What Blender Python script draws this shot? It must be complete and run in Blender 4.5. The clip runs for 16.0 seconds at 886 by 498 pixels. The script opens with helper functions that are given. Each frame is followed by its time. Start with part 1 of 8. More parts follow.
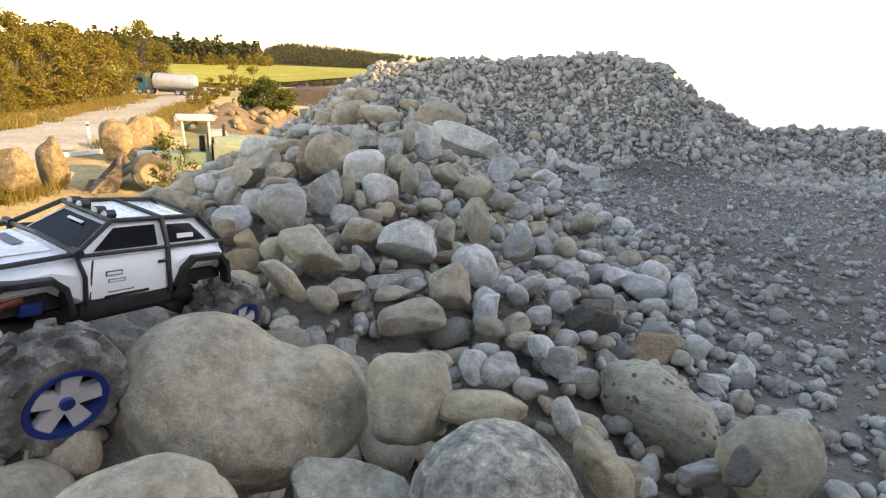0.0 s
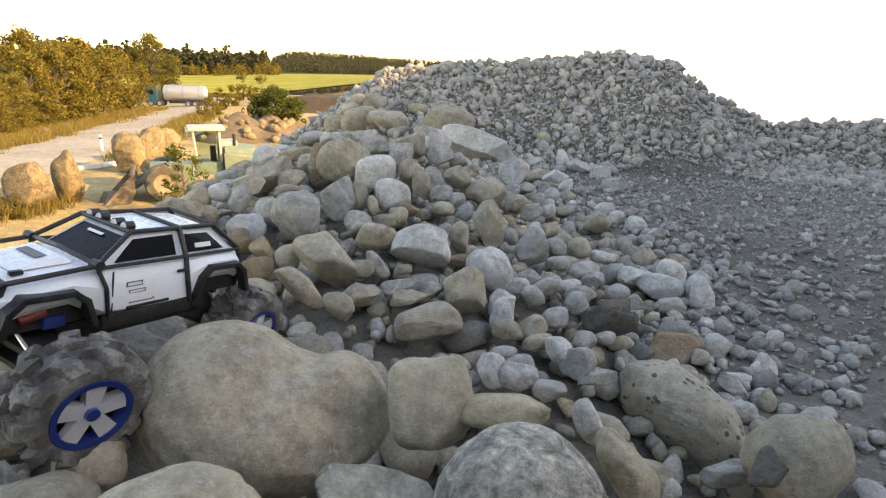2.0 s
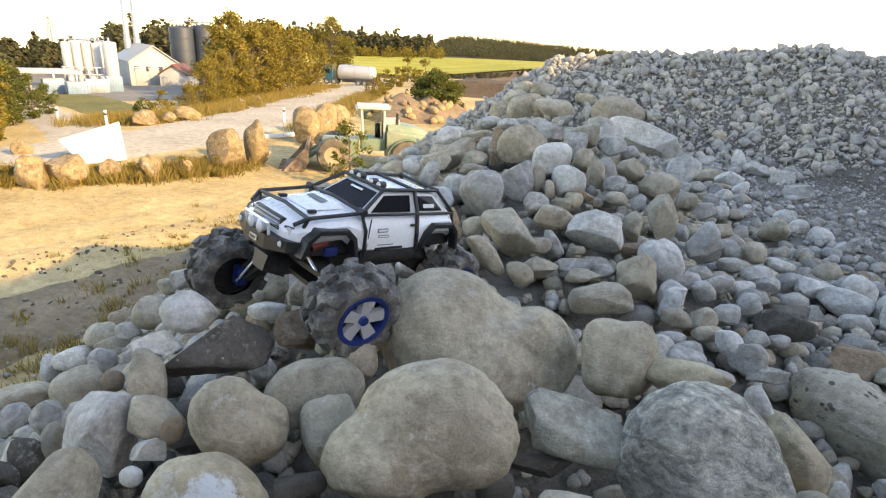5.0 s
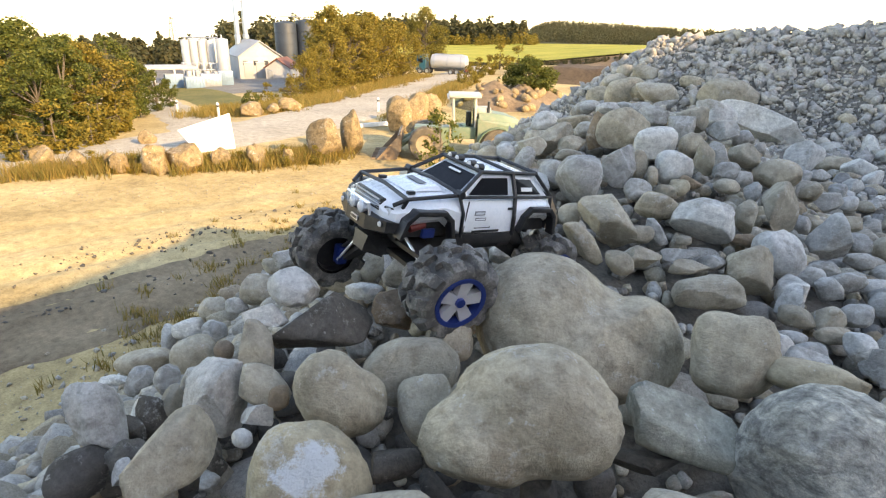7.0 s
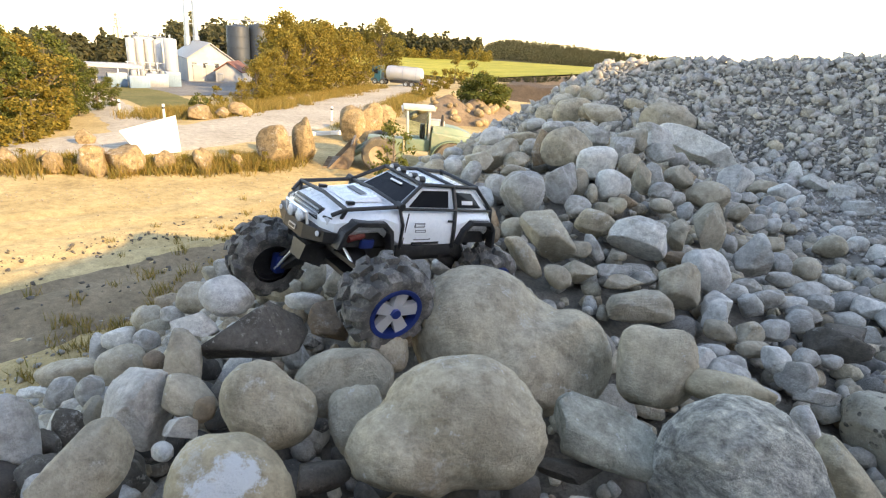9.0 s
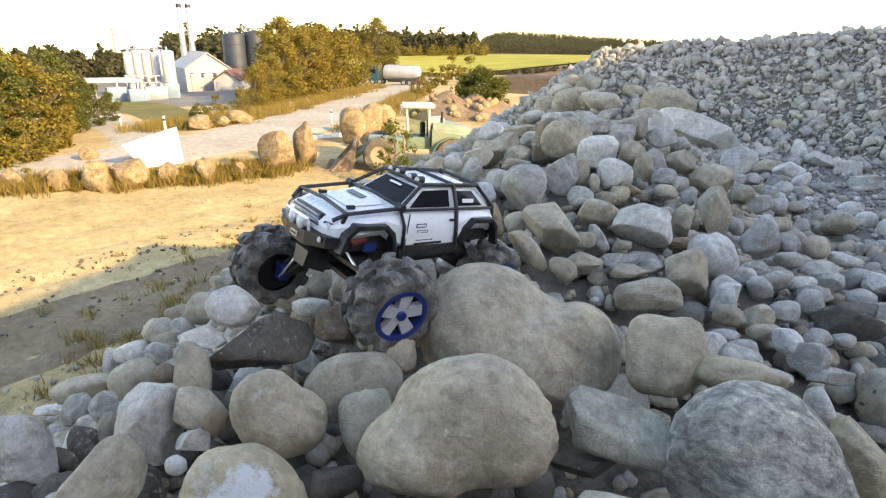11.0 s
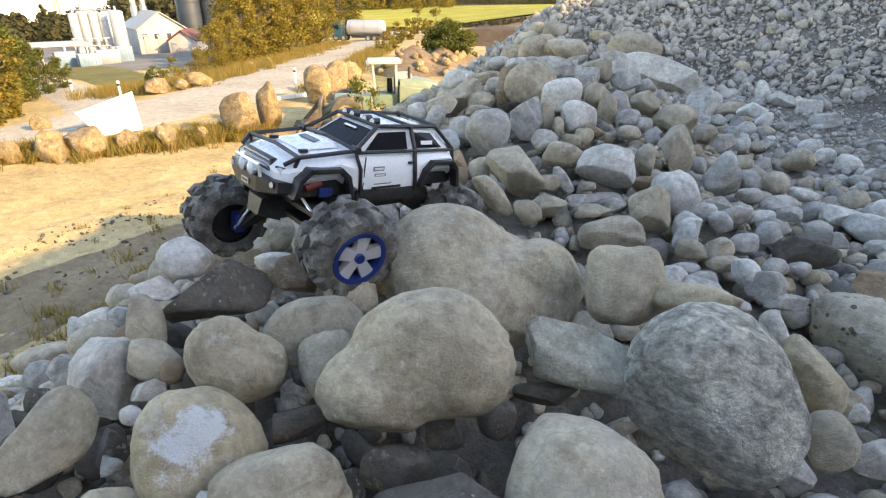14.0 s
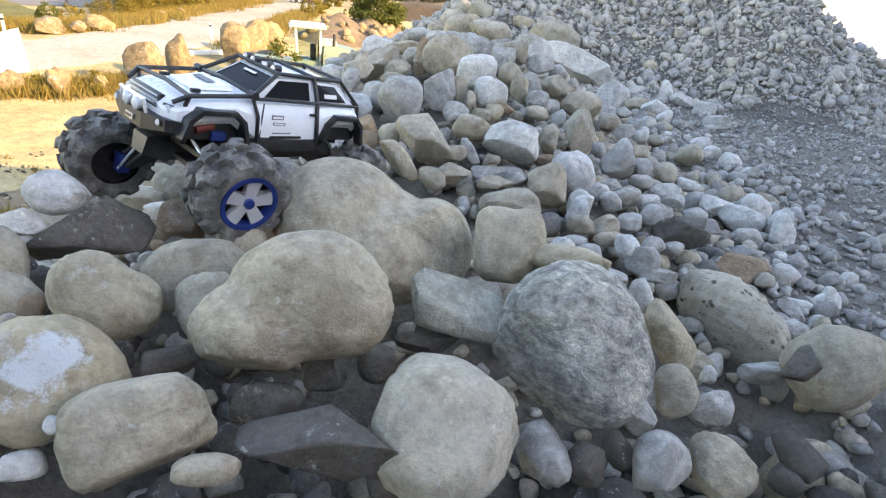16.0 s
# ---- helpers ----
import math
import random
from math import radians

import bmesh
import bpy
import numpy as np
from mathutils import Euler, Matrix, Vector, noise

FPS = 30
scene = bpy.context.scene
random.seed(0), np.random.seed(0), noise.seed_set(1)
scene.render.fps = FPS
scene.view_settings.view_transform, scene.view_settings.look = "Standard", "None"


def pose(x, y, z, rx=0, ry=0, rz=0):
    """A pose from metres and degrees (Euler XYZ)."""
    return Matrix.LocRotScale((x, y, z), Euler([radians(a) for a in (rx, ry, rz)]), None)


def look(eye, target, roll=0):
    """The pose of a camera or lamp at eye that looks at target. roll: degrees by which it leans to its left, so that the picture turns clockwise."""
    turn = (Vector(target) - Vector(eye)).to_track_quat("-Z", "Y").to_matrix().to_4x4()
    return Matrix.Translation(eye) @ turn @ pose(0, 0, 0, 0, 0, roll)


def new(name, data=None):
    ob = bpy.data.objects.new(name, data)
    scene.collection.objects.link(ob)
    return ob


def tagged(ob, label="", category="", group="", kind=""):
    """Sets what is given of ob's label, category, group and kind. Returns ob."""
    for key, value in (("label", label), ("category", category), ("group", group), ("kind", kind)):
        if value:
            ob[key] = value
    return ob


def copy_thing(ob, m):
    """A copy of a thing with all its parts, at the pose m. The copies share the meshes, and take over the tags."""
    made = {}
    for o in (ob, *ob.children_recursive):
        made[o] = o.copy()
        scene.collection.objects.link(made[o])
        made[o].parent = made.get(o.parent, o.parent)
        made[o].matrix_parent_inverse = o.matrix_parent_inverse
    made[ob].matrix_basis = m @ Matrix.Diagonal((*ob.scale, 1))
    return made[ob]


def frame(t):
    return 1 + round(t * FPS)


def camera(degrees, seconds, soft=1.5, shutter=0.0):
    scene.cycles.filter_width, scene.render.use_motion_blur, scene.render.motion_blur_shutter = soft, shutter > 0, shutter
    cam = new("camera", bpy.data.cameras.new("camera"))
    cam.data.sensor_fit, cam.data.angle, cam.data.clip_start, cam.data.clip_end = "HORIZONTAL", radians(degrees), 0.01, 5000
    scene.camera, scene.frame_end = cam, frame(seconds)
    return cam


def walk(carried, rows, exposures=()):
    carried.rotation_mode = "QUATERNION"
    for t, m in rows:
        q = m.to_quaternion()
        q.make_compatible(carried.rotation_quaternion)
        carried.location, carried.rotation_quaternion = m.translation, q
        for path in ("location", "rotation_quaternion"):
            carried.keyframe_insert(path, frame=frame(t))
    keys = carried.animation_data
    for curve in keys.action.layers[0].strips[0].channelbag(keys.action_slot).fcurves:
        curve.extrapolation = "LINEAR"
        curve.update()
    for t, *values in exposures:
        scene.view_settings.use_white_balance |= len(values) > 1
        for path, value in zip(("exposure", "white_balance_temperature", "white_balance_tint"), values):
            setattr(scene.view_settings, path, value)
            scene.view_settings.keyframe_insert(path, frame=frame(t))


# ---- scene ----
cam = camera(77.5, 16.0, soft=1.2)
PATH = [
    (0.0, pose(0.043, 0.167, 5.487, 71.50, -3.71, -0.05)),
    (0.5, pose(0.043, 0.166, 5.483, 71.18, -7.39, -0.26)),
    (1.0, pose(0.038, 0.165, 5.482, 71.19, -8.21, -0.16)),
    (1.5, pose(0.032, 0.169, 5.483, 71.60, -5.45, 0.50)),
    (2.0, pose(0.033, 0.169, 5.486, 71.83, -2.11, 0.60)),
    (2.5, pose(0.014, 0.151, 5.490, 72.28, 1.26, 3.69)),
    (3.0, pose(-0.048, 0.032, 5.503, 70.09, 0.20, 12.95)),
    (3.5, pose(-0.056, 0.015, 5.496, 69.80, 0.98, 15.36)),
    (4.0, pose(-0.064, -0.016, 5.499, 69.57, -3.43, 15.46)),
    (6.5, pose(-0.059, 0.001, 5.501, 70.05, -0.43, 19.42)),
    (7.0, pose(-0.083, -0.006, 5.483, 68.20, -1.71, 25.31)),
    (7.5, pose(-0.078, 0.001, 5.480, 68.92, -4.10, 24.57)),
    (8.0, pose(-0.056, 0.004, 5.483, 69.26, -5.65, 21.24)),
    (8.5, pose(-0.047, -0.000, 5.489, 69.59, -5.61, 20.54)),
    (9.0, pose(-0.057, -0.003, 5.487, 69.65, -4.62, 21.06)),
    (11.5, pose(-0.051, 0.006, 5.492, 68.74, -1.33, 20.50)),
    (12.0, pose(-0.052, 0.008, 5.486, 67.93, -2.80, 20.05)),
    (12.5, pose(-0.052, 0.007, 5.480, 68.00, -3.04, 19.97)),
    (13.0, pose(-0.051, 0.013, 5.481, 67.70, -2.78, 19.44)),
    (13.5, pose(-0.037, 0.015, 5.476, 67.38, -0.52, 18.29)),
    (14.0, pose(-0.025, 0.015, 5.455, 65.12, -0.27, 17.27)),
    (14.5, pose(-0.006, 0.010, 5.427, 62.98, 0.69, 15.42)),
    (15.0, pose(-0.002, 0.009, 5.425, 62.72, -0.15, 15.87)),
    (15.5, pose(0.008, 0.006, 5.431, 63.31, -0.03, 15.06)),
    (16.0, pose(0.027, -0.007, 5.428, 63.31, -6.85, 10.97)),
]
walk(cam, PATH, [(0.0, 2.06, 9600, 18), (3.0, 1.93, 9900, 18), (4.2, 2.06, 9200, 17), (7.0, 2.14, 8500, 16), (13.5, 2.18, 8500, 16), (15.0, 2.20, 8500, 16), (16.0, 2.50, 8200, 17)])

# world: low evening sun from the right, pale sky
SUN_AZ, SUN_EL = 105.0, 24.0          # clockwise from +y, degrees
world = bpy.data.worlds.new("sky")
scene.world = world
world.use_nodes = True
wn, wl = world.node_tree.nodes, world.node_tree.links
wn.clear()
sky = wn.new("ShaderNodeTexSky")
sky.sky_type, sky.sun_disc = "NISHITA", False
sky.sun_elevation, sky.sun_rotation = radians(SUN_EL), radians(SUN_AZ)
sky.air_density, sky.dust_density, sky.ozone_density = 1.0, 0.5, 1.5
wb = wn.new("ShaderNodeBackground")
wb.inputs["Strength"].default_value = 0.15
wo = wn.new("ShaderNodeOutputWorld")
wl.new(sky.outputs[0], wb.inputs["Color"])
wl.new(wb.outputs[0], wo.inputs["Surface"])

sun = new("sun", bpy.data.lights.new("sun", "SUN"))
sun.data.energy, sun.data.angle, sun.data.color = 2.65, radians(0.6), (1.0, 0.80, 0.49)
sun_dir = Vector((math.sin(radians(SUN_AZ)) * math.cos(radians(SUN_EL)), math.cos(radians(SUN_AZ)) * math.cos(radians(SUN_EL)), math.sin(radians(SUN_EL))))
sun.matrix_world = look(sun_dir * 60, (0, 0, 0))


# ---- materials ----
def nodes_of(name):
    m = bpy.data.materials.new(name)
    m.use_nodes = True
    nt = m.node_tree
    return m, nt.nodes, nt.links, nt.nodes["Principled BSDF"]


def ramp(n, stops):
    r = n.new("ShaderNodeValToRGB")
    e = r.color_ramp.elements
    while len(e) < len(stops):
        e.new(0.5)
    for k, (p, c) in enumerate(stops):
        e[k].position, e[k].color = p, (*c, 1)
    return r


def noise_tex(n, l, vec, scale, detail=6.0, rough=0.6, kind="ShaderNodeTexNoise"):
    t = n.new(kind)
    t.inputs["Scale"].default_value = scale
    if kind == "ShaderNodeTexNoise":
        t.inputs["Detail"].default_value, t.inputs["Roughness"].default_value = detail, rough
    l.new(vec, t.inputs["Vector"])
    return t


def mix_rgb(n, l, a, b, fac, mode="MIX"):
    m = n.new("ShaderNodeMix")
    m.data_type, m.blend_type = "RGBA", mode
    for sock, v in ((m.inputs[6], a), (m.inputs[7], b), (m.inputs[0], fac)):
        if isinstance(v, (tuple, list)):
            sock.default_value = (*v, 1)
        elif isinstance(v, (int, float)):
            sock.default_value = v
        else:
            l.new(v, sock)
    return m.outputs[2]


def math_node(n, l, op, a, b):
    m = n.new("ShaderNodeMath")
    m.operation = op
    for sock, v in ((m.inputs[0], a), (m.inputs[1], b)):
        if isinstance(v, (int, float)):
            sock.default_value = v
        else:
            l.new(v, sock)
    return m.outputs[0]


def bump(n, l, bsdf, height, strength, dist):
    b = n.new("ShaderNodeBump")
    b.inputs["Strength"].default_value, b.inputs["Distance"].default_value = strength, dist
    l.new(height, b.inputs["Height"])
    l.new(b.outputs[0], bsdf.inputs["Normal"])


def stone_mat(name, tones, island=False, scale=1.0, speck=0.5, vein=0.0, patch=None, rough=0.85, relief=0.8, mottle=1.0, chips=0.45, patch_at=None, streak=0.0, spots=0.0):
    """Weathered stone: tones picked per stone, mottled at two sizes, specks, pale veins, an optional pale patch colour."""
    m, n, l, bsdf = nodes_of(name)
    co = n.new("ShaderNodeTexCoord").outputs["Object"]
    if island:
        rnd = n.new("ShaderNodeNewGeometry").outputs["Random Per Island"]
    else:
        rnd = n.new("ShaderNodeObjectInfo").outputs["Random"]
    # shift the pattern from stone to stone
    add = n.new("ShaderNodeVectorMath")
    add.operation = "ADD"
    l.new(co, add.inputs[0])
    sh = math_node(n, l, "MULTIPLY", rnd, 37.0)
    l.new(sh, add.inputs[1])
    vec = add.outputs[0]
    k = 1.0 / max(1, len(tones) - 1)
    base = ramp(n, [(i * k, c) for i, c in enumerate(tones)])
    base.color_ramp.interpolation = "LINEAR"
    l.new(rnd, base.inputs[0])
    big = noise_tex(n, l, vec, 7 * scale, 5, 0.65)
    fine = noise_tex(n, l, vec, 70 * scale, 8, 0.7)
    mid = noise_tex(n, l, vec, 22 * scale, 6, 0.7)
    rb = ramp(n, [(0.28, (0.62, 0.58, 0.53)), (0.5, (1.0, 1.0, 1.0)), (0.74, (1.2, 1.17, 1.1))])
    l.new(big.outputs[0], rb.inputs[0])
    col = mix_rgb(n, l, base.outputs[0], rb.outputs[0], 0.8, "MULTIPLY")
    rf = ramp(n, [(0.3, (0.45, 0.45, 0.46)), (0.5, (1, 1, 1)), (0.7, (1.5, 1.5, 1.5))])
    l.new(fine.outputs[0], rf.inputs[0])
    col = mix_rgb(n, l, col, rf.outputs[0], speck, "MULTIPLY")
    rm = ramp(n, [(0.35, (1 - 0.3 * mottle,) * 3), (0.52, (1.0, 1.0, 1.0)), (0.70, (1 + 0.18 * mottle,) * 3)])
    l.new(mid.outputs[0], rm.inputs[0])
    col = mix_rgb(n, l, col, rm.outputs[0], 0.8, "MULTIPLY")
    # dull stains and small pale chips
    st = noise_tex(n, l, vec, 13 * scale, 4, 0.75)
    rs = ramp(n, [(0.56, (0, 0, 0)), (0.64, (1, 1, 1))])
    l.new(st.outputs[0], rs.inputs[0])
    col = mix_rgb(n, l, col, (0.62, 0.58, 0.53), math_node(n, l, "MULTIPLY", rs.outputs[0], 0.55), "MULTIPLY")
    cp = noise_tex(n, l, vec, 31 * scale, 3, 0.8)
    rc = ramp(n, [(0.655, (0, 0, 0)), (0.69, (1, 1, 1))])
    l.new(cp.outputs[0], rc.inputs[0])
    col = mix_rgb(n, l, col, (0.55, 0.54, 0.51), math_node(n, l, "MULTIPLY", rc.outputs[0], chips))
    if vein:
        w = noise_tex(n, l, vec, 5 * scale, 3, 0.55)
        rv = ramp(n, [(0.47, (0, 0, 0)), (0.5, (1, 1, 1)), (0.515, (0, 0, 0))])
        l.new(w.outputs[0], rv.inputs[0])
        f = math_node(n, l, "MULTIPLY", rv.outputs[0], vein)
        col = mix_rgb(n, l, col, (0.62, 0.62, 0.6), f)
    # fine grain and thin chalky scuffs
    fg = noise_tex(n, l, vec, 230 * scale, 4, 0.7)
    rg = ramp(n, [(0.32, (0.62, 0.62, 0.63)), (0.5, (1, 1, 1)), (0.68, (1.32, 1.32, 1.30))])
    l.new(fg.outputs[0], rg.inputs[0])
    col = mix_rgb(n, l, col, rg.outputs[0], 0.14 + 0.45 * speck, "MULTIPLY")
    sc = noise_tex(n, l, vec, 9 * scale, 9, 0.82)
    rsc = ramp(n, [(0.57, (0, 0, 0)), (0.635, (1, 1, 1))])
    l.new(sc.outputs[0], rsc.inputs[0])
    col = mix_rgb(n, l, col, (0.50, 0.495, 0.46), math_node(n, l, "MULTIPLY", rsc.outputs[0], 0.5))
    if streak:
        sv = n.new("ShaderNodeVectorMath")
        sv.operation = "MULTIPLY"
        l.new(vec, sv.inputs[0])
        sv.inputs[1].default_value = (28, 46, 36)
        sn = noise_tex(n, l, sv.outputs[0], 1.0 * scale, 8, 0.72)
        sn.inputs["Distortion"].default_value = 0.7
        rst = ramp(n, [(0.40, (0.40, 0.40, 0.41)), (0.48, (0.9, 0.9, 0.9)), (0.52, (1.05, 1.05, 1.04)), (0.60, (1.6, 1.6, 1.55))])
        l.new(sn.outputs[0], rst.inputs[0])
        col = mix_rgb(n, l, col, rst.outputs[0], streak, "MULTIPLY")
    if spots:
        vo = noise_tex(n, l, vec, 42 * scale, kind="ShaderNodeTexVoronoi")
        rvo = ramp(n, [(0.30, (1, 1, 1)), (0.38, (0, 0, 0))])
        l.new(math_node(n, l, "ADD", vo.outputs["Distance"], math_node(n, l, "MULTIPLY", fine.outputs[0], 0.15)), rvo.inputs[0])
        rvm = ramp(n, [(0.44, (0, 0, 0)), (0.52, (1, 1, 1))])
        l.new(big.outputs[0], rvm.inputs[0])
        col = mix_rgb(n, l, col, (0.07, 0.06, 0.05), math_node(n, l, "MULTIPLY", math_node(n, l, "MULTIPLY", rvo.outputs[0], rvm.outputs[0]), spots))
    # fine dark cracks
    ck = noise_tex(n, l, vec, 6 * scale, 2, 0.5)
    rk = ramp(n, [(0.488, (0, 0, 0)), (0.495, (1, 1, 1)), (0.502, (0, 0, 0))])
    l.new(ck.outputs[0], rk.inputs[0])
    rk2 = ramp(n, [(0.5, (0, 0, 0)), (0.6, (1, 1, 1))])
    l.new(big.outputs[0], rk2.inputs[0])
    col = mix_rgb(n, l, col, (0.4, 0.37, 0.33), math_node(n, l, "MULTIPLY", math_node(n, l, "MULTIPLY", rk.outputs[0], rk2.outputs[0]), 0.4), "MULTIPLY")
    if patch:
        pn = noise_tex(n, l, vec, 24 * scale, 7, 0.75)
        di = n.new("ShaderNodeVectorMath")
        di.operation = "DISTANCE"
        l.new(co, di.inputs[0])
        di.inputs[1].default_value = patch_at
        rp = ramp(n, [(0.70, (1, 1, 1)), (0.79, (0, 0, 0))])
        l.new(math_node(n, l, "ADD", math_node(n, l, "MULTIPLY", di.outputs["Value"], 7.2), math_node(n, l, "MULTIPLY", pn.outputs[0], 0.95)), rp.inputs[0])
        col = mix_rgb(n, l, col, patch, math_node(n, l, "MULTIPLY", rp.outputs[0], 0.85))
    l.new(col, bsdf.inputs["Base Color"])
    bsdf.inputs["Roughness"].default_value = rough
    bsdf.inputs["Specular IOR Level"].default_value = 0.3
    h = math_node(n, l, "ADD", mid.outputs[0], math_node(n, l, "MULTIPLY", fine.outputs[0], 0.85))
    h = math_node(n, l, "ADD", h, math_node(n, l, "MULTIPLY", fg.outputs[0], 0.4))
    bump(n, l, bsdf, h, relief, 0.007)
    return m


SAND = stone_mat("sandstone", [(0.385, 0.336, 0.250), (0.43, 0.378, 0.285), (0.36, 0.318, 0.243), (0.405, 0.350, 0.250)], speck=0.38, mottle=1.3)
GREY = stone_mat("grey_limestone", [(0.345, 0.34, 0.315), (0.43, 0.422, 0.39), (0.30, 0.297, 0.28), (0.39, 0.382, 0.352)], speck=0.5, vein=0.35)
PALE = stone_mat("pale_limestone", [(0.58, 0.57, 0.53), (0.48, 0.478, 0.455), (0.64, 0.63, 0.585)], speck=0.5)
DARK = stone_mat("dark_slate", [(0.10, 0.087, 0.072), (0.125, 0.113, 0.097), (0.105, 0.098, 0.088)], speck=0.5)
BROWN = stone_mat("brown_stone", [(0.27, 0.20, 0.135), (0.33, 0.245, 0.16), (0.22, 0.165, 0.12)], speck=0.4)
MIXED_TONES = [(0.40, 0.37, 0.295), (0.29, 0.29, 0.275), (0.47, 0.415, 0.30), (0.49, 0.48, 0.445), (0.22, 0.22, 0.215), (0.44, 0.40, 0.32), (0.31, 0.25, 0.175), (0.38, 0.38, 0.36)]
MIXED = stone_mat("mixed_stone", MIXED_TONES, speck=0.5)
MIXED_ISLAND = stone_mat("mixed_cobble", MIXED_TONES, island=True, speck=0.5)
GRAVEL_ISLAND = stone_mat("grey_gravel", [(0.31, 0.30, 0.285), (0.42, 0.41, 0.39), (0.22, 0.217, 0.21), (0.35, 0.33, 0.29), (0.50, 0.49, 0.46)], island=True, speck=0.5)
RIDGE_ISLAND = stone_mat("ridge_rubble", [(0.46, 0.43, 0.37), (0.38, 0.36, 0.33), (0.53, 0.49, 0.42), (0.31, 0.305, 0.30), (0.48, 0.44, 0.37)], island=True, speck=0.4)


def soil_mat(name, dark, mid_c, light, scale=1.0, relief=0.6, dist=0.03, far=None):
    m, n, l, bsdf = nodes_of(name)
    co = n.new("ShaderNodeTexCoord").outputs["Object"]
    a = noise_tex(n, l, co, 0.35 * scale, 8, 0.65)
    b = noise_tex(n, l, co, 6 * scale, 8, 0.7)
    c = noise_tex(n, l, co, 45 * scale, 6, 0.7)
    r = ramp(n, [(0.32, dark), (0.5, mid_c), (0.7, light)])
    l.new(a.outputs[0], r.inputs[0])
    r2 = ramp(n, [(0.3, (0.6, 0.6, 0.6)), (0.55, (1, 1, 1)), (0.75, (1.25, 1.25, 1.25))])
    l.new(b.outputs[0], r2.inputs[0])
    col = mix_rgb(n, l, r.outputs[0], r2.outputs[0], 0.9, "MULTIPLY")
    r3 = ramp(n, [(0.3, (0.5, 0.5, 0.5)), (0.5, (1, 1, 1)), (0.75, (1.5, 1.5, 1.5))])
    l.new(c.outputs[0], r3.inputs[0])
    col = mix_rgb(n, l, col, r3.outputs[0], 0.6, "MULTIPLY")
    if far:
        # farmland and woodland beyond the works
        ds = n.new("ShaderNodeVectorMath")
        ds.operation = "LENGTH"
        l.new(co, ds.inputs[0])
        rd = ramp(n, [(0.0, (0, 0, 0)), (1.0, (1, 1, 1))])
        l.new(math_node(n, l, "MULTIPLY", math_node(n, l, "ADD", ds.outputs["Value"], -112.0), 0.1), rd.inputs[0])
        col = mix_rgb(n, l, col, far, rd.outputs[0])
        # ground on the right paled, putting the white glare there into its colour
        sx = n.new("ShaderNodeSeparateXYZ")
        l.new(co, sx.inputs[0])
        rx2 = ramp(n, [(0.0, (0, 0, 0)), (1.0, (1, 1, 1))])
        l.new(math_node(n, l, "MULTIPLY", math_node(n, l, "ADD", sx.outputs[0], -4.0), 0.1), rx2.inputs[0])
        col = mix_rgb(n, l, col, (0.66, 0.68, 0.72), rx2.outputs[0])
    l.new(col, bsdf.inputs["Base Color"])
    bsdf.inputs["Roughness"].default_value = 0.95
    bsdf.inputs["Specular IOR Level"].default_value = 0.15
    h = math_node(n, l, "ADD", b.outputs[0], math_node(n, l, "MULTIPLY", c.outputs[0], 0.5))
    bump(n, l, bsdf, h, relief, dist)
    return m


GRAVEL_BED = soil_mat("gravel_bed", (0.14, 0.13, 0.115), (0.19, 0.176, 0.155), (0.25, 0.232, 0.20), 2.0, 1.0, 0.02)
YARD_SOIL = soil_mat("yard_soil", (0.25, 0.185, 0.09), (0.42, 0.325, 0.165), (0.53, 0.42, 0.235), 0.6, 0.6, 0.04, far=(0.035, 0.042, 0.022))
ROAD_DUST = soil_mat("road_gravel", (0.31, 0.28, 0.23), (0.39, 0.355, 0.295), (0.45, 0.41, 0.345), 0.5, 0.3, 0.02)
SAND_DULL = stone_mat("dull_sandstone", [(0.35, 0.312, 0.24), (0.40, 0.355, 0.275), (0.31, 0.283, 0.225)], speck=0.35)
SAND_PALE = stone_mat("pale_sandstone", [(0.41, 0.37, 0.29), (0.45, 0.405, 0.32), (0.38, 0.345, 0.275)], speck=0.35, vein=0.10, chips=0.7)
SAND_PATCH = stone_mat("patched_sandstone", [(0.37, 0.315, 0.215), (0.39, 0.33, 0.225)], speck=0.35, patch=(0.56, 0.60, 0.62), patch_at=(-0.012, 0.005, 0.075))
SAND_SPECK = stone_mat("specked_sandstone", [(0.37, 0.345, 0.28), (0.38, 0.35, 0.28)], speck=0.3, spots=0.9)
GREY_GREEN = stone_mat("grey_green_stone", [(0.30, 0.295, 0.245), (0.32, 0.315, 0.26)], speck=0.5, streak=0.25)
GREY_ROUGH = stone_mat("rough_grey_stone", [(0.43, 0.42, 0.37), (0.45, 0.435, 0.385)], speck=0.8, vein=0.12, relief=1.5, mottle=0.9, streak=0.6)
# near-white ground colour that stands in for bright haze and glare
GLARE_PALE = soil_mat("glare_pale", (0.56, 0.55, 0.52), (0.64, 0.63, 0.60), (0.70, 0.69, 0.66), 0.3, 0.3, 0.02)
# dark stone, its tones lowered further to carry the shade of deep gaps
DARK_ISLAND = stone_mat("dark_stone_gap_shade", [(0.07, 0.065, 0.058), (0.10, 0.092, 0.082), (0.085, 0.081, 0.076), (0.11, 0.092, 0.07)], island=True, speck=0.5)
YARD_PEBBLE = stone_mat("yard_pebble", [(0.33, 0.28, 0.20), (0.26, 0.22, 0.16), (0.40, 0.345, 0.26)], island=True, speck=0.4)


# ---- ground and heaps ----
def smooth(a, b, t):
    t = np.clip((t - a) / (b - a), 0, 1)
    return t * t * (3 - 2 * t)


def soft_max(a, b, k=0.06):
    return 0.5 * (a + b + np.sqrt((a - b) ** 2 + k * k))


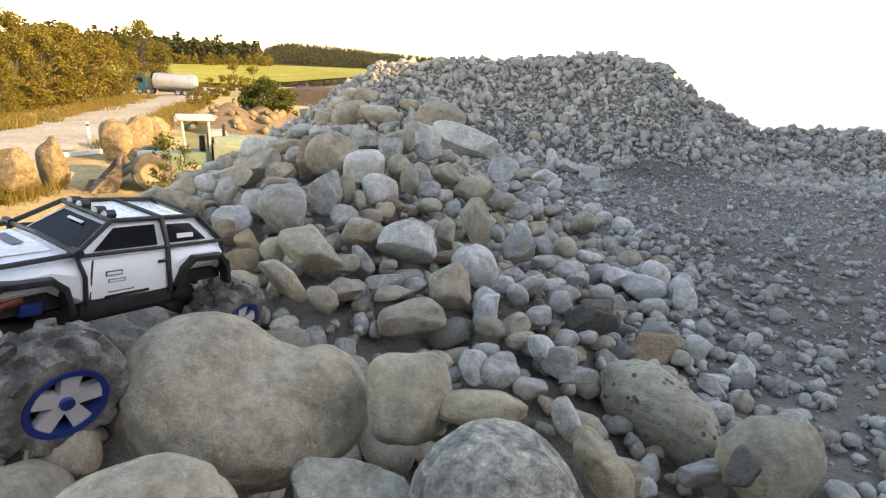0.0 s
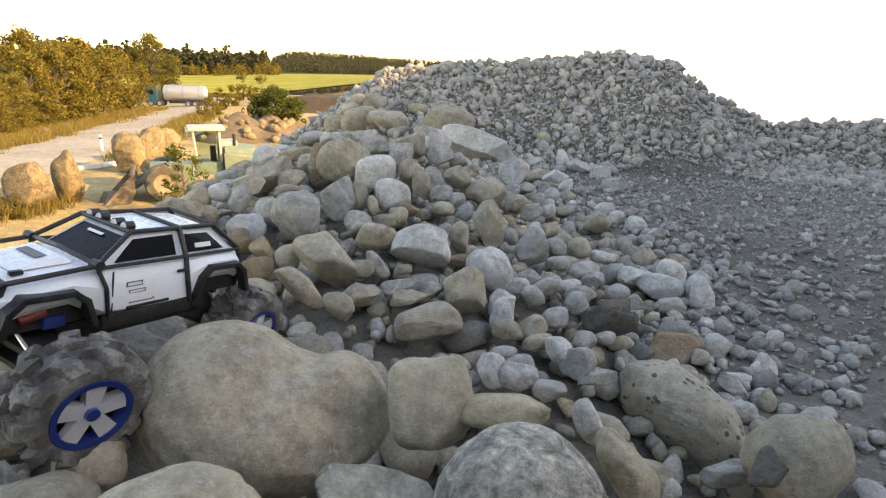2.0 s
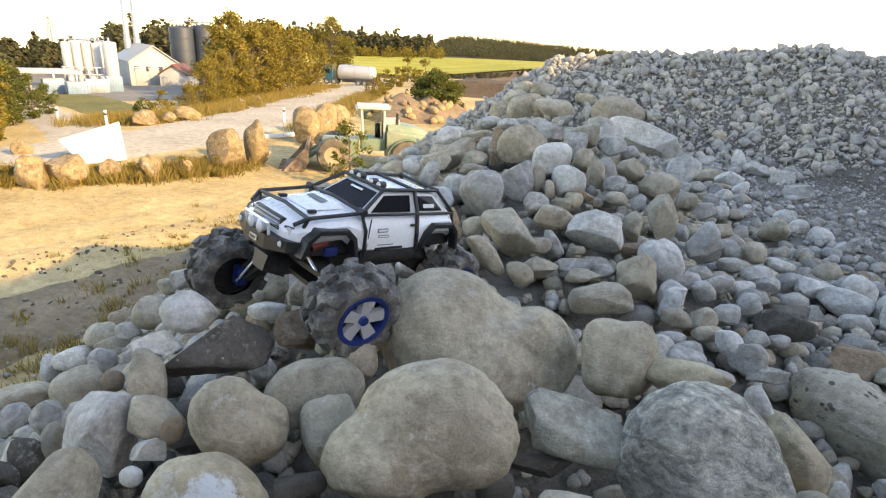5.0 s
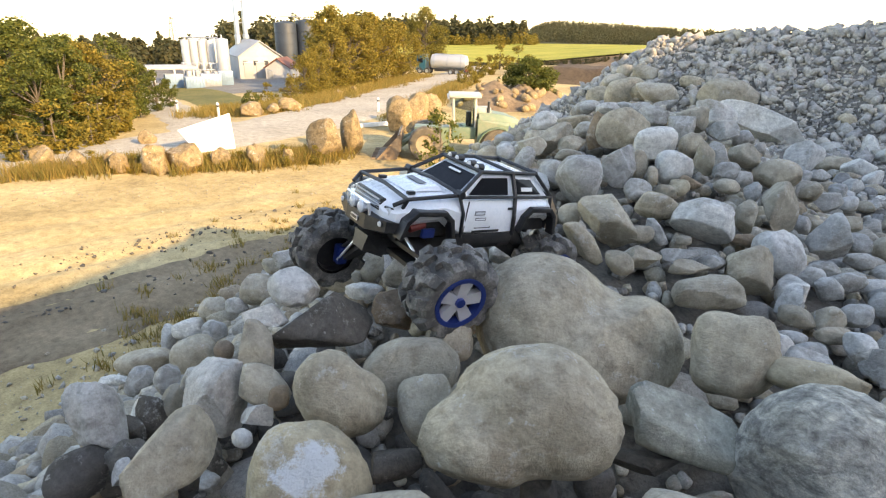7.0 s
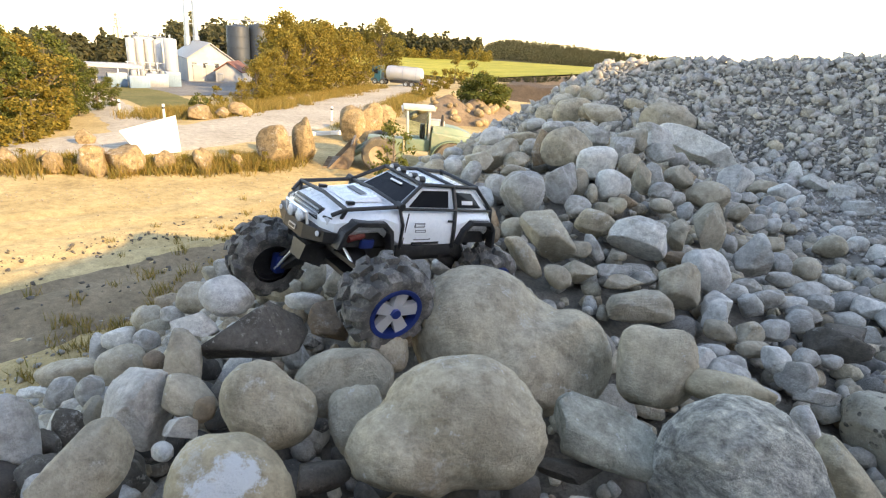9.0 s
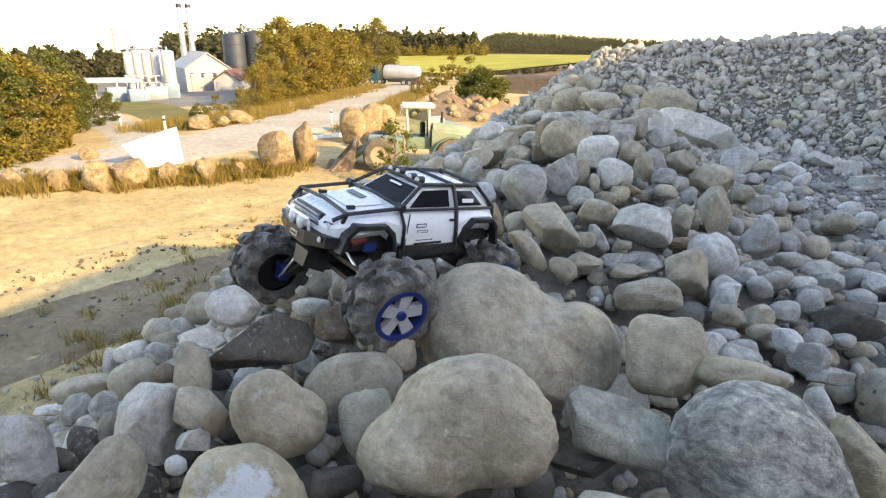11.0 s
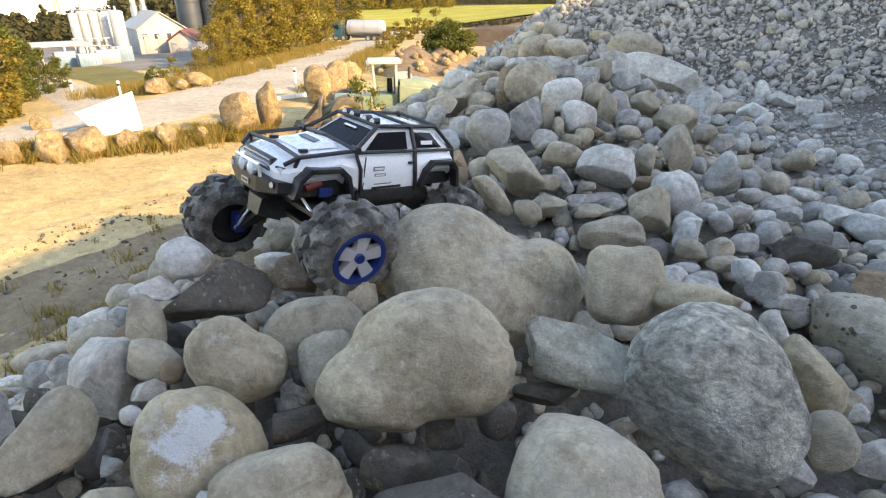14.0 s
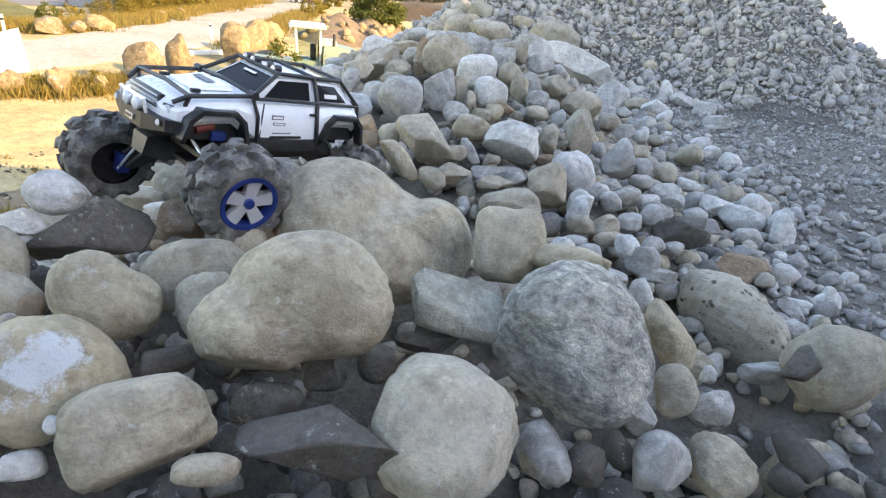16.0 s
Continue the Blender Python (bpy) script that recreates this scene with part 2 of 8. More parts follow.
def wave(x, y, f, seed):
    """Cheap rolling noise from a few crossed sines."""
    r = np.random.RandomState(seed)
    out = 0
    for i in range(6):
        a, p, k = r.uniform(0, 6.28), r.uniform(0, 6.28), f * r.uniform(0.6, 1.9)
        out = out + np.sin((x * np.cos(a) + y * np.sin(a)) * k + p) / 6
    return out


def yard_z(x, y):
    """The yard falls away gently to the far side of the road and the works."""
    x, y = np.asarray(x, float), np.asarray(y, float)
    z = -0.055 * np.clip(-x - 22, 0, 60) - 0.004 * np.clip(y - 40, 0, 60)
    # wheel ruts along the heap's foot
    u = x * 0.90 - y * 0.42 + 14.6 + 0.5 * np.sin(y * 0.23)
    near = smooth(6, 10, np.hypot(x, y)) * (1 - smooth(26, 32, np.hypot(x, y)))
    ruts = sum(np.exp(-((u - c) / 0.22) ** 2) * d for c, d in ((-3.4, 0.05), (-1.6, 0.06), (0.3, 0.09), (1.0, -0.05), (2.1, 0.10), (2.9, -0.05), (3.9, 0.07)))
    z = z - near * ruts + near * (0.03 * wave(x, y, 3.0, 12) + 0.015 * wave(x, y, 8.0, 13))
    # open country beyond the works lies lower
    d, a = np.hypot(x, y), np.degrees(np.arctan2(-x, y))
    z = z - 0.045 * np.clip(d - 165, 0, 3000) * smooth(40, 50, a)
    return z + 0.05 * wave(x, y, 0.5, 3) * smooth(4, 12, np.hypot(x, y))


def heap_z(x, y):
    """The tipped heap: plateau, boulder ridge, rubble ridge behind, and an unseen high mound beside."""
    x, y = np.asarray(x, float), np.asarray(y, float)
    edge = -0.78 - 0.03 * np.clip(y, -9, 3) + 0.12 * np.clip(y - 6, 0, 9)
    left = edge - x
    slope = 0.62 * 0.5 * (left + np.sqrt(left * left + 0.05))
    slope = slope + 0.30 * np.clip(-x - 2.3, 0, 5)
    plateau = 4.74 - 0.022 * np.clip(y, -4, 6) - slope - 0.6 * np.clip(y - 10.5, 0, 40)
    crest = -0.28 - 0.03 * y
    up = np.interp(y, [-3, 0.3, 1.0, 1.7, 2.3, 3.2, 3.8, 5.2], [0.15, 0.16, 0.15, 0.22, 0.34, 0.46, 0.36, 0.0])
    d = x - crest
    prof = np.where(d > 0, 1 - smooth(0.15, 1.25, d), 1.0)
    z = plateau + up * prof
    z = z - 0.21 * np.exp(-((x + 0.1) / 0.7) ** 4) * np.exp(-((y - 0.55) / 0.6) ** 4)
    # rubble ridge
    yr = 7.1 - 0.12 * x
    top = np.interp(x, [-16, -6, -0.75, 0.0, 1.2, 2.0, 2.5, 3.1, 3.7, 4.6, 7.0, 12.0], [-5.0, 1.6, 5.42, 5.49, 5.60, 5.70, 5.62, 5.22, 4.98, 5.05, 5.1, 5.0])
    rid = top - 0.66 * np.sqrt((y - yr) ** 2 + 0.02) + 0.10
    z = soft_max(z, rid, 0.08)
    # unseen high mound, added to keep the heap in shade
    m = 11.2 - 1.1 * np.hypot(np.clip(np.abs(x - 13.0) - 1.0, 0, 99), np.clip(np.abs(y + 5.0) - 9.0, 0, 99))
    z = soft_max(z, m, 0.2)
    # unseen bank added behind the camera, to hold back sky light from there
    back = 4.55 + 0.95 * np.clip(-y - 1.3, 0, 4.2) - 0.9 * np.clip(np.abs(x - 1.5) - 3.2, 0, 99)
    z = np.where(y < -1.0, soft_max(z, back, 0.2), z)
    return z + 0.03 * wave(x, y, 5.0, 5) + 0.015 * wave(x, y, 13.0, 8)


def bed_z(x, y):
    """The gravel bed lies lower where cobbles are heaped on it, so that deep gaps stay between them."""
    x, y = np.asarray(x, float), np.asarray(y, float)
    right = np.where(y < 2.5, 0.75 + 0.10 * y, 1.0 - 0.12 * (y - 2.5)) + 0.15 * np.sin(3 * y)
    return heap_z(x, y) - 0.075 * (1 - smooth(-0.15, 0.05, x - right)) * (1 - smooth(4.4, 4.9, y)) * smooth(-3.2, -2.4, x) - 0.22 * np.exp(-((x + 0.1) / 0.75) ** 4) * np.exp(-((y - 0.5) / 0.62) ** 4)


def grid_mesh(name, xs, ys, fz, mat, cut=None):
    X, Y = np.meshgrid(xs, ys)
    Z = fz(X, Y)
    n, m = len(xs), len(ys)
    v = np.stack([X, Y, Z], -1).reshape(-1, 3)
    i = np.arange(n - 1)[None, :] + np.arange(m - 1)[:, None] * n
    f = np.stack([i, i + 1, i + n + 1, i + n], -1).reshape(-1, 4)
    if cut is not None:
        f = f[cut(v[f].mean(1))]
    me = bpy.data.meshes.new(name)
    me.from_pydata(v.tolist(), [], f.tolist())
    me.polygons.foreach_set("use_smooth", [True] * len(me.polygons))
    me.materials.append(mat)
    return new(name, me)


def spaced(fine, far, step, grow):
    out, s, p = [0.0], step, 0.0
    while p < far:
        if p > fine:
            s *= grow
        p += s
        out.append(p)
    a = np.array(out)
    return np.concatenate([-a[:0:-1], a])


ground = grid_mesh("ground", spaced(22, 1500, 0.3, 1.10) - 16, spaced(22, 1500, 0.3, 1.10) + 16, yard_z, YARD_SOIL)
tagged(ground, "trampled ochre soil yard of a gravel pit", "ground", kind="structure")
heap = grid_mesh("heap_ground", np.concatenate([np.arange(-11, -2.0, 0.12), np.arange(-2.0, 5.0, 0.06), np.arange(5.0, 32, 0.3)]),
                 np.concatenate([np.arange(-22, -1.0, 0.3), np.arange(-1.0, 9.0, 0.06), np.arange(9.0, 19, 0.25)]), bed_z, GRAVEL_BED,
                 cut=lambda c: c[:, 2] > -0.4)
tagged(heap, "grey gravel bed of the tipped stone heap", "ground", kind="structure")


# ---- stones ----
def ball(level):
    bm = bmesh.new()
    bmesh.ops.create_icosphere(bm, subdivisions=level, radius=1.0)
    v = np.array([q.co[:] for q in bm.verts])
    f = np.array([[q.index for q in p.verts] for p in bm.faces])
    bm.free()
    return v, f


BALLS = {k: ball(k) for k in (1, 2, 3, 4, 5, 6)}


def stone_shape(level, r, cuts=4, lump=0.10, box=2.4, grit=0.012, hard=0.0, lobes=()):
    """A unit stone: a rounded block, lumpy, with worn flat faces. hard: how sharp its faces are."""
    v, f = BALLS[level]
    v = v.copy()
    p = (np.abs(v) ** box).sum(1) ** (-1.0 / box)
    v = v * p[:, None]
    n = v / np.linalg.norm(v, axis=1)[:, None]
    if lobes:
        far = np.full(len(v), 1e-3)
        for c, q in lobes:
            c, q = np.array(c), np.array(q)
            a, b, d = ((n / q) ** 2).sum(1), (n * c / q ** 2).sum(1), ((c / q) ** 2).sum() - 1
            disc = b * b - a * d
            t = np.where(disc > 0, (b + np.sqrt(np.clip(disc, 0, None))) / a, 0.0)
            far = far + np.clip(t, 0, 9) ** 14
        v = n * (far ** (1 / 14))[:, None]
    for i in range(5):
        k = r.normal(size=3) * (1.2 + 0.7 * i)
        v = v * (1 + lump / (1 + 0.6 * i) * np.sin(n @ k + r.uniform(0, 6.28)))[:, None]
    for i in range(cuts):
        k = r.normal(size=3)
        k /= np.linalg.norm(k)
        d = r.uniform(0.62 - 0.12 * hard, 0.9 - 0.10 * hard)
        s = v @ k - d
        v = v - np.outer(np.clip(s, 0, 9) * (0.75 + 0.25 * hard), k)
    if grit:
        for i in range(6):
            k = r.normal(size=3) * (6 + 4 * i)
            v = v * (1 + grit / (1 + 0.3 * i) * np.sin(n @ k + r.uniform(0, 6.28)))[:, None]
    ext = np.abs(v).max(0)
    return v / ext, f


def mesh_of(name, v, f, mat, flat=False):
    me = bpy.data.meshes.new(name)
    me.from_pydata(v.tolist(), [], f.tolist())
    if not flat:
        me.polygons.foreach_set("use_smooth", [True] * len(me.polygons))
    me.materials.append(mat)
    return me


STONE_COUNT = [0]


def stone(x, y, z, w, h, d, rx, ry, rz, mat, label, cuts=4, lump=0.10, box=2.4, grit=0.012, hard=0.0, level=4, name="boulder", seed=None, lobes=()):
    """One stone: centre, half sizes along its own axes, its turn."""
    STONE_COUNT[0] += 1
    r = np.random.RandomState(STONE_COUNT[0] * 7 + 11 if seed is None else seed)
    v, f = stone_shape(level, r, cuts, lump, box, grit, hard, lobes)
    ob = new(name, mesh_of(name, v * np.array([w, h, d]), f, mat))
    ob.matrix_world = pose(x, y, z, rx, ry, rz)
    return tagged(ob, label, "stone", "stones of the heap")


def scatter(name, label, pts, sizes, level, mat, seed, flatten=0.7, sink=0.25, variants=24, cuts=4, lump=0.1, box=2.3, flat=False, hard=0.0, shard=False):
    """Many loose stones as one mesh."""
    r = np.random.RandomState(seed)
    shapes = [stone_shape(level, r, cuts, lump, box, 0.0, hard)[0] for _ in range(variants)]
    if shard:
        shapes = [BALLS[1][0] * r.uniform(0.35, 1.2, (12, 1)) * r.uniform(0.6, 1.2, (1, 3)) for _ in range(variants)]
    f = BALLS[1 if shard else level][1]
    V, F = [], []
    nv = len(shapes[0])
    for i, (p, s) in enumerate(zip(pts, sizes)):
        sc = s * np.array([1.0, r.uniform(0.65, 0.95), r.uniform(0.5, flatten + 0.15)])
        e = Euler((r.normal() * 0.45, r.normal() * 0.45, r.uniform(0, 6.28))).to_matrix()
        q = (shapes[i % variants] * sc) @ np.array(e).T
        V.append(q + p + np.array([0, 0, s * (0.5 - sink)]))
        F.append(f + i * nv)
    me = bpy.data.meshes.new(name)
    V, F = np.concatenate(V), np.concatenate(F)
    me.vertices.add(len(V))
    me.vertices.foreach_set("co", V.ravel())
    me.loops.add(F.size)
    me.loops.foreach_set("vertex_index", F.ravel().astype(np.int32))
    me.polygons.add(len(F))
    me.polygons.foreach_set("loop_start", np.arange(0, F.size, 3, dtype=np.int32))
    me.update(calc_edges=True)
    if not flat:
        me.polygons.foreach_set("use_smooth", [True] * len(me.polygons))
    me.materials.append(mat)
    return tagged(new(name, me), label, "stones", kind="stuff")


# the stones that can be told apart, largest and nearest first
stone(-0.234, 0.926, 4.965, 0.190, 0.146, 0.145, 61, -7, 15, SAND, "huge smooth tan sandstone boulder with a low shoulder", cuts=2, lump=0.02, level=6, grit=0.006, lobes=[((-0.32, 0.10, 0.0), (0.66, 0.90, 1.0)), ((0.10, -0.30, 0.05), (0.80, 0.70, 0.95)), ((0.58, -0.20, 0.0), (0.40, 0.62, 0.8))], name="boulder", seed=18)
stone(-0.230, 0.563, 5.026, 0.126, 0.092, 0.089, 52, -2, 18, SAND, "large rounded tan boulder with a worn flat top", cuts=2, lump=0.035, grit=0.007, hard=0.1, lobes=[((0.14, 0.12, 0.0), (0.80, 0.84, 0.95)), ((-0.40, -0.34, 0.05), (0.58, 0.60, 0.85)), ((0.50, -0.10, 0.0), (0.50, 0.60, 0.8))], level=6, name="boulder", seed=25)
stone(0.025, 0.875, 5.014, 0.065, 0.069, 0.057, 61, -9, -1, SAND, "squat tan block stone with a flat top", cuts=3, lump=0.05, box=4.0, name="cobble", seed=32)
stone(-0.488, 0.536, 4.990, 0.070, 0.063, 0.056, 54, 2, 38, SAND, "cream egg-shaped stone resting on the heap", cuts=1, lump=0.04, lobes=[((-0.18, 0.12, 0.0), (0.68, 0.85, 0.8)), ((0.24, -0.24, 0.0), (0.74, 0.70, 0.9))], name="cobble", seed=39)
stone(-0.440, 0.667, 4.968, 0.081, 0.060, 0.060, 56, -5, 33, SAND_DULL, "smooth grey-brown oval stone", cuts=4, lump=0.07, box=2.4, name="boulder", seed=46)
stone(-0.373, 0.588, 4.964, 0.042, 0.052, 0.040, 51, -9, 36, SAND_DULL, "dull grey oval stone in a hollow", cuts=4, lump=0.07, box=2.4, name="cobble", seed=60)
stone(-0.422, 0.370, 4.997, 0.080, 0.070, 0.063, 48, 23, 30, SAND_PATCH, "tan boulder with a chalky white patch", cuts=4, lump=0.07, box=2.4, name="cobble", seed=67)
stone(-0.588, 0.338, 4.996, 0.066, 0.040, 0.043, 48, -23, 76, SAND, "long yellowish cracked stone", cuts=4, lump=0.07, box=2.4, name="cobble", seed=74)
stone(-0.046, 0.716, 4.972, 0.098, 0.046, 0.055, 55, 6, 0, GREY_GREEN, "angular grey-green broken stone", cuts=9, lump=0.09, box=2.8, hard=1.0, grit=0.015, name="boulder", seed=88)
stone(0.152, 0.696, 4.968, 0.122, 0.116, 0.104, 57, 6, -17, GREY_ROUGH, "large rough grey boulder with pale veins", cuts=6, lump=0.035, box=2.6, grit=0.010, hard=0.3, lobes=[((-0.12, 0.05, 0.0), (0.86, 0.92, 0.95)), ((0.30, -0.25, 0.0), (0.68, 0.74, 0.9)), ((-0.30, -0.35, 0.1), (0.62, 0.60, 0.8))], level=6, name="boulder", seed=95)
stone(0.626, 1.312, 4.713, 0.172, 0.101, 0.112, 56, 22, -41, SAND_SPECK, "long grey-tan stone with dark specks", cuts=4, lump=0.07, box=2.4, level=5, name="boulder", seed=102)
stone(0.707, 1.607, 4.748, 0.091, 0.089, 0.076, 65, -10, -20, BROWN, "brown angular stone beside the gravel lane", cuts=9, lump=0.09, box=2.8, hard=1.0, grit=0.015, name="boulder", seed=109)
stone(0.729, 1.062, 4.802, 0.089, 0.098, 0.079, 55, 26, -54, SAND_DULL, "smooth pale grey-tan stone", cuts=4, lump=0.07, box=2.4, name="boulder", seed=116)
stone(-0.630, 0.681, 4.994, 0.089, 0.060, 0.051, 60, -17, 50, DARK, "dark slate slab lying tilted", cuts=8, lump=0.06, box=3.6, hard=1.0, grit=0.012, name="boulder", seed=123)
stone(-0.380, 0.492, 4.943, 0.044, 0.024, 0.028, 52, 4, 35, DARK, "dark grey broken stone in a gap", cuts=9, lump=0.09, box=2.8, hard=1.0, grit=0.015, level=3, name="cobble", seed=368)
stone(-0.304, 0.357, 4.981, 0.071, 0.052, 0.052, 46, -3, 44, SAND, "cream flat-topped boulder lying on the heap", cuts=3, lump=0.05, box=4.0, name="cobble", seed=375)
stone(-0.133, 0.405, 4.966, 0.085, 0.047, 0.044, 42, -7, 26, DARK, "dark slate slab with a pale vein", cuts=8, lump=0.06, box=3.6, hard=1.0, grit=0.012, name="boulder", seed=382)
stone(-0.009, 0.474, 4.957, 0.089, 0.086, 0.075, 45, -5, 6, SAND_PALE, "broad pale tan boulder with white scars", cuts=4, lump=0.07, box=2.4, name="boulder", seed=389)
stone(-0.474, 0.300, 4.966, 0.038, 0.029, 0.028, 48, 18, 43, SAND, "ochre-yellow rounded stone lying on the heap", cuts=5, lump=0.10, grit=0.022, level=3, name="cobble", seed=396)
stone(-0.395, 0.303, 4.954, 0.022, 0.015, 0.015, 45, 12, 41, PALE, "pale round cobble lying on the heap", cuts=4, lump=0.07, box=2.4, level=3, name="cobble", seed=403)
stone(-0.354, 0.310, 5.012, 0.009, 0.009, 0.007, 47, 11, 39, PALE, "small pale pebble lying on the heap", cuts=4, lump=0.07, box=2.4, level=3, name="cobble", seed=410)
stone(-0.222, 0.334, 4.971, 0.035, 0.016, 0.020, 40, 6, 27, SAND, "tan stone at the bottom of the heap", cuts=4, lump=0.07, box=2.4, level=3, name="cobble", seed=417)
stone(-0.227, 0.474, 4.923, 0.055, 0.033, 0.036, 46, -0, 26, DARK, "dark grey fractured stone", cuts=9, lump=0.09, box=2.8, hard=1.0, grit=0.015, name="cobble", seed=424)
stone(-0.197, 0.585, 4.905, 0.033, 0.033, 0.028, 49, 1, 18, DARK, "dark blocky stone in a gap", cuts=9, lump=0.09, box=2.8, hard=1.0, grit=0.015, level=3, name="cobble", seed=431)
stone(-0.130, 0.614, 4.917, 0.029, 0.033, 0.026, 51, -2, 13, DARK, "dark stone in a gap", cuts=4, lump=0.07, box=2.4, level=3, name="cobble", seed=438)
stone(-0.069, 0.687, 4.916, 0.052, 0.019, 0.022, 53, -4, 9, DARK, "flat dark stone in a gap", cuts=8, lump=0.06, box=3.6, hard=1.0, grit=0.012, name="cobble", seed=445)
stone(0.123, 0.550, 4.877, 0.038, 0.048, 0.036, 44, -13, 0, GREY, "blue-grey stone with a pale scar", cuts=5, lump=0.10, grit=0.022, level=3, name="cobble", seed=452)
stone(0.177, 0.559, 4.872, 0.031, 0.031, 0.027, 45, -11, -7, DARK, "dark pitted cobble lying on the heap", cuts=5, lump=0.10, grit=0.022, level=3, name="cobble", seed=459)
stone(0.254, 0.659, 4.890, 0.031, 0.030, 0.026, 52, 6, -26, GREY, "grey angular cobble lying on the heap", cuts=9, lump=0.09, box=2.8, hard=1.0, grit=0.015, level=3, name="cobble", seed=466)
stone(0.336, 0.765, 4.865, 0.035, 0.046, 0.034, 53, -23, -8, SAND_DULL, "grey-tan smooth cobble lying on the heap", cuts=4, lump=0.07, box=2.4, level=3, name="cobble", seed=473)
stone(0.408, 0.779, 4.841, 0.038, 0.030, 0.029, 55, -16, -17, GREY, "grey blocky cobble lying on the heap", cuts=9, lump=0.09, box=2.8, hard=1.0, grit=0.015, level=3, name="cobble", seed=480)
stone(0.268, 0.564, 4.886, 0.048, 0.044, 0.039, 37, -35, 11, GREY, "blue-grey fractured boulder lying on the heap", cuts=9, lump=0.09, box=2.8, hard=1.0, grit=0.015, level=3, name="cobble", seed=487)
stone(0.364, 0.615, 4.870, 0.051, 0.046, 0.042, 52, -1, -31, SAND, "tan rough boulder lying on the heap", cuts=5, lump=0.10, grit=0.022, name="cobble", seed=494)
stone(0.312, 1.033, 4.884, 0.027, 0.040, 0.028, 61, -22, -5, PALE, "pale upright cobble lying on the heap", cuts=4, lump=0.07, box=2.4, level=3, name="cobble", seed=501)
stone(0.344, 0.902, 4.884, 0.036, 0.074, 0.044, 52, -37, 4, SAND, "long tan and brown stone", cuts=4, lump=0.07, box=2.4, name="cobble", seed=508)
stone(0.507, 1.061, 4.710, 0.028, 0.028, 0.024, 57, -15, -16, PALE, "small pale cubic stone", cuts=9, lump=0.09, box=2.8, hard=1.0, grit=0.015, level=3, name="cobble", seed=515)
stone(0.875, 2.143, 4.713, 0.090, 0.056, 0.060, 70, 9, -26, PALE, "pale flat cobble lying on the heap", cuts=4, lump=0.07, box=2.4, name="boulder", seed=732)
stone(0.987, 2.041, 4.718, 0.047, 0.086, 0.054, 70, -11, -23, PALE, "pale thin stone lying on the heap", cuts=5, lump=0.10, grit=0.022, name="boulder", seed=739)
stone(0.838, 1.468, 4.724, 0.048, 0.031, 0.033, 63, -11, -26, GREY, "grey cobble lying on the heap", cuts=9, lump=0.09, box=2.8, hard=1.0, grit=0.015, level=3, name="cobble", seed=746)
stone(0.943, 1.543, 4.719, 0.036, 0.042, 0.033, 64, -12, -27, PALE, "pale angular cobble lying on the heap", cuts=9, lump=0.09, box=2.8, hard=1.0, grit=0.015, level=3, name="cobble", seed=753)
stone(0.866, 1.401, 4.710, 0.030, 0.030, 0.026, 62, -12, -27, GREY, "round grey cobble lying on the heap", cuts=4, lump=0.07, box=2.4, level=3, name="cobble", seed=767)
stone(0.631, 0.978, 4.827, 0.031, 0.046, 0.032, 57, 5, -39, DARK, "dark broken stone lying on the heap", cuts=9, lump=0.09, box=2.8, hard=1.0, grit=0.015, level=3, name="cobble", seed=781)
stone(0.127, 0.842, 5.025, 0.068, 0.026, 0.036, 62, -6, -9, SAND, "low tan stone behind the grey boulder", cuts=4, lump=0.07, box=2.4, name="cobble", seed=788)
stone(1.313, 4.313, 4.684, 0.106, 0.080, 0.078, 79, -9, -15, GREY, "grey block at the edge of the lane", cuts=9, lump=0.09, box=2.8, hard=1.0, grit=0.015, level=5, name="boulder", seed=935)
stone(1.146, 2.956, 4.705, 0.053, 0.038, 0.038, 75, -10, -19, PALE, "pale cobble on the lane", cuts=9, lump=0.09, box=2.8, hard=1.0, grit=0.015, name="cobble", seed=942)
stone(1.036, 3.256, 4.698, 0.055, 0.048, 0.044, 76, -9, -16, PALE, "pale cobble on the lane", cuts=4, lump=0.07, box=2.4, name="cobble", seed=949)
stone(-0.253, 2.418, 5.063, 0.090, 0.073, 0.071, 70, -6, 21, PALE, "squarish worn pale limestone boulder on the stone heap", cuts=4, lump=0.05, box=3.6, level=4, name="boulder")
stone(-0.405, 2.517, 5.087, 0.122, 0.101, 0.097, 70, -6, 21, SAND, "rounded tan sandstone boulder on the stone heap", cuts=4, lump=0.08, box=2.4, level=4, name="boulder")
stone(-0.440, 1.905, 5.004, 0.084, 0.101, 0.081, 70, -6, 21, GREY, "large lumpy pitted grey limestone boulder on the stone heap", cuts=7, lump=0.09, grit=0.011, hard=0.4, level=4, name="boulder")
stone(-0.341, 2.065, 5.026, 0.062, 0.084, 0.064, 70, -6, 21, GREY, "lumpy pitted grey limestone boulder on the stone heap", cuts=7, lump=0.09, grit=0.011, hard=0.4, level=4, name="boulder")
stone(-0.279, 2.160, 5.029, 0.034, 0.057, 0.039, 70, -6, 21, SAND_DULL, "rounded dull grey-brown sandstone cobble on the stone heap", cuts=4, lump=0.08, box=2.4, level=4, name="cobble")
stone(-0.155, 2.154, 5.037, 0.065, 0.063, 0.056, 70, -6, 21, PALE, "squarish worn pale limestone cobble on the stone heap", cuts=4, lump=0.05, box=3.6, level=4, name="cobble")
stone(-0.300, 1.644, 4.963, 0.084, 0.095, 0.079, 70, -6, 21, SAND_PALE, "large angular broken pale beige sandstone boulder on the stone heap", cuts=10, lump=0.09, box=2.7, hard=0.8, grit=0.012, level=4, name="boulder")
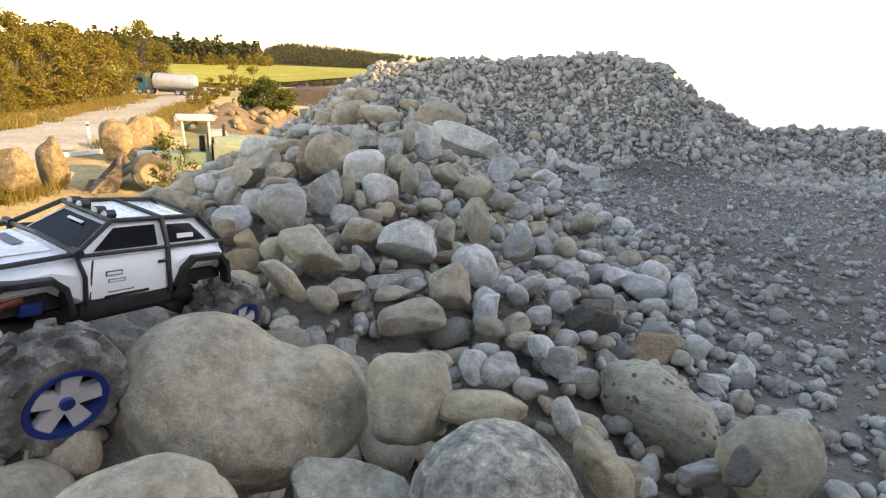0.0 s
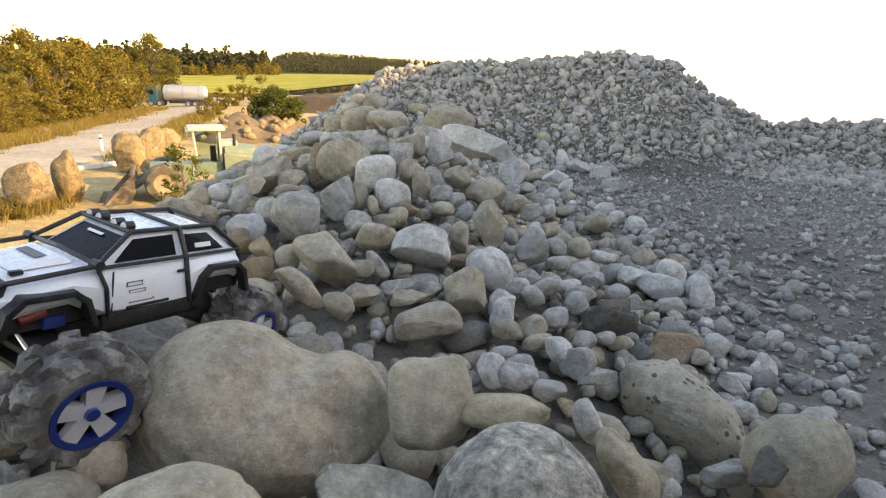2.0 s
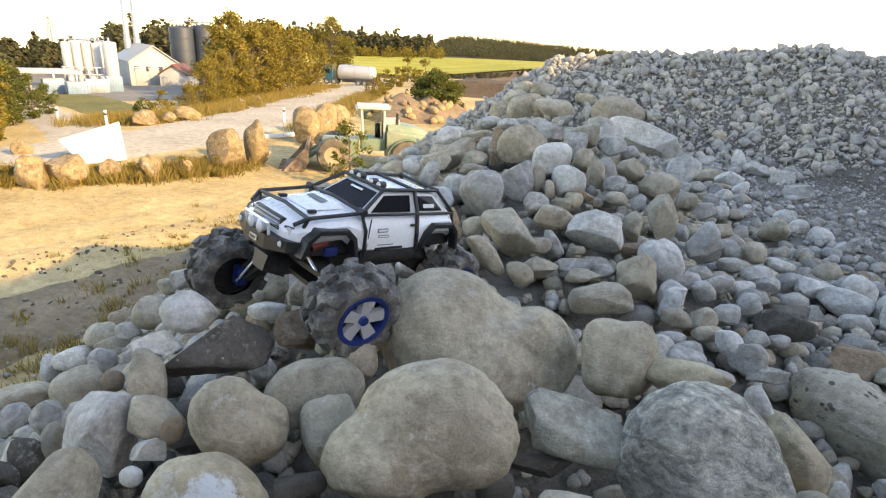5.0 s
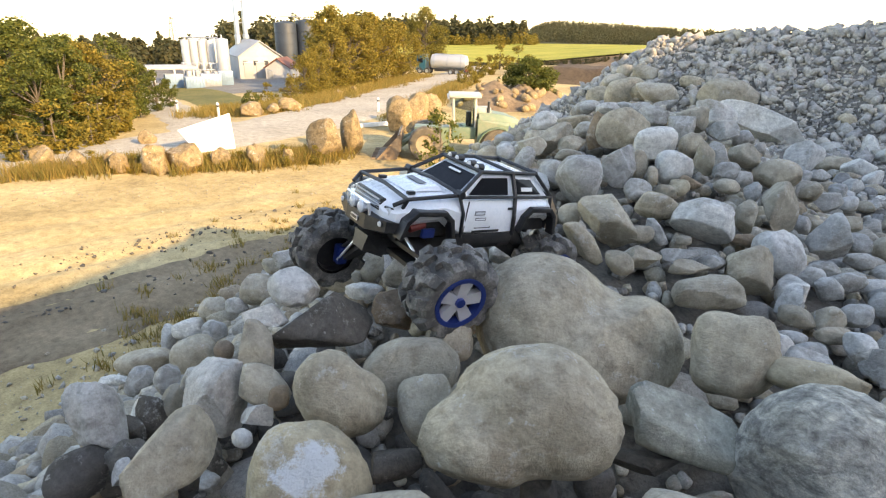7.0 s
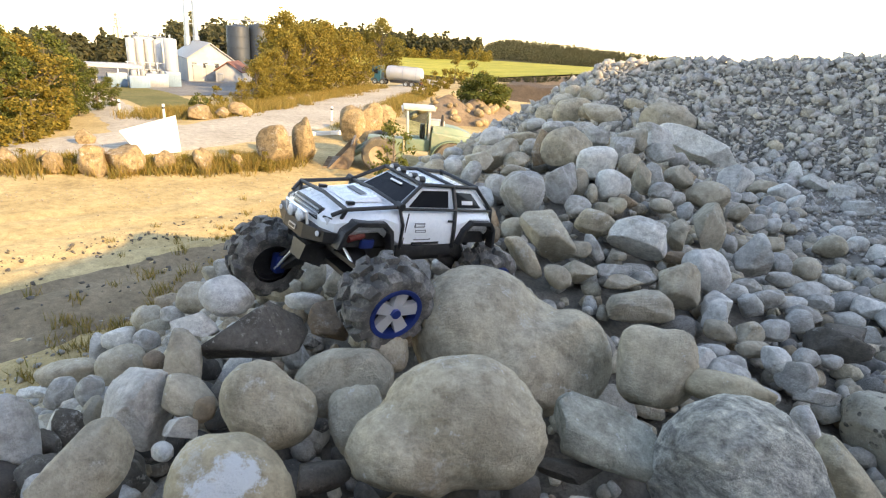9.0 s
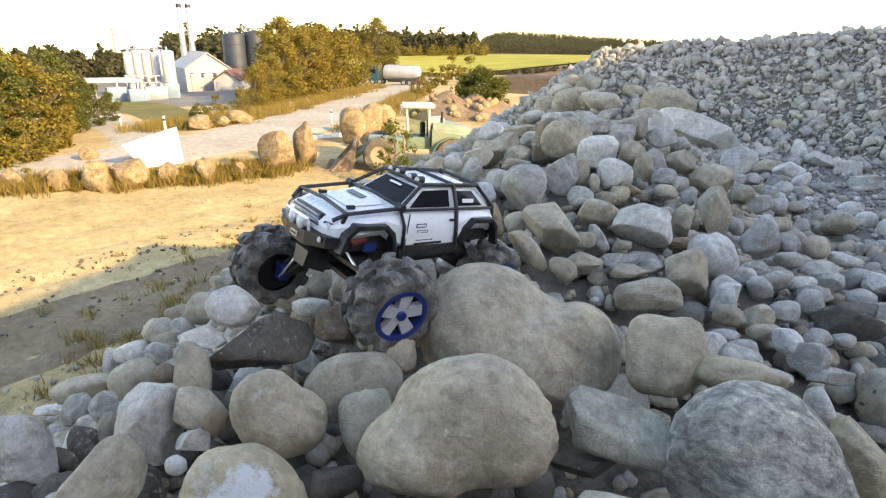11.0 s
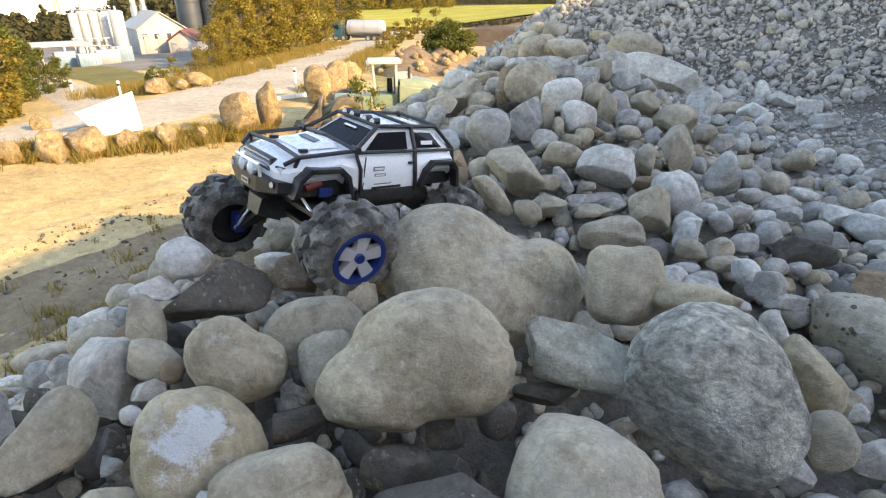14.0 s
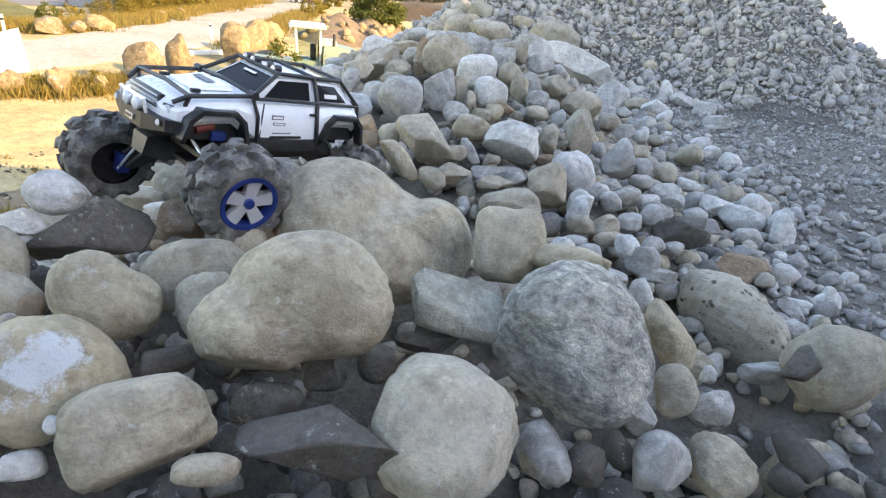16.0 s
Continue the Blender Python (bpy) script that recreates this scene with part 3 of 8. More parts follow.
stone(-0.176, 1.834, 4.971, 0.071, 0.045, 0.050, 70, 6, 16, SAND, "rounded tan sandstone cobble on the stone heap", cuts=4, lump=0.08, box=2.4, level=4, name="cobble")
stone(-0.026, 1.795, 4.972, 0.098, 0.087, 0.081, 70, -6, 21, PALE, "large angular broken pale limestone boulder on the stone heap", cuts=10, lump=0.09, box=2.7, hard=0.8, grit=0.012, level=4, name="boulder")
stone(0.003, 1.427, 4.883, 0.094, 0.043, 0.056, 70, -6, 21, SAND_DULL, "large rounded dull grey-brown sandstone boulder on the stone heap", cuts=4, lump=0.08, box=2.4, level=5, name="boulder")
stone(-0.250, 1.925, 4.992, 0.048, 0.041, 0.039, 70, -6, 21, GREY, "rounded grey limestone cobble on the stone heap", cuts=4, lump=0.08, box=2.4, level=3, name="cobble")
stone(-0.222, 2.082, 5.011, 0.022, 0.037, 0.025, 70, -6, 21, SAND_DULL, "small rounded dull grey-brown sandstone cobble on the stone heap", cuts=4, lump=0.08, box=2.4, level=3, name="cobble")
stone(-0.164, 1.952, 4.988, 0.041, 0.029, 0.030, 70, -6, 21, SAND_DULL, "angular broken dull grey-brown sandstone cobble on the stone heap", cuts=10, lump=0.09, box=2.7, hard=0.8, grit=0.012, level=3, name="cobble")
stone(-0.126, 2.012, 4.995, 0.040, 0.034, 0.032, 70, -6, 21, SAND, "rounded tan sandstone cobble on the stone heap", cuts=4, lump=0.08, box=2.4, level=3, name="cobble")
stone(-0.087, 2.072, 4.999, 0.043, 0.030, 0.032, 69, 13, 14, BROWN, "angular broken brown cobble on the stone heap", cuts=10, lump=0.09, box=2.7, hard=0.8, grit=0.012, level=3, name="cobble")
stone(0.091, 1.923, 4.956, 0.039, 0.057, 0.042, 70, -6, 21, SAND_DULL, "lumpy pitted dull grey-brown sandstone cobble on the stone heap", cuts=7, lump=0.09, grit=0.011, hard=0.4, level=4, name="cobble")
stone(0.101, 1.813, 4.909, 0.057, 0.024, 0.033, 70, -1, 19, BROWN, "rounded brown cobble on the stone heap", cuts=4, lump=0.08, box=2.4, level=4, name="cobble")
stone(0.094, 1.594, 4.903, 0.077, 0.077, 0.068, 70, -6, 21, SAND_DULL, "lumpy pitted dull grey-brown sandstone boulder on the stone heap", cuts=7, lump=0.09, grit=0.011, hard=0.4, level=4, name="boulder")
stone(0.187, 1.780, 4.896, 0.077, 0.081, 0.069, 70, -6, 21, PALE, "rounded pale limestone boulder on the stone heap", cuts=4, lump=0.08, box=2.4, level=4, name="boulder")
stone(0.211, 1.585, 4.866, 0.038, 0.046, 0.037, 69, 13, 14, PALE, "angular broken pale limestone cobble on the stone heap", cuts=10, lump=0.09, box=2.7, hard=0.8, grit=0.012, level=4, name="cobble")
stone(0.203, 2.109, 4.947, 0.070, 0.095, 0.072, 70, -6, 21, SAND_DULL, "angular broken dull grey-brown sandstone boulder on the stone heap", cuts=10, lump=0.09, box=2.7, hard=0.8, grit=0.012, level=4, name="boulder")
stone(0.204, 2.514, 4.975, 0.100, 0.070, 0.073, 69, 13, 14, SAND_DULL, "lumpy pitted dull grey-brown sandstone boulder on the stone heap", cuts=7, lump=0.09, grit=0.011, hard=0.4, level=4, name="boulder")
stone(0.084, 2.553, 5.035, 0.051, 0.066, 0.051, 62, -42, 38, SAND_DULL, "lumpy pitted dull grey-brown sandstone cobble on the stone heap", cuts=7, lump=0.09, grit=0.011, hard=0.4, level=4, name="cobble")
stone(0.373, 2.133, 4.864, 0.070, 0.087, 0.069, 70, -6, 21, PALE, "angular broken pale limestone boulder on the stone heap", cuts=10, lump=0.09, box=2.7, hard=0.8, grit=0.012, level=4, name="boulder")
stone(0.315, 1.812, 4.854, 0.050, 0.033, 0.036, 70, -6, 21, GREY, "rounded grey limestone cobble on the stone heap", cuts=4, lump=0.08, box=2.4, level=4, name="cobble")
stone(0.426, 5.467, 4.733, 0.499, 0.149, 0.240, 68, 22, 10, PALE, "large flat slab-like pale limestone boulder on the stone heap", cuts=8, lump=0.06, box=3.4, hard=1.0, grit=0.012, level=5, name="boulder")
stone(0.531, 4.309, 4.744, 0.150, 0.117, 0.117, 70, -6, 21, PALE, "angular broken pale limestone boulder on the stone heap", cuts=10, lump=0.09, box=2.7, hard=0.8, grit=0.012, level=4, name="boulder")
stone(0.060, 6.003, 4.951, 0.281, 0.164, 0.189, 69, 8, 15, SAND_DULL, "large rounded dull grey-brown sandstone boulder on the stone heap", cuts=4, lump=0.08, box=2.4, level=4, name="boulder")
stone(-0.056, 3.204, 5.108, 0.127, 0.064, 0.079, 69, 13, 14, PALE, "angular broken pale limestone boulder on the stone heap", cuts=10, lump=0.09, box=2.7, hard=0.8, grit=0.012, level=4, name="boulder")
stone(-0.145, 2.939, 5.109, 0.089, 0.062, 0.065, 70, -6, 21, SAND_DULL, "angular broken dull grey-brown sandstone boulder on the stone heap", cuts=10, lump=0.09, box=2.7, hard=0.8, grit=0.012, level=4, name="boulder")
stone(0.014, 2.930, 5.067, 0.076, 0.055, 0.057, 70, -6, 21, GREY, "angular broken grey limestone boulder on the stone heap", cuts=10, lump=0.09, box=2.7, hard=0.8, grit=0.012, level=4, name="boulder")
stone(0.097, 3.018, 5.033, 0.051, 0.042, 0.040, 70, -6, 21, GREY, "small rounded grey limestone cobble on the stone heap", cuts=4, lump=0.08, box=2.4, level=3, name="cobble")
stone(-0.311, 2.907, 5.114, 0.086, 0.051, 0.058, 69, 8, 15, GREY, "angular broken grey limestone boulder on the stone heap", cuts=10, lump=0.09, box=2.7, hard=0.8, grit=0.012, level=4, name="boulder")
stone(-0.545, 6.169, 4.928, 0.261, 0.124, 0.158, 69, 8, 15, SAND_PALE, "rounded pale beige sandstone boulder on the stone heap", cuts=4, lump=0.08, box=2.4, level=4, name="boulder")
stone(-0.716, 6.217, 4.925, 0.132, 0.088, 0.095, 69, 8, 15, SAND, "rounded tan sandstone boulder on the stone heap", cuts=4, lump=0.08, box=2.4, level=3, name="boulder")
stone(-0.907, 6.301, 4.899, 0.232, 0.155, 0.167, 70, -6, 21, SAND, "rounded tan sandstone boulder on the stone heap", cuts=4, lump=0.08, box=2.4, level=4, name="boulder")
stone(-1.211, 6.575, 4.812, 0.151, 0.130, 0.123, 70, -6, 21, SAND, "rounded tan sandstone boulder on the stone heap", cuts=4, lump=0.08, box=2.4, level=3, name="boulder")
stone(-1.077, 6.682, 4.971, 0.178, 0.096, 0.115, 70, -6, 21, SAND_PALE, "rounded pale beige sandstone boulder on the stone heap", cuts=4, lump=0.08, box=2.4, level=4, name="boulder")
stone(-0.979, 6.763, 5.094, 0.123, 0.089, 0.092, 70, -6, 21, SAND_PALE, "rounded pale beige sandstone boulder on the stone heap", cuts=4, lump=0.08, box=2.4, level=3, name="boulder")
stone(-0.754, 6.492, 5.114, 0.137, 0.098, 0.102, 70, -6, 21, SAND_PALE, "angular broken pale beige sandstone boulder on the stone heap", cuts=10, lump=0.09, box=2.7, hard=0.8, grit=0.012, level=3, name="boulder")
stone(-0.277, 6.312, 5.053, 0.130, 0.062, 0.079, 70, 4, 17, SAND, "rounded tan sandstone boulder on the stone heap", cuts=4, lump=0.08, box=2.4, level=3, name="boulder")
stone(-0.671, 3.079, 5.112, 0.068, 0.039, 0.045, 70, -6, 21, GREY, "rounded grey limestone cobble on the stone heap", cuts=4, lump=0.08, box=2.4, level=3, name="cobble")
stone(-0.555, 3.047, 5.119, 0.064, 0.032, 0.040, 70, -6, 21, PALE, "rounded pale limestone cobble on the stone heap", cuts=4, lump=0.08, box=2.4, level=3, name="cobble")
stone(-0.481, 3.091, 5.126, 0.058, 0.032, 0.038, 70, -6, 21, GREY, "angular broken grey limestone cobble on the stone heap", cuts=10, lump=0.09, box=2.7, hard=0.8, grit=0.012, level=3, name="cobble")
stone(-0.407, 3.098, 5.123, 0.067, 0.035, 0.043, 70, -6, 21, GREY, "rounded grey limestone cobble on the stone heap", cuts=4, lump=0.08, box=2.4, level=3, name="cobble")
stone(-0.470, 6.052, 4.838, 0.128, 0.061, 0.078, 70, -6, 21, GREY, "angular broken grey limestone boulder on the stone heap", cuts=10, lump=0.09, box=2.7, hard=0.8, grit=0.012, level=3, name="boulder")
stone(-0.843, 2.858, 5.052, 0.078, 0.053, 0.057, 68, -20, 26, PALE, "rounded pale limestone boulder on the stone heap", cuts=4, lump=0.08, box=2.4, level=4, name="boulder")
stone(-0.685, 2.395, 5.042, 0.108, 0.053, 0.066, 68, -24, 28, SAND_PALE, "angular broken pale beige sandstone boulder on the stone heap", cuts=10, lump=0.09, box=2.7, hard=0.8, grit=0.012, level=4, name="boulder")
stone(-0.668, 2.758, 5.078, 0.089, 0.033, 0.047, 69, -10, 22, SAND, "rounded tan sandstone boulder on the stone heap", cuts=4, lump=0.08, box=2.4, level=4, name="boulder")
stone(-0.578, 2.641, 5.064, 0.057, 0.042, 0.043, 70, -6, 21, GREY, "rounded grey limestone cobble on the stone heap", cuts=4, lump=0.08, box=2.4, level=3, name="cobble")
stone(-0.500, 2.505, 5.081, 0.051, 0.083, 0.057, 69, 18, 12, BROWN, "angular broken brown boulder on the stone heap", cuts=10, lump=0.09, box=2.7, hard=0.8, grit=0.012, level=4, name="boulder")
stone(-0.587, 2.353, 5.038, 0.067, 0.041, 0.046, 69, -15, 24, SAND, "angular broken tan sandstone cobble on the stone heap", cuts=10, lump=0.09, box=2.7, hard=0.8, grit=0.012, level=4, name="cobble")
stone(-0.562, 2.218, 5.016, 0.061, 0.032, 0.039, 70, -6, 21, SAND_DULL, "lumpy pitted dull grey-brown sandstone cobble on the stone heap", cuts=7, lump=0.09, grit=0.011, hard=0.4, level=4, name="cobble")
stone(-0.566, 2.035, 4.984, 0.057, 0.055, 0.049, 70, -6, 21, GREY, "rounded grey limestone cobble on the stone heap", cuts=4, lump=0.08, box=2.4, level=4, name="cobble")
stone(-0.622, 1.915, 4.953, 0.070, 0.055, 0.055, 69, -15, 24, PALE, "rounded pale limestone cobble on the stone heap", cuts=4, lump=0.08, box=2.4, level=4, name="cobble")
stone(-0.522, 1.783, 4.934, 0.039, 0.045, 0.037, 70, -6, 21, BROWN, "angular broken brown cobble on the stone heap", cuts=10, lump=0.09, box=2.7, hard=0.8, grit=0.012, level=3, name="cobble")
stone(-0.425, 1.713, 4.930, 0.039, 0.043, 0.036, 70, -6, 21, SAND_DULL, "rounded dull grey-brown sandstone cobble on the stone heap", cuts=4, lump=0.08, box=2.4, level=3, name="cobble")
stone(-0.341, 1.524, 4.922, 0.084, 0.033, 0.046, 62, 42, -1, SAND, "large rounded tan sandstone boulder on the stone heap", cuts=4, lump=0.08, box=2.4, level=4, name="boulder")
stone(-0.153, 1.689, 4.925, 0.055, 0.025, 0.033, 56, 51, -9, GREY, "rounded grey limestone cobble on the stone heap", cuts=4, lump=0.08, box=2.4, level=4, name="cobble")
stone(-0.205, 1.660, 4.924, 0.048, 0.029, 0.033, 70, -6, 21, SAND_DULL, "squarish worn dull grey-brown sandstone cobble on the stone heap", cuts=4, lump=0.05, box=3.6, level=4, name="cobble")
stone(-0.177, 1.508, 4.913, 0.056, 0.034, 0.038, 70, -6, 21, SAND_DULL, "angular broken dull grey-brown sandstone cobble on the stone heap", cuts=10, lump=0.09, box=2.7, hard=0.8, grit=0.012, level=4, name="cobble")
stone(-0.223, 1.455, 4.904, 0.046, 0.033, 0.034, 66, 32, 5, SAND_DULL, "rounded dull grey-brown sandstone cobble on the stone heap", cuts=4, lump=0.08, box=2.4, level=4, name="cobble")
stone(-0.075, 1.696, 4.919, 0.027, 0.016, 0.019, 70, -6, 21, SAND_DULL, "small rounded dull grey-brown sandstone cobble on the stone heap", cuts=4, lump=0.08, box=2.4, level=3, name="cobble")
stone(-0.079, 1.585, 4.912, 0.053, 0.022, 0.030, 69, -10, 22, GREY, "flat slab-like grey limestone cobble on the stone heap", cuts=8, lump=0.06, box=3.4, hard=1.0, grit=0.012, level=4, name="cobble")
stone(-0.052, 1.523, 4.901, 0.058, 0.023, 0.032, 70, -1, 19, SAND_DULL, "flat slab-like dull grey-brown sandstone cobble on the stone heap", cuts=8, lump=0.06, box=3.4, hard=1.0, grit=0.012, level=4, name="cobble")
stone(0.005, 1.580, 4.899, 0.042, 0.027, 0.030, 70, -6, 21, GREY, "lumpy pitted grey limestone cobble on the stone heap", cuts=7, lump=0.09, grit=0.011, hard=0.4, level=4, name="cobble")
stone(-0.063, 2.341, 5.049, 0.038, 0.072, 0.046, 70, -6, 21, SAND_DULL, "lumpy pitted dull grey-brown sandstone cobble on the stone heap", cuts=7, lump=0.09, grit=0.011, hard=0.4, level=4, name="cobble")
stone(-0.010, 2.468, 5.042, 0.047, 0.057, 0.046, 70, -6, 21, GREY, "angular broken grey limestone cobble on the stone heap", cuts=10, lump=0.09, box=2.7, hard=0.8, grit=0.012, level=3, name="cobble")
stone(0.022, 2.294, 5.015, 0.049, 0.037, 0.038, 70, -6, 21, GREY, "rounded grey limestone cobble on the stone heap", cuts=4, lump=0.08, box=2.4, level=3, name="cobble")
stone(0.079, 2.306, 4.996, 0.044, 0.037, 0.036, 70, -6, 21, GREY, "rounded grey limestone cobble on the stone heap", cuts=4, lump=0.08, box=2.4, level=3, name="cobble")
stone(0.030, 2.173, 4.987, 0.047, 0.029, 0.032, 70, 4, 17, SAND_PALE, "rounded pale beige sandstone cobble on the stone heap", cuts=4, lump=0.08, box=2.4, level=3, name="cobble")
stone(0.116, 2.205, 4.965, 0.036, 0.042, 0.034, 70, -6, 21, GREY, "angular broken grey limestone cobble on the stone heap", cuts=10, lump=0.09, box=2.7, hard=0.8, grit=0.012, level=3, name="cobble")
stone(-0.124, 2.516, 5.061, 0.054, 0.051, 0.046, 70, -6, 21, SAND, "lumpy pitted tan sandstone cobble on the stone heap", cuts=7, lump=0.09, grit=0.011, hard=0.4, level=3, name="cobble")
stone(-0.167, 2.766, 5.089, 0.062, 0.067, 0.057, 70, -6, 21, GREY, "angular broken grey limestone cobble on the stone heap", cuts=10, lump=0.09, box=2.7, hard=0.8, grit=0.012, level=4, name="cobble")
stone(0.892, 5.364, 4.676, 0.117, 0.056, 0.071, 70, -6, 21, GREY, "angular broken grey limestone boulder on the stone heap", cuts=10, lump=0.09, box=2.7, hard=0.8, grit=0.012, level=3, name="boulder")
stone(0.797, 4.699, 4.666, 0.117, 0.063, 0.075, 70, -6, 21, SAND_DULL, "rounded dull grey-brown sandstone boulder on the stone heap", cuts=4, lump=0.08, box=2.4, level=4, name="boulder")
stone(1.112, 5.270, 4.707, 0.059, 0.123, 0.075, 70, -6, 21, PALE, "angular broken pale limestone boulder on the stone heap", cuts=10, lump=0.09, box=2.7, hard=0.8, grit=0.012, level=4, name="boulder")
stone(0.894, 4.495, 4.680, 0.132, 0.081, 0.091, 68, -20, 26, PALE, "angular broken pale limestone boulder on the stone heap", cuts=10, lump=0.09, box=2.7, hard=0.8, grit=0.012, level=4, name="boulder")
stone(0.925, 4.196, 4.680, 0.083, 0.052, 0.058, 68, -20, 26, PALE, "angular broken pale limestone boulder on the stone heap", cuts=10, lump=0.09, box=2.7, hard=0.8, grit=0.012, level=3, name="boulder")
stone(1.244, 5.102, 4.683, 0.123, 0.071, 0.082, 69, 8, 15, GREY, "angular broken grey limestone boulder on the stone heap", cuts=10, lump=0.09, box=2.7, hard=0.8, grit=0.012, level=4, name="boulder")
stone(1.352, 4.868, 4.683, 0.094, 0.080, 0.076, 70, -6, 21, GREY, "angular broken grey limestone boulder on the stone heap", cuts=10, lump=0.09, box=2.7, hard=0.8, grit=0.012, level=3, name="boulder")
stone(1.493, 5.049, 4.679, 0.069, 0.073, 0.063, 70, -6, 21, GREY, "small angular broken grey limestone cobble on the stone heap", cuts=10, lump=0.09, box=2.7, hard=0.8, grit=0.012, level=3, name="cobble")
stone(0.992, 5.712, 4.865, 0.090, 0.058, 0.064, 65, 36, 3, SAND, "small rounded tan sandstone boulder on the stone heap", cuts=4, lump=0.08, box=2.4, level=3, name="boulder")
stone(0.373, 2.714, 4.882, 0.048, 0.048, 0.042, 70, -6, 21, SAND_DULL, "angular broken dull grey-brown sandstone cobble on the stone heap", cuts=10, lump=0.09, box=2.7, hard=0.8, grit=0.012, level=3, name="cobble")
stone(0.579, 3.820, 4.732, 0.070, 0.048, 0.051, 70, -6, 21, GREY, "angular broken grey limestone cobble on the stone heap", cuts=10, lump=0.09, box=2.7, hard=0.8, grit=0.012, level=3, name="cobble")
stone(0.444, 2.730, 4.850, 0.064, 0.051, 0.050, 70, -6, 21, GREY, "angular broken grey limestone cobble on the stone heap", cuts=10, lump=0.09, box=2.7, hard=0.8, grit=0.012, level=4, name="cobble")
stone(0.585, 3.283, 4.777, 0.044, 0.051, 0.042, 70, -6, 21, GREY, "small rounded grey limestone cobble on the stone heap", cuts=4, lump=0.08, box=2.4, level=3, name="cobble")
stone(0.760, 3.820, 4.693, 0.059, 0.051, 0.048, 69, 13, 14, PALE, "small angular broken pale limestone cobble on the stone heap", cuts=10, lump=0.09, box=2.7, hard=0.8, grit=0.012, level=3, name="cobble")
stone(0.614, 3.153, 4.751, 0.049, 0.040, 0.039, 70, -6, 21, GREY, "small rounded grey limestone cobble on the stone heap", cuts=4, lump=0.08, box=2.4, level=3, name="cobble")
stone(0.880, 3.896, 4.683, 0.078, 0.052, 0.056, 70, -6, 21, SAND_DULL, "angular broken dull grey-brown sandstone boulder on the stone heap", cuts=10, lump=0.09, box=2.7, hard=0.8, grit=0.012, level=3, name="boulder")
stone(0.877, 3.720, 4.667, 0.027, 0.027, 0.023, 70, -6, 21, PALE, "small rounded pale limestone cobble on the stone heap", cuts=4, lump=0.08, box=2.4, level=3, name="cobble")
stone(1.039, 3.547, 4.677, 0.070, 0.050, 0.052, 70, 4, 17, PALE, "squarish worn pale limestone cobble on the stone heap", cuts=4, lump=0.05, box=3.6, level=3, name="cobble")
stone(0.999, 3.236, 4.692, 0.079, 0.030, 0.043, 70, -6, 21, GREY, "rounded grey limestone boulder on the stone heap", cuts=4, lump=0.08, box=2.4, level=4, name="boulder")
stone(1.099, 3.117, 4.704, 0.066, 0.052, 0.052, 70, -1, 19, PALE, "squarish worn pale limestone cobble on the stone heap", cuts=4, lump=0.05, box=3.6, level=3, name="cobble")
stone(0.630, 2.480, 4.753, 0.055, 0.051, 0.047, 70, -6, 21, SAND_PALE, "rounded pale beige sandstone cobble on the stone heap", cuts=4, lump=0.08, box=2.4, level=3, name="cobble")
stone(0.503, 2.342, 4.799, 0.053, 0.041, 0.041, 69, 13, 14, GREY, "lumpy pitted grey limestone cobble on the stone heap", cuts=7, lump=0.09, grit=0.011, hard=0.4, level=3, name="cobble")
stone(0.523, 2.612, 4.795, 0.046, 0.036, 0.036, 70, -6, 21, SAND_DULL, "rounded dull grey-brown sandstone cobble on the stone heap", cuts=4, lump=0.08, box=2.4, level=3, name="cobble")
stone(0.740, 2.485, 4.718, 0.067, 0.031, 0.040, 69, 13, 14, PALE, "rounded pale limestone cobble on the stone heap", cuts=4, lump=0.08, box=2.4, level=4, name="cobble")
stone(0.474, 2.152, 4.796, 0.055, 0.030, 0.036, 69, 8, 15, GREY, "rounded grey limestone cobble on the stone heap", cuts=4, lump=0.08, box=2.4, level=4, name="cobble")
stone(0.368, 1.796, 4.839, 0.056, 0.031, 0.037, 70, -6, 21, GREY, "rounded grey limestone cobble on the stone heap", cuts=4, lump=0.08, box=2.4, level=4, name="cobble")
stone(0.456, 1.861, 4.815, 0.048, 0.031, 0.034, 70, 4, 17, PALE, "rounded pale limestone cobble on the stone heap", cuts=4, lump=0.08, box=2.4, level=4, name="cobble")
stone(0.306, 1.694, 4.848, 0.040, 0.036, 0.033, 70, -6, 21, GREY, "angular broken grey limestone cobble on the stone heap", cuts=10, lump=0.09, box=2.7, hard=0.8, grit=0.012, level=3, name="cobble")
stone(0.573, 2.172, 4.764, 0.075, 0.036, 0.046, 70, -6, 21, GREY, "rounded grey limestone cobble on the stone heap", cuts=4, lump=0.08, box=2.4, level=4, name="cobble")
stone(0.811, 2.238, 4.730, 0.075, 0.045, 0.051, 70, 4, 17, PALE, "angular broken pale limestone cobble on the stone heap", cuts=10, lump=0.09, box=2.7, hard=0.8, grit=0.012, level=4, name="cobble")
stone(0.158, 1.285, 4.832, 0.036, 0.042, 0.034, 70, -6, 21, PALE, "lumpy pitted pale limestone cobble on the stone heap", cuts=7, lump=0.09, grit=0.011, hard=0.4, level=4, name="cobble")
stone(0.222, 1.316, 4.828, 0.041, 0.035, 0.033, 70, -6, 21, GREY, "lumpy pitted grey limestone cobble on the stone heap", cuts=7, lump=0.09, grit=0.011, hard=0.4, level=4, name="cobble")
stone(0.326, 1.380, 4.831, 0.037, 0.042, 0.035, 70, -6, 21, PALE, "angular broken pale limestone cobble on the stone heap", cuts=10, lump=0.09, box=2.7, hard=0.8, grit=0.012, level=4, name="cobble")
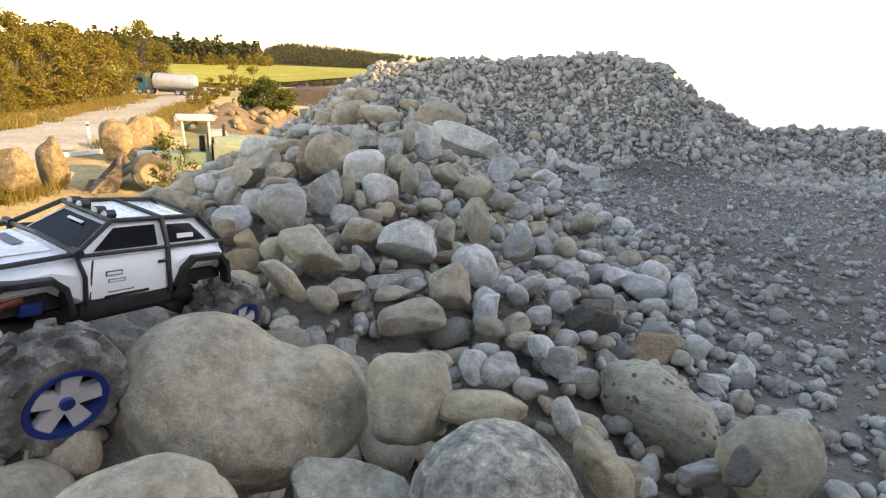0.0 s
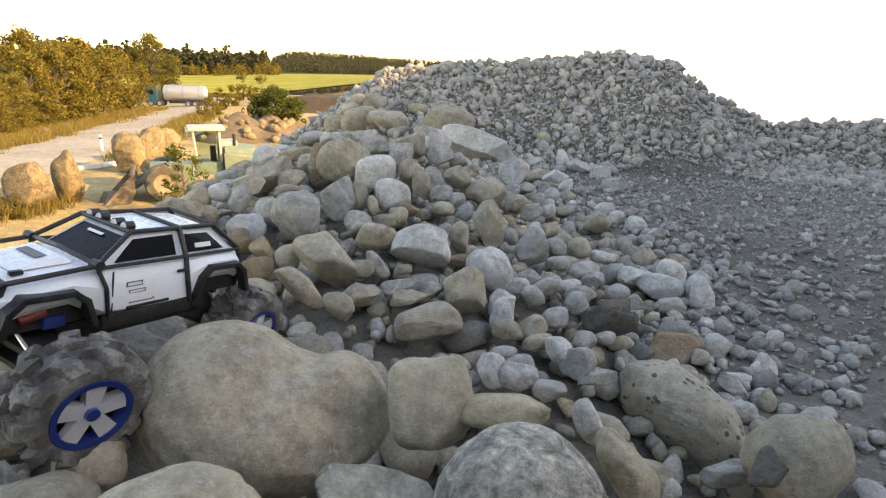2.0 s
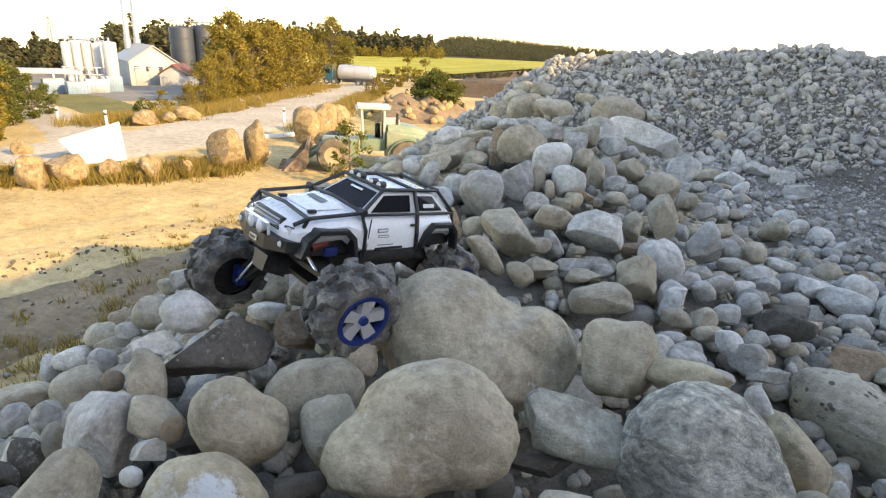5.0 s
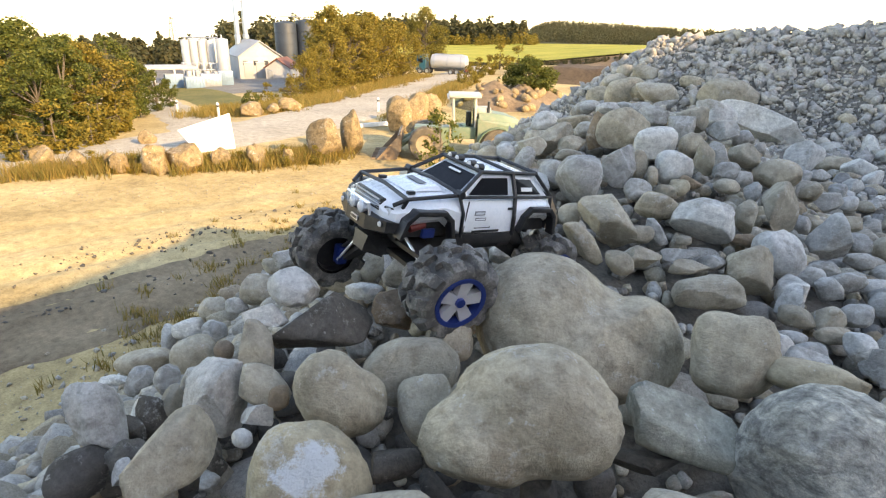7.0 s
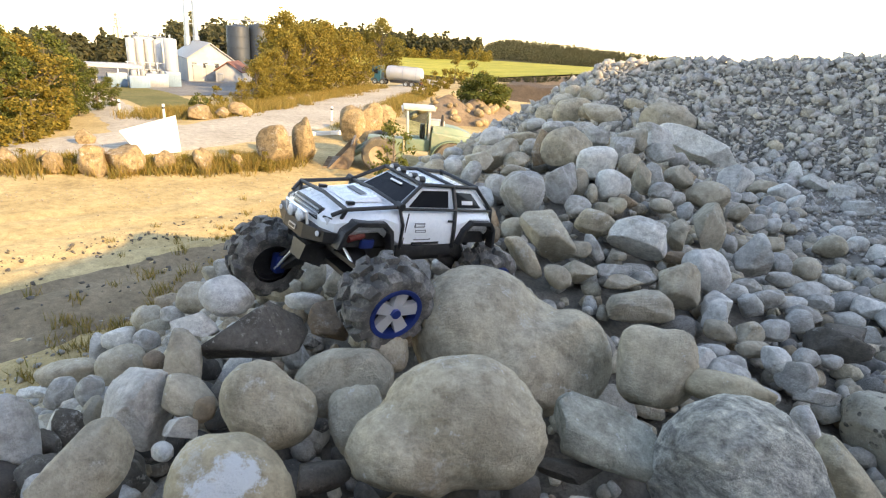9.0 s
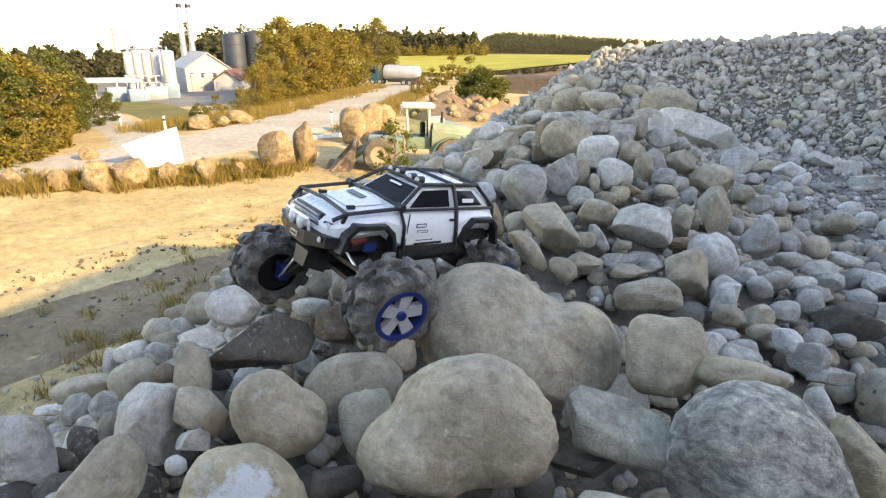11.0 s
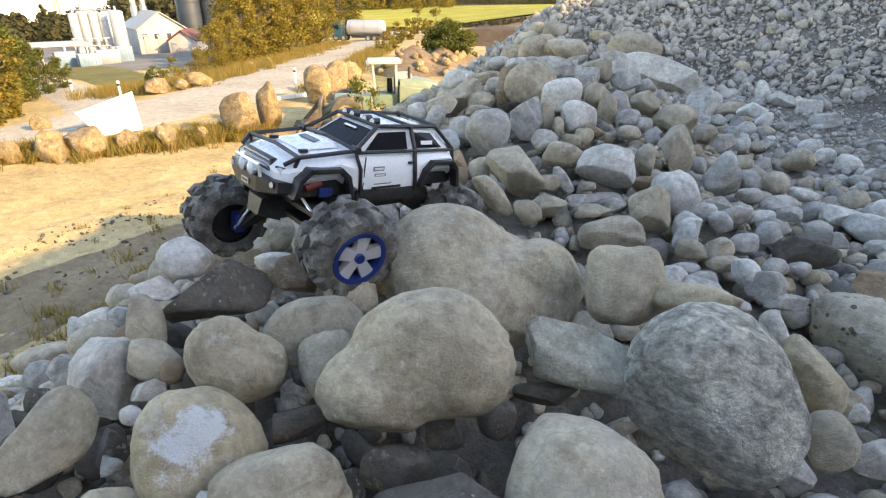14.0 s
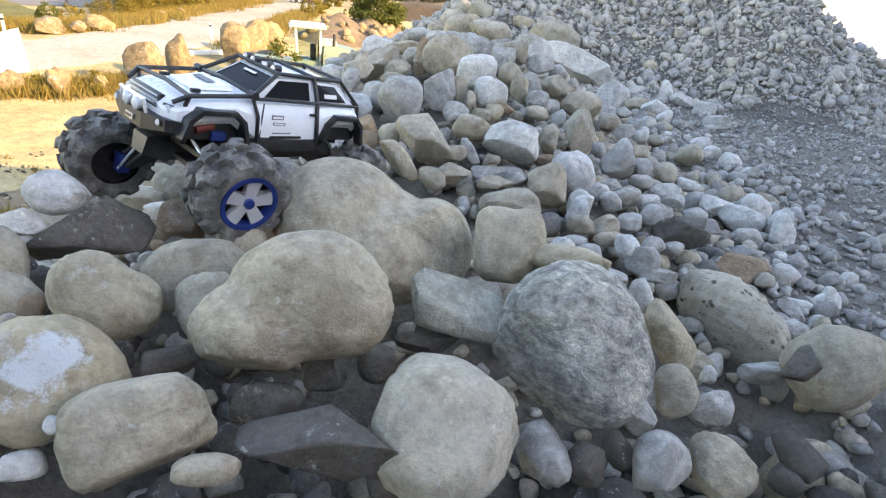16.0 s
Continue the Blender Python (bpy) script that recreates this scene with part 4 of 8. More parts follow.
stone(0.276, 1.501, 4.840, 0.045, 0.034, 0.035, 70, -6, 21, SAND_PALE, "angular broken pale beige sandstone cobble on the stone heap", cuts=10, lump=0.09, box=2.7, hard=0.8, grit=0.012, level=4, name="cobble")
stone(0.351, 1.575, 4.834, 0.042, 0.034, 0.033, 70, -6, 21, GREY, "rounded grey limestone cobble on the stone heap", cuts=4, lump=0.08, box=2.4, level=4, name="cobble")
stone(0.286, 1.438, 4.829, 0.047, 0.023, 0.028, 70, -6, 21, SAND_DULL, "rounded dull grey-brown sandstone cobble on the stone heap", cuts=4, lump=0.08, box=2.4, level=4, name="cobble")
stone(0.212, 1.475, 4.842, 0.047, 0.028, 0.032, 69, 8, 15, SAND_DULL, "rounded dull grey-brown sandstone cobble on the stone heap", cuts=4, lump=0.08, box=2.4, level=4, name="cobble")
stone(0.449, 1.734, 4.813, 0.038, 0.038, 0.034, 70, -6, 21, GREY, "rounded grey limestone cobble on the stone heap", cuts=4, lump=0.08, box=2.4, level=3, name="cobble")
stone(0.561, 1.740, 4.791, 0.075, 0.045, 0.051, 70, 4, 17, DARK, "angular broken dark slate boulder on the stone heap", cuts=10, lump=0.09, box=2.7, hard=0.8, grit=0.012, level=4, name="boulder")
stone(0.595, 2.109, 4.756, 0.052, 0.031, 0.035, 70, -6, 21, GREY, "angular broken grey limestone cobble on the stone heap", cuts=10, lump=0.09, box=2.7, hard=0.8, grit=0.012, level=4, name="cobble")
stone(0.418, 1.483, 4.816, 0.035, 0.027, 0.027, 70, -6, 21, GREY, "rounded grey limestone cobble on the stone heap", cuts=4, lump=0.08, box=2.4, level=3, name="cobble")
stone(0.491, 1.535, 4.801, 0.031, 0.023, 0.023, 70, -6, 21, GREY, "rounded grey limestone cobble on the stone heap", cuts=4, lump=0.08, box=2.4, level=3, name="cobble")
stone(-1.446, 2.314, 4.716, 0.099, 0.093, 0.084, 68, -3, 20, SAND_DULL, "lumpy pitted dull grey-brown sandstone boulder on the stone heap", cuts=7, lump=0.09, grit=0.011, hard=0.4, level=4, name="boulder")
stone(-1.637, 2.899, 4.636, 0.092, 0.060, 0.066, 68, -3, 20, SAND_PALE, "rounded pale beige sandstone boulder on the stone heap", cuts=4, lump=0.08, box=2.4, level=4, name="boulder")
stone(-1.668, 2.410, 4.584, 0.081, 0.090, 0.075, 68, -3, 20, SAND_DULL, "rounded dull grey-brown sandstone boulder on the stone heap", cuts=4, lump=0.08, box=2.4, level=4, name="boulder")
stone(-1.869, 2.491, 4.441, 0.060, 0.033, 0.039, 68, -3, 20, GREY, "rounded grey limestone cobble on the stone heap", cuts=4, lump=0.08, box=2.4, level=3, name="cobble")
stone(-1.056, 1.764, 4.797, 0.103, 0.058, 0.068, 68, -3, 20, SAND_PALE, "angular broken pale beige sandstone boulder on the stone heap", cuts=10, lump=0.09, box=2.7, hard=0.8, grit=0.012, level=4, name="boulder")
stone(-1.427, 2.055, 4.642, 0.070, 0.051, 0.053, 68, -3, 20, SAND_DULL, "rounded dull grey-brown sandstone cobble on the stone heap", cuts=4, lump=0.08, box=2.4, level=4, name="cobble")
stone(-0.996, 1.868, 4.845, 0.069, 0.060, 0.056, 68, -3, 20, SAND, "rounded tan sandstone cobble on the stone heap", cuts=4, lump=0.08, box=2.4, level=4, name="cobble")
stone(-1.000, 1.567, 4.799, 0.079, 0.047, 0.054, 68, 2, 18, PALE, "angular broken pale limestone boulder on the stone heap", cuts=10, lump=0.09, box=2.7, hard=0.8, grit=0.012, level=4, name="boulder")
stone(-0.850, 1.532, 4.849, 0.052, 0.035, 0.037, 68, -3, 20, PALE, "rounded pale limestone cobble on the stone heap", cuts=4, lump=0.08, box=2.4, level=4, name="cobble")
stone(-1.374, 1.853, 4.633, 0.080, 0.060, 0.061, 68, 11, 14, DARK, "rounded dark slate boulder on the stone heap", cuts=4, lump=0.08, box=2.4, level=4, name="boulder")
stone(-1.381, 1.680, 4.609, 0.131, 0.075, 0.087, 68, -3, 20, GREY, "large angular broken grey limestone boulder on the stone heap", cuts=10, lump=0.09, box=2.7, hard=0.8, grit=0.012, level=5, name="boulder")
stone(-0.930, 1.304, 4.809, 0.053, 0.056, 0.048, 68, -3, 20, SAND_DULL, "rounded dull grey-brown sandstone cobble on the stone heap", cuts=4, lump=0.08, box=2.4, level=4, name="cobble")
stone(-0.994, 1.255, 4.771, 0.070, 0.049, 0.052, 68, -3, 20, SAND_PALE, "angular broken pale beige sandstone cobble on the stone heap", cuts=10, lump=0.09, box=2.7, hard=0.8, grit=0.012, level=4, name="cobble")
stone(-0.860, 1.168, 4.793, 0.060, 0.026, 0.035, 68, -3, 20, PALE, "rounded pale limestone cobble on the stone heap", cuts=4, lump=0.08, box=2.4, level=4, name="cobble")
stone(-0.692, 1.263, 4.868, 0.154, 0.076, 0.095, 68, -10, 23, GREY, "large lumpy pitted grey limestone boulder on the stone heap", cuts=7, lump=0.09, grit=0.011, hard=0.4, level=5, name="boulder")
stone(-0.502, 0.849, 4.991, 0.046, 0.043, 0.039, 68, -3, 20, PALE, "lumpy pitted pale limestone cobble on the stone heap", cuts=7, lump=0.09, grit=0.011, hard=0.4, level=4, name="cobble")
stone(-0.551, 1.145, 4.826, 0.059, 0.068, 0.056, 68, -3, 20, BROWN, "rounded brown cobble on the stone heap", cuts=4, lump=0.08, box=2.4, level=4, name="cobble")
stone(-0.570, 0.824, 4.966, 0.041, 0.043, 0.037, 68, -3, 20, BROWN, "angular broken brown cobble on the stone heap", cuts=10, lump=0.09, box=2.7, hard=0.8, grit=0.012, level=4, name="cobble")
stone(-0.424, 0.774, 4.972, 0.044, 0.041, 0.037, 68, -3, 20, SAND_DULL, "rounded dull grey-brown sandstone cobble on the stone heap", cuts=4, lump=0.08, box=2.4, level=4, name="cobble")
stone(-0.798, 1.045, 4.763, 0.016, 0.016, 0.014, 68, -3, 20, BROWN, "small rounded brown cobble on the stone heap", cuts=4, lump=0.08, box=2.4, level=3, name="cobble")
stone(-0.755, 1.036, 4.759, 0.031, 0.019, 0.021, 68, -3, 20, DARK, "angular broken dark slate cobble on the stone heap", cuts=10, lump=0.09, box=2.7, hard=0.8, grit=0.012, level=3, name="cobble")
stone(-0.754, 0.975, 4.751, 0.040, 0.036, 0.033, 68, -3, 20, GREY, "lumpy pitted grey limestone cobble on the stone heap", cuts=7, lump=0.09, grit=0.011, hard=0.4, level=4, name="cobble")
stone(-0.778, 0.918, 4.743, 0.029, 0.021, 0.022, 68, -3, 20, BROWN, "rounded brown cobble on the stone heap", cuts=4, lump=0.08, box=2.4, level=3, name="cobble")
stone(-0.709, 0.715, 5.029, 0.053, 0.041, 0.041, 67, -12, 24, PALE, "large lumpy pitted pale limestone cobble on the stone heap", cuts=7, lump=0.09, grit=0.011, hard=0.4, level=4, name="cobble")
stone(-0.700, 0.631, 5.012, 0.044, 0.025, 0.029, 68, -7, 22, PALE, "angular broken pale limestone cobble on the stone heap", cuts=10, lump=0.09, box=2.7, hard=0.8, grit=0.012, level=4, name="cobble")
stone(-0.678, 0.570, 4.985, 0.032, 0.054, 0.037, 67, -17, 26, SAND_DULL, "large lumpy pitted dull grey-brown sandstone cobble on the stone heap", cuts=7, lump=0.09, grit=0.011, hard=0.4, level=5, name="cobble")
stone(-0.625, 0.525, 4.964, 0.048, 0.031, 0.034, 66, 25, 8, SAND_DULL, "large rounded dull grey-brown sandstone cobble on the stone heap", cuts=4, lump=0.08, box=2.4, level=4, name="cobble")
stone(-0.581, 0.513, 4.965, 0.017, 0.019, 0.016, 68, -3, 20, BROWN, "rounded brown cobble on the stone heap", cuts=4, lump=0.08, box=2.4, level=3, name="cobble")
stone(-0.697, 0.499, 4.939, 0.051, 0.067, 0.052, 68, -3, 20, PALE, "large lumpy pitted pale limestone cobble on the stone heap", cuts=7, lump=0.09, grit=0.011, hard=0.4, level=5, name="cobble")
stone(-1.239, 0.887, 4.627, 0.065, 0.051, 0.051, 65, -26, 30, SAND_PALE, "rounded pale beige sandstone cobble on the stone heap", cuts=4, lump=0.08, box=2.4, level=4, name="cobble")
stone(-2.074, 1.542, 4.148, 0.081, 0.055, 0.059, 67, -12, 24, PALE, "rounded pale limestone boulder on the stone heap", cuts=4, lump=0.08, box=2.4, level=4, name="boulder")
stone(-2.222, 1.536, 4.066, 0.035, 0.070, 0.043, 68, 6, 16, PALE, "rounded pale limestone cobble on the stone heap", cuts=4, lump=0.08, box=2.4, level=4, name="cobble")
stone(-1.744, 1.078, 4.331, 0.102, 0.056, 0.067, 67, -17, 26, SAND_DULL, "large rounded dull grey-brown sandstone boulder on the stone heap", cuts=4, lump=0.08, box=2.4, level=4, name="boulder")
stone(-1.462, 0.870, 4.486, 0.045, 0.050, 0.041, 68, -3, 20, GREY, "rounded grey limestone cobble on the stone heap", cuts=4, lump=0.08, box=2.4, level=4, name="cobble")
stone(-1.123, 0.714, 4.689, 0.030, 0.040, 0.031, 68, 6, 16, GREY, "rounded grey limestone cobble on the stone heap", cuts=4, lump=0.08, box=2.4, level=4, name="cobble")
stone(-0.943, 0.599, 4.769, 0.024, 0.042, 0.028, 68, 6, 16, SAND_DULL, "rounded dull grey-brown sandstone cobble on the stone heap", cuts=4, lump=0.08, box=2.4, level=4, name="cobble")
stone(-1.005, 0.587, 4.737, 0.045, 0.030, 0.032, 68, 6, 16, PALE, "rounded pale limestone cobble on the stone heap", cuts=4, lump=0.08, box=2.4, level=4, name="cobble")
stone(-0.976, 0.479, 4.795, 0.049, 0.086, 0.057, 66, -21, 28, GREY, "large lumpy pitted grey limestone boulder on the stone heap", cuts=7, lump=0.09, grit=0.011, hard=0.4, level=5, name="boulder")
stone(-1.933, 1.069, 4.207, 0.061, 0.023, 0.033, 68, -3, 20, PALE, "angular broken pale limestone cobble on the stone heap", cuts=10, lump=0.09, box=2.7, hard=0.8, grit=0.012, level=4, name="cobble")
stone(-0.945, 0.506, 4.768, 0.031, 0.029, 0.026, 68, -3, 20, DARK, "angular broken dark slate cobble on the stone heap", cuts=10, lump=0.09, box=2.7, hard=0.8, grit=0.012, level=4, name="cobble")
stone(-0.887, 0.455, 4.775, 0.035, 0.029, 0.028, 68, -3, 20, DARK, "lumpy pitted dark slate cobble on the stone heap", cuts=7, lump=0.09, grit=0.011, hard=0.4, level=4, name="cobble")
stone(-0.596, 0.478, 4.952, 0.026, 0.019, 0.019, 68, -3, 20, PALE, "angular broken pale limestone cobble on the stone heap", cuts=10, lump=0.09, box=2.7, hard=0.8, grit=0.012, level=4, name="cobble")
stone(-0.570, 0.425, 4.961, 0.014, 0.013, 0.012, 68, -3, 20, PALE, "rounded pale limestone cobble on the stone heap", cuts=4, lump=0.08, box=2.4, level=3, name="cobble")
stone(-0.769, 0.527, 4.755, 0.028, 0.032, 0.026, 68, -3, 20, DARK, "angular broken dark slate cobble on the stone heap", cuts=10, lump=0.09, box=2.7, hard=0.8, grit=0.012, level=4, name="cobble")
stone(-0.749, 0.500, 4.743, 0.022, 0.017, 0.017, 68, -3, 20, GREY, "angular broken grey limestone cobble on the stone heap", cuts=10, lump=0.09, box=2.7, hard=0.8, grit=0.012, level=3, name="cobble")
stone(-0.868, 0.430, 4.766, 0.026, 0.021, 0.021, 61, -39, 38, PALE, "angular broken pale limestone cobble on the stone heap", cuts=10, lump=0.09, box=2.7, hard=0.8, grit=0.012, level=4, name="cobble")
stone(-2.028, 1.650, 4.202, 0.083, 0.070, 0.067, 67, -12, 24, SAND_PALE, "rounded pale beige sandstone boulder on the stone heap", cuts=4, lump=0.08, box=2.4, level=4, name="boulder")
stone(-1.555, 1.233, 4.436, 0.043, 0.043, 0.038, 68, -3, 20, GREY, "rounded grey limestone cobble on the stone heap", cuts=4, lump=0.08, box=2.4, level=3, name="cobble")
stone(-1.135, 0.904, 4.662, 0.026, 0.030, 0.025, 68, -3, 20, BROWN, "rounded brown cobble on the stone heap", cuts=4, lump=0.08, box=2.4, level=3, name="cobble")
stone(-1.713, 1.628, 4.405, 0.082, 0.077, 0.070, 68, -3, 20, SAND_PALE, "rounded pale beige sandstone boulder on the stone heap", cuts=4, lump=0.08, box=2.4, level=4, name="boulder")
stone(-1.173, 1.366, 4.680, 0.058, 0.039, 0.042, 68, -3, 20, SAND_DULL, "rounded dull grey-brown sandstone cobble on the stone heap", cuts=4, lump=0.08, box=2.4, level=4, name="cobble")
stone(-1.858, 2.004, 4.373, 0.087, 0.052, 0.059, 68, -3, 20, GREY, "angular broken grey limestone boulder on the stone heap", cuts=10, lump=0.09, box=2.7, hard=0.8, grit=0.012, level=4, name="boulder")
stone(-2.041, 2.403, 4.335, 0.083, 0.050, 0.057, 68, -3, 20, SAND_DULL, "angular broken dull grey-brown sandstone boulder on the stone heap", cuts=10, lump=0.09, box=2.7, hard=0.8, grit=0.012, level=4, name="boulder")
stone(-2.036, 2.081, 4.271, 0.070, 0.046, 0.050, 68, -3, 20, SAND_DULL, "rounded dull grey-brown sandstone cobble on the stone heap", cuts=4, lump=0.08, box=2.4, level=3, name="cobble")
stone(-1.778, 1.559, 4.336, 0.049, 0.037, 0.037, 68, -3, 20, GREY, "rounded grey limestone cobble on the stone heap", cuts=4, lump=0.08, box=2.4, level=3, name="cobble")
stone(-0.835, 1.899, 4.919, 0.074, 0.057, 0.057, 71, -7, 0, SAND_PALE, "lumpy pitted pale beige sandstone cobble on the stone heap", cuts=7, lump=0.09, grit=0.011, hard=0.4, level=4, name="cobble")
stone(-0.961, 2.010, 4.902, 0.177, 0.074, 0.101, 67, -34, 10, SAND_DULL, "large rounded dull grey-brown sandstone boulder on the stone heap", cuts=4, lump=0.08, box=2.4, level=5, name="boulder")
stone(-0.748, 1.720, 4.887, 0.047, 0.047, 0.041, 71, -7, 0, PALE, "rounded pale limestone cobble on the stone heap", cuts=4, lump=0.08, box=2.4, level=4, name="cobble")
stone(-0.621, 1.714, 4.902, 0.072, 0.045, 0.050, 70, 21, -10, DARK, "angular broken dark slate cobble on the stone heap", cuts=10, lump=0.09, box=2.7, hard=0.8, grit=0.012, level=4, name="cobble")
stone(-0.713, 2.137, 5.002, 0.040, 0.055, 0.041, 71, -7, 0, GREY, "rounded grey limestone cobble on the stone heap", cuts=4, lump=0.08, box=2.4, level=4, name="cobble")
stone(-0.442, 1.484, 4.920, 0.051, 0.039, 0.039, 71, 16, -8, SAND_DULL, "rounded dull grey-brown sandstone cobble on the stone heap", cuts=4, lump=0.08, box=2.4, level=4, name="cobble")
stone(-0.537, 1.551, 4.901, 0.036, 0.041, 0.034, 71, -7, 0, GREY, "rounded grey limestone cobble on the stone heap", cuts=4, lump=0.08, box=2.4, level=4, name="cobble")
stone(-0.594, 1.494, 4.897, 0.044, 0.048, 0.040, 71, -7, 0, GREY, "rounded grey limestone cobble on the stone heap", cuts=4, lump=0.08, box=2.4, level=4, name="cobble")
stone(-0.535, 1.379, 4.893, 0.039, 0.032, 0.031, 69, -26, 7, PALE, "rounded pale limestone cobble on the stone heap", cuts=4, lump=0.08, box=2.4, level=4, name="cobble")
stone(-0.498, 1.679, 4.912, 0.058, 0.036, 0.040, 71, -7, 0, BROWN, "lumpy pitted brown cobble on the stone heap", cuts=7, lump=0.09, grit=0.011, hard=0.4, level=4, name="cobble")
stone(-0.768, 1.790, 4.903, 0.061, 0.038, 0.042, 71, -7, 0, SAND_DULL, "rounded dull grey-brown sandstone cobble on the stone heap", cuts=4, lump=0.08, box=2.4, level=4, name="cobble")
stone(-0.836, 1.707, 4.868, 0.048, 0.038, 0.038, 71, -7, 0, SAND_DULL, "rounded dull grey-brown sandstone cobble on the stone heap", cuts=4, lump=0.08, box=2.4, level=4, name="cobble")
stone(-0.615, 1.856, 4.933, 0.037, 0.046, 0.037, 71, -7, 0, BROWN, "rounded brown cobble on the stone heap", cuts=4, lump=0.08, box=2.4, level=4, name="cobble")
stone(-0.826, 2.072, 4.950, 0.058, 0.047, 0.046, 71, -7, 0, SAND, "rounded tan sandstone cobble on the stone heap", cuts=4, lump=0.08, box=2.4, level=4, name="cobble")
stone(-0.840, 2.272, 4.992, 0.045, 0.038, 0.036, 71, -7, 0, PALE, "rounded pale limestone cobble on the stone heap", cuts=4, lump=0.08, box=2.4, level=3, name="cobble")
stone(-0.732, 2.299, 5.023, 0.068, 0.045, 0.049, 71, -7, 0, SAND_PALE, "angular broken pale beige sandstone cobble on the stone heap", cuts=10, lump=0.09, box=2.7, hard=0.8, grit=0.012, level=4, name="cobble")
stone(-0.929, 2.256, 4.962, 0.063, 0.045, 0.047, 69, -26, 7, SAND, "rounded tan sandstone cobble on the stone heap", cuts=4, lump=0.08, box=2.4, level=4, name="cobble")
stone(0.958, 2.253, 4.724, 0.079, 0.063, 0.062, 70, 21, -10, PALE, "angular broken pale limestone boulder on the stone heap", cuts=10, lump=0.09, box=2.7, hard=0.8, grit=0.012, level=4, name="boulder")
stone(0.990, 2.097, 4.735, 0.045, 0.074, 0.051, 70, 21, -10, PALE, "angular broken pale limestone cobble on the stone heap", cuts=10, lump=0.09, box=2.7, hard=0.8, grit=0.012, level=4, name="cobble")
stone(0.697, 1.914, 4.747, 0.045, 0.031, 0.033, 71, -7, 0, GREY, "angular broken grey limestone cobble on the stone heap", cuts=10, lump=0.09, box=2.7, hard=0.8, grit=0.012, level=3, name="cobble")
stone(0.851, 1.971, 4.718, 0.053, 0.036, 0.038, 71, -7, 0, GREY, "rounded grey limestone cobble on the stone heap", cuts=4, lump=0.08, box=2.4, level=4, name="cobble")
stone(0.660, 1.987, 4.753, 0.046, 0.034, 0.035, 71, -7, 0, GREY, "rounded grey limestone cobble on the stone heap", cuts=4, lump=0.08, box=2.4, level=3, name="cobble")
stone(0.519, 1.612, 4.812, 0.077, 0.046, 0.052, 71, 2, -3, DARK, "angular broken dark slate boulder on the stone heap", cuts=10, lump=0.09, box=2.7, hard=0.8, grit=0.012, level=4, name="boulder")
stone(0.799, 1.422, 4.726, 0.047, 0.027, 0.031, 71, 12, -7, GREY, "angular broken grey limestone cobble on the stone heap", cuts=10, lump=0.09, box=2.7, hard=0.8, grit=0.012, level=4, name="cobble")
stone(0.840, 1.476, 4.721, 0.045, 0.028, 0.031, 71, 16, -8, PALE, "angular broken pale limestone cobble on the stone heap", cuts=10, lump=0.09, box=2.7, hard=0.8, grit=0.012, level=4, name="cobble")
stone(0.954, 1.546, 4.724, 0.034, 0.044, 0.034, 70, -17, 3, PALE, "angular broken pale limestone cobble on the stone heap", cuts=10, lump=0.09, box=2.7, hard=0.8, grit=0.012, level=4, name="cobble")
stone(0.866, 1.392, 4.711, 0.029, 0.032, 0.027, 71, -7, 0, SAND_DULL, "rounded dull grey-brown sandstone cobble on the stone heap", cuts=4, lump=0.08, box=2.4, level=3, name="cobble")
stone(0.768, 1.318, 4.727, 0.041, 0.033, 0.032, 71, -7, 0, GREY, "rounded grey limestone cobble on the stone heap", cuts=4, lump=0.08, box=2.4, level=4, name="cobble")
stone(0.643, 1.459, 4.752, 0.032, 0.016, 0.020, 71, -7, 0, PALE, "angular broken pale limestone cobble on the stone heap", cuts=10, lump=0.09, box=2.7, hard=0.8, grit=0.012, level=3, name="cobble")
stone(0.407, 1.327, 4.797, 0.053, 0.026, 0.032, 71, -3, -2, GREY, "flat slab-like grey limestone cobble on the stone heap", cuts=8, lump=0.06, box=3.4, hard=1.0, grit=0.012, level=4, name="cobble")
stone(0.287, 1.256, 4.804, 0.040, 0.027, 0.029, 71, -7, 0, GREY, "rounded grey limestone cobble on the stone heap", cuts=4, lump=0.08, box=2.4, level=4, name="cobble")
stone(0.214, 1.282, 4.823, 0.052, 0.035, 0.038, 71, 2, -3, GREY, "rounded grey limestone cobble on the stone heap", cuts=4, lump=0.08, box=2.4, level=4, name="cobble")
stone(0.190, 1.370, 4.830, 0.036, 0.022, 0.025, 71, -3, -2, GREY, "rounded grey limestone cobble on the stone heap", cuts=4, lump=0.08, box=2.4, level=4, name="cobble")
stone(0.373, 1.358, 4.821, 0.043, 0.043, 0.038, 70, 21, -10, GREY, "rounded grey limestone cobble on the stone heap", cuts=4, lump=0.08, box=2.4, level=4, name="cobble")
stone(0.456, 1.774, 4.812, 0.037, 0.037, 0.033, 71, -7, 0, GREY, "rounded grey limestone cobble on the stone heap", cuts=4, lump=0.08, box=2.4, level=3, name="cobble")
stone(0.266, 1.750, 4.856, 0.046, 0.031, 0.033, 71, -7, 0, GREY, "rounded grey limestone cobble on the stone heap", cuts=4, lump=0.08, box=2.4, level=4, name="cobble")
stone(0.201, 1.538, 4.860, 0.048, 0.045, 0.041, 69, -26, 7, PALE, "angular broken pale limestone cobble on the stone heap", cuts=10, lump=0.09, box=2.7, hard=0.8, grit=0.012, level=4, name="cobble")
stone(0.391, 1.178, 4.760, 0.064, 0.038, 0.044, 70, 21, -10, SAND_DULL, "large rounded dull grey-brown sandstone cobble on the stone heap", cuts=4, lump=0.08, box=2.4, level=4, name="cobble")
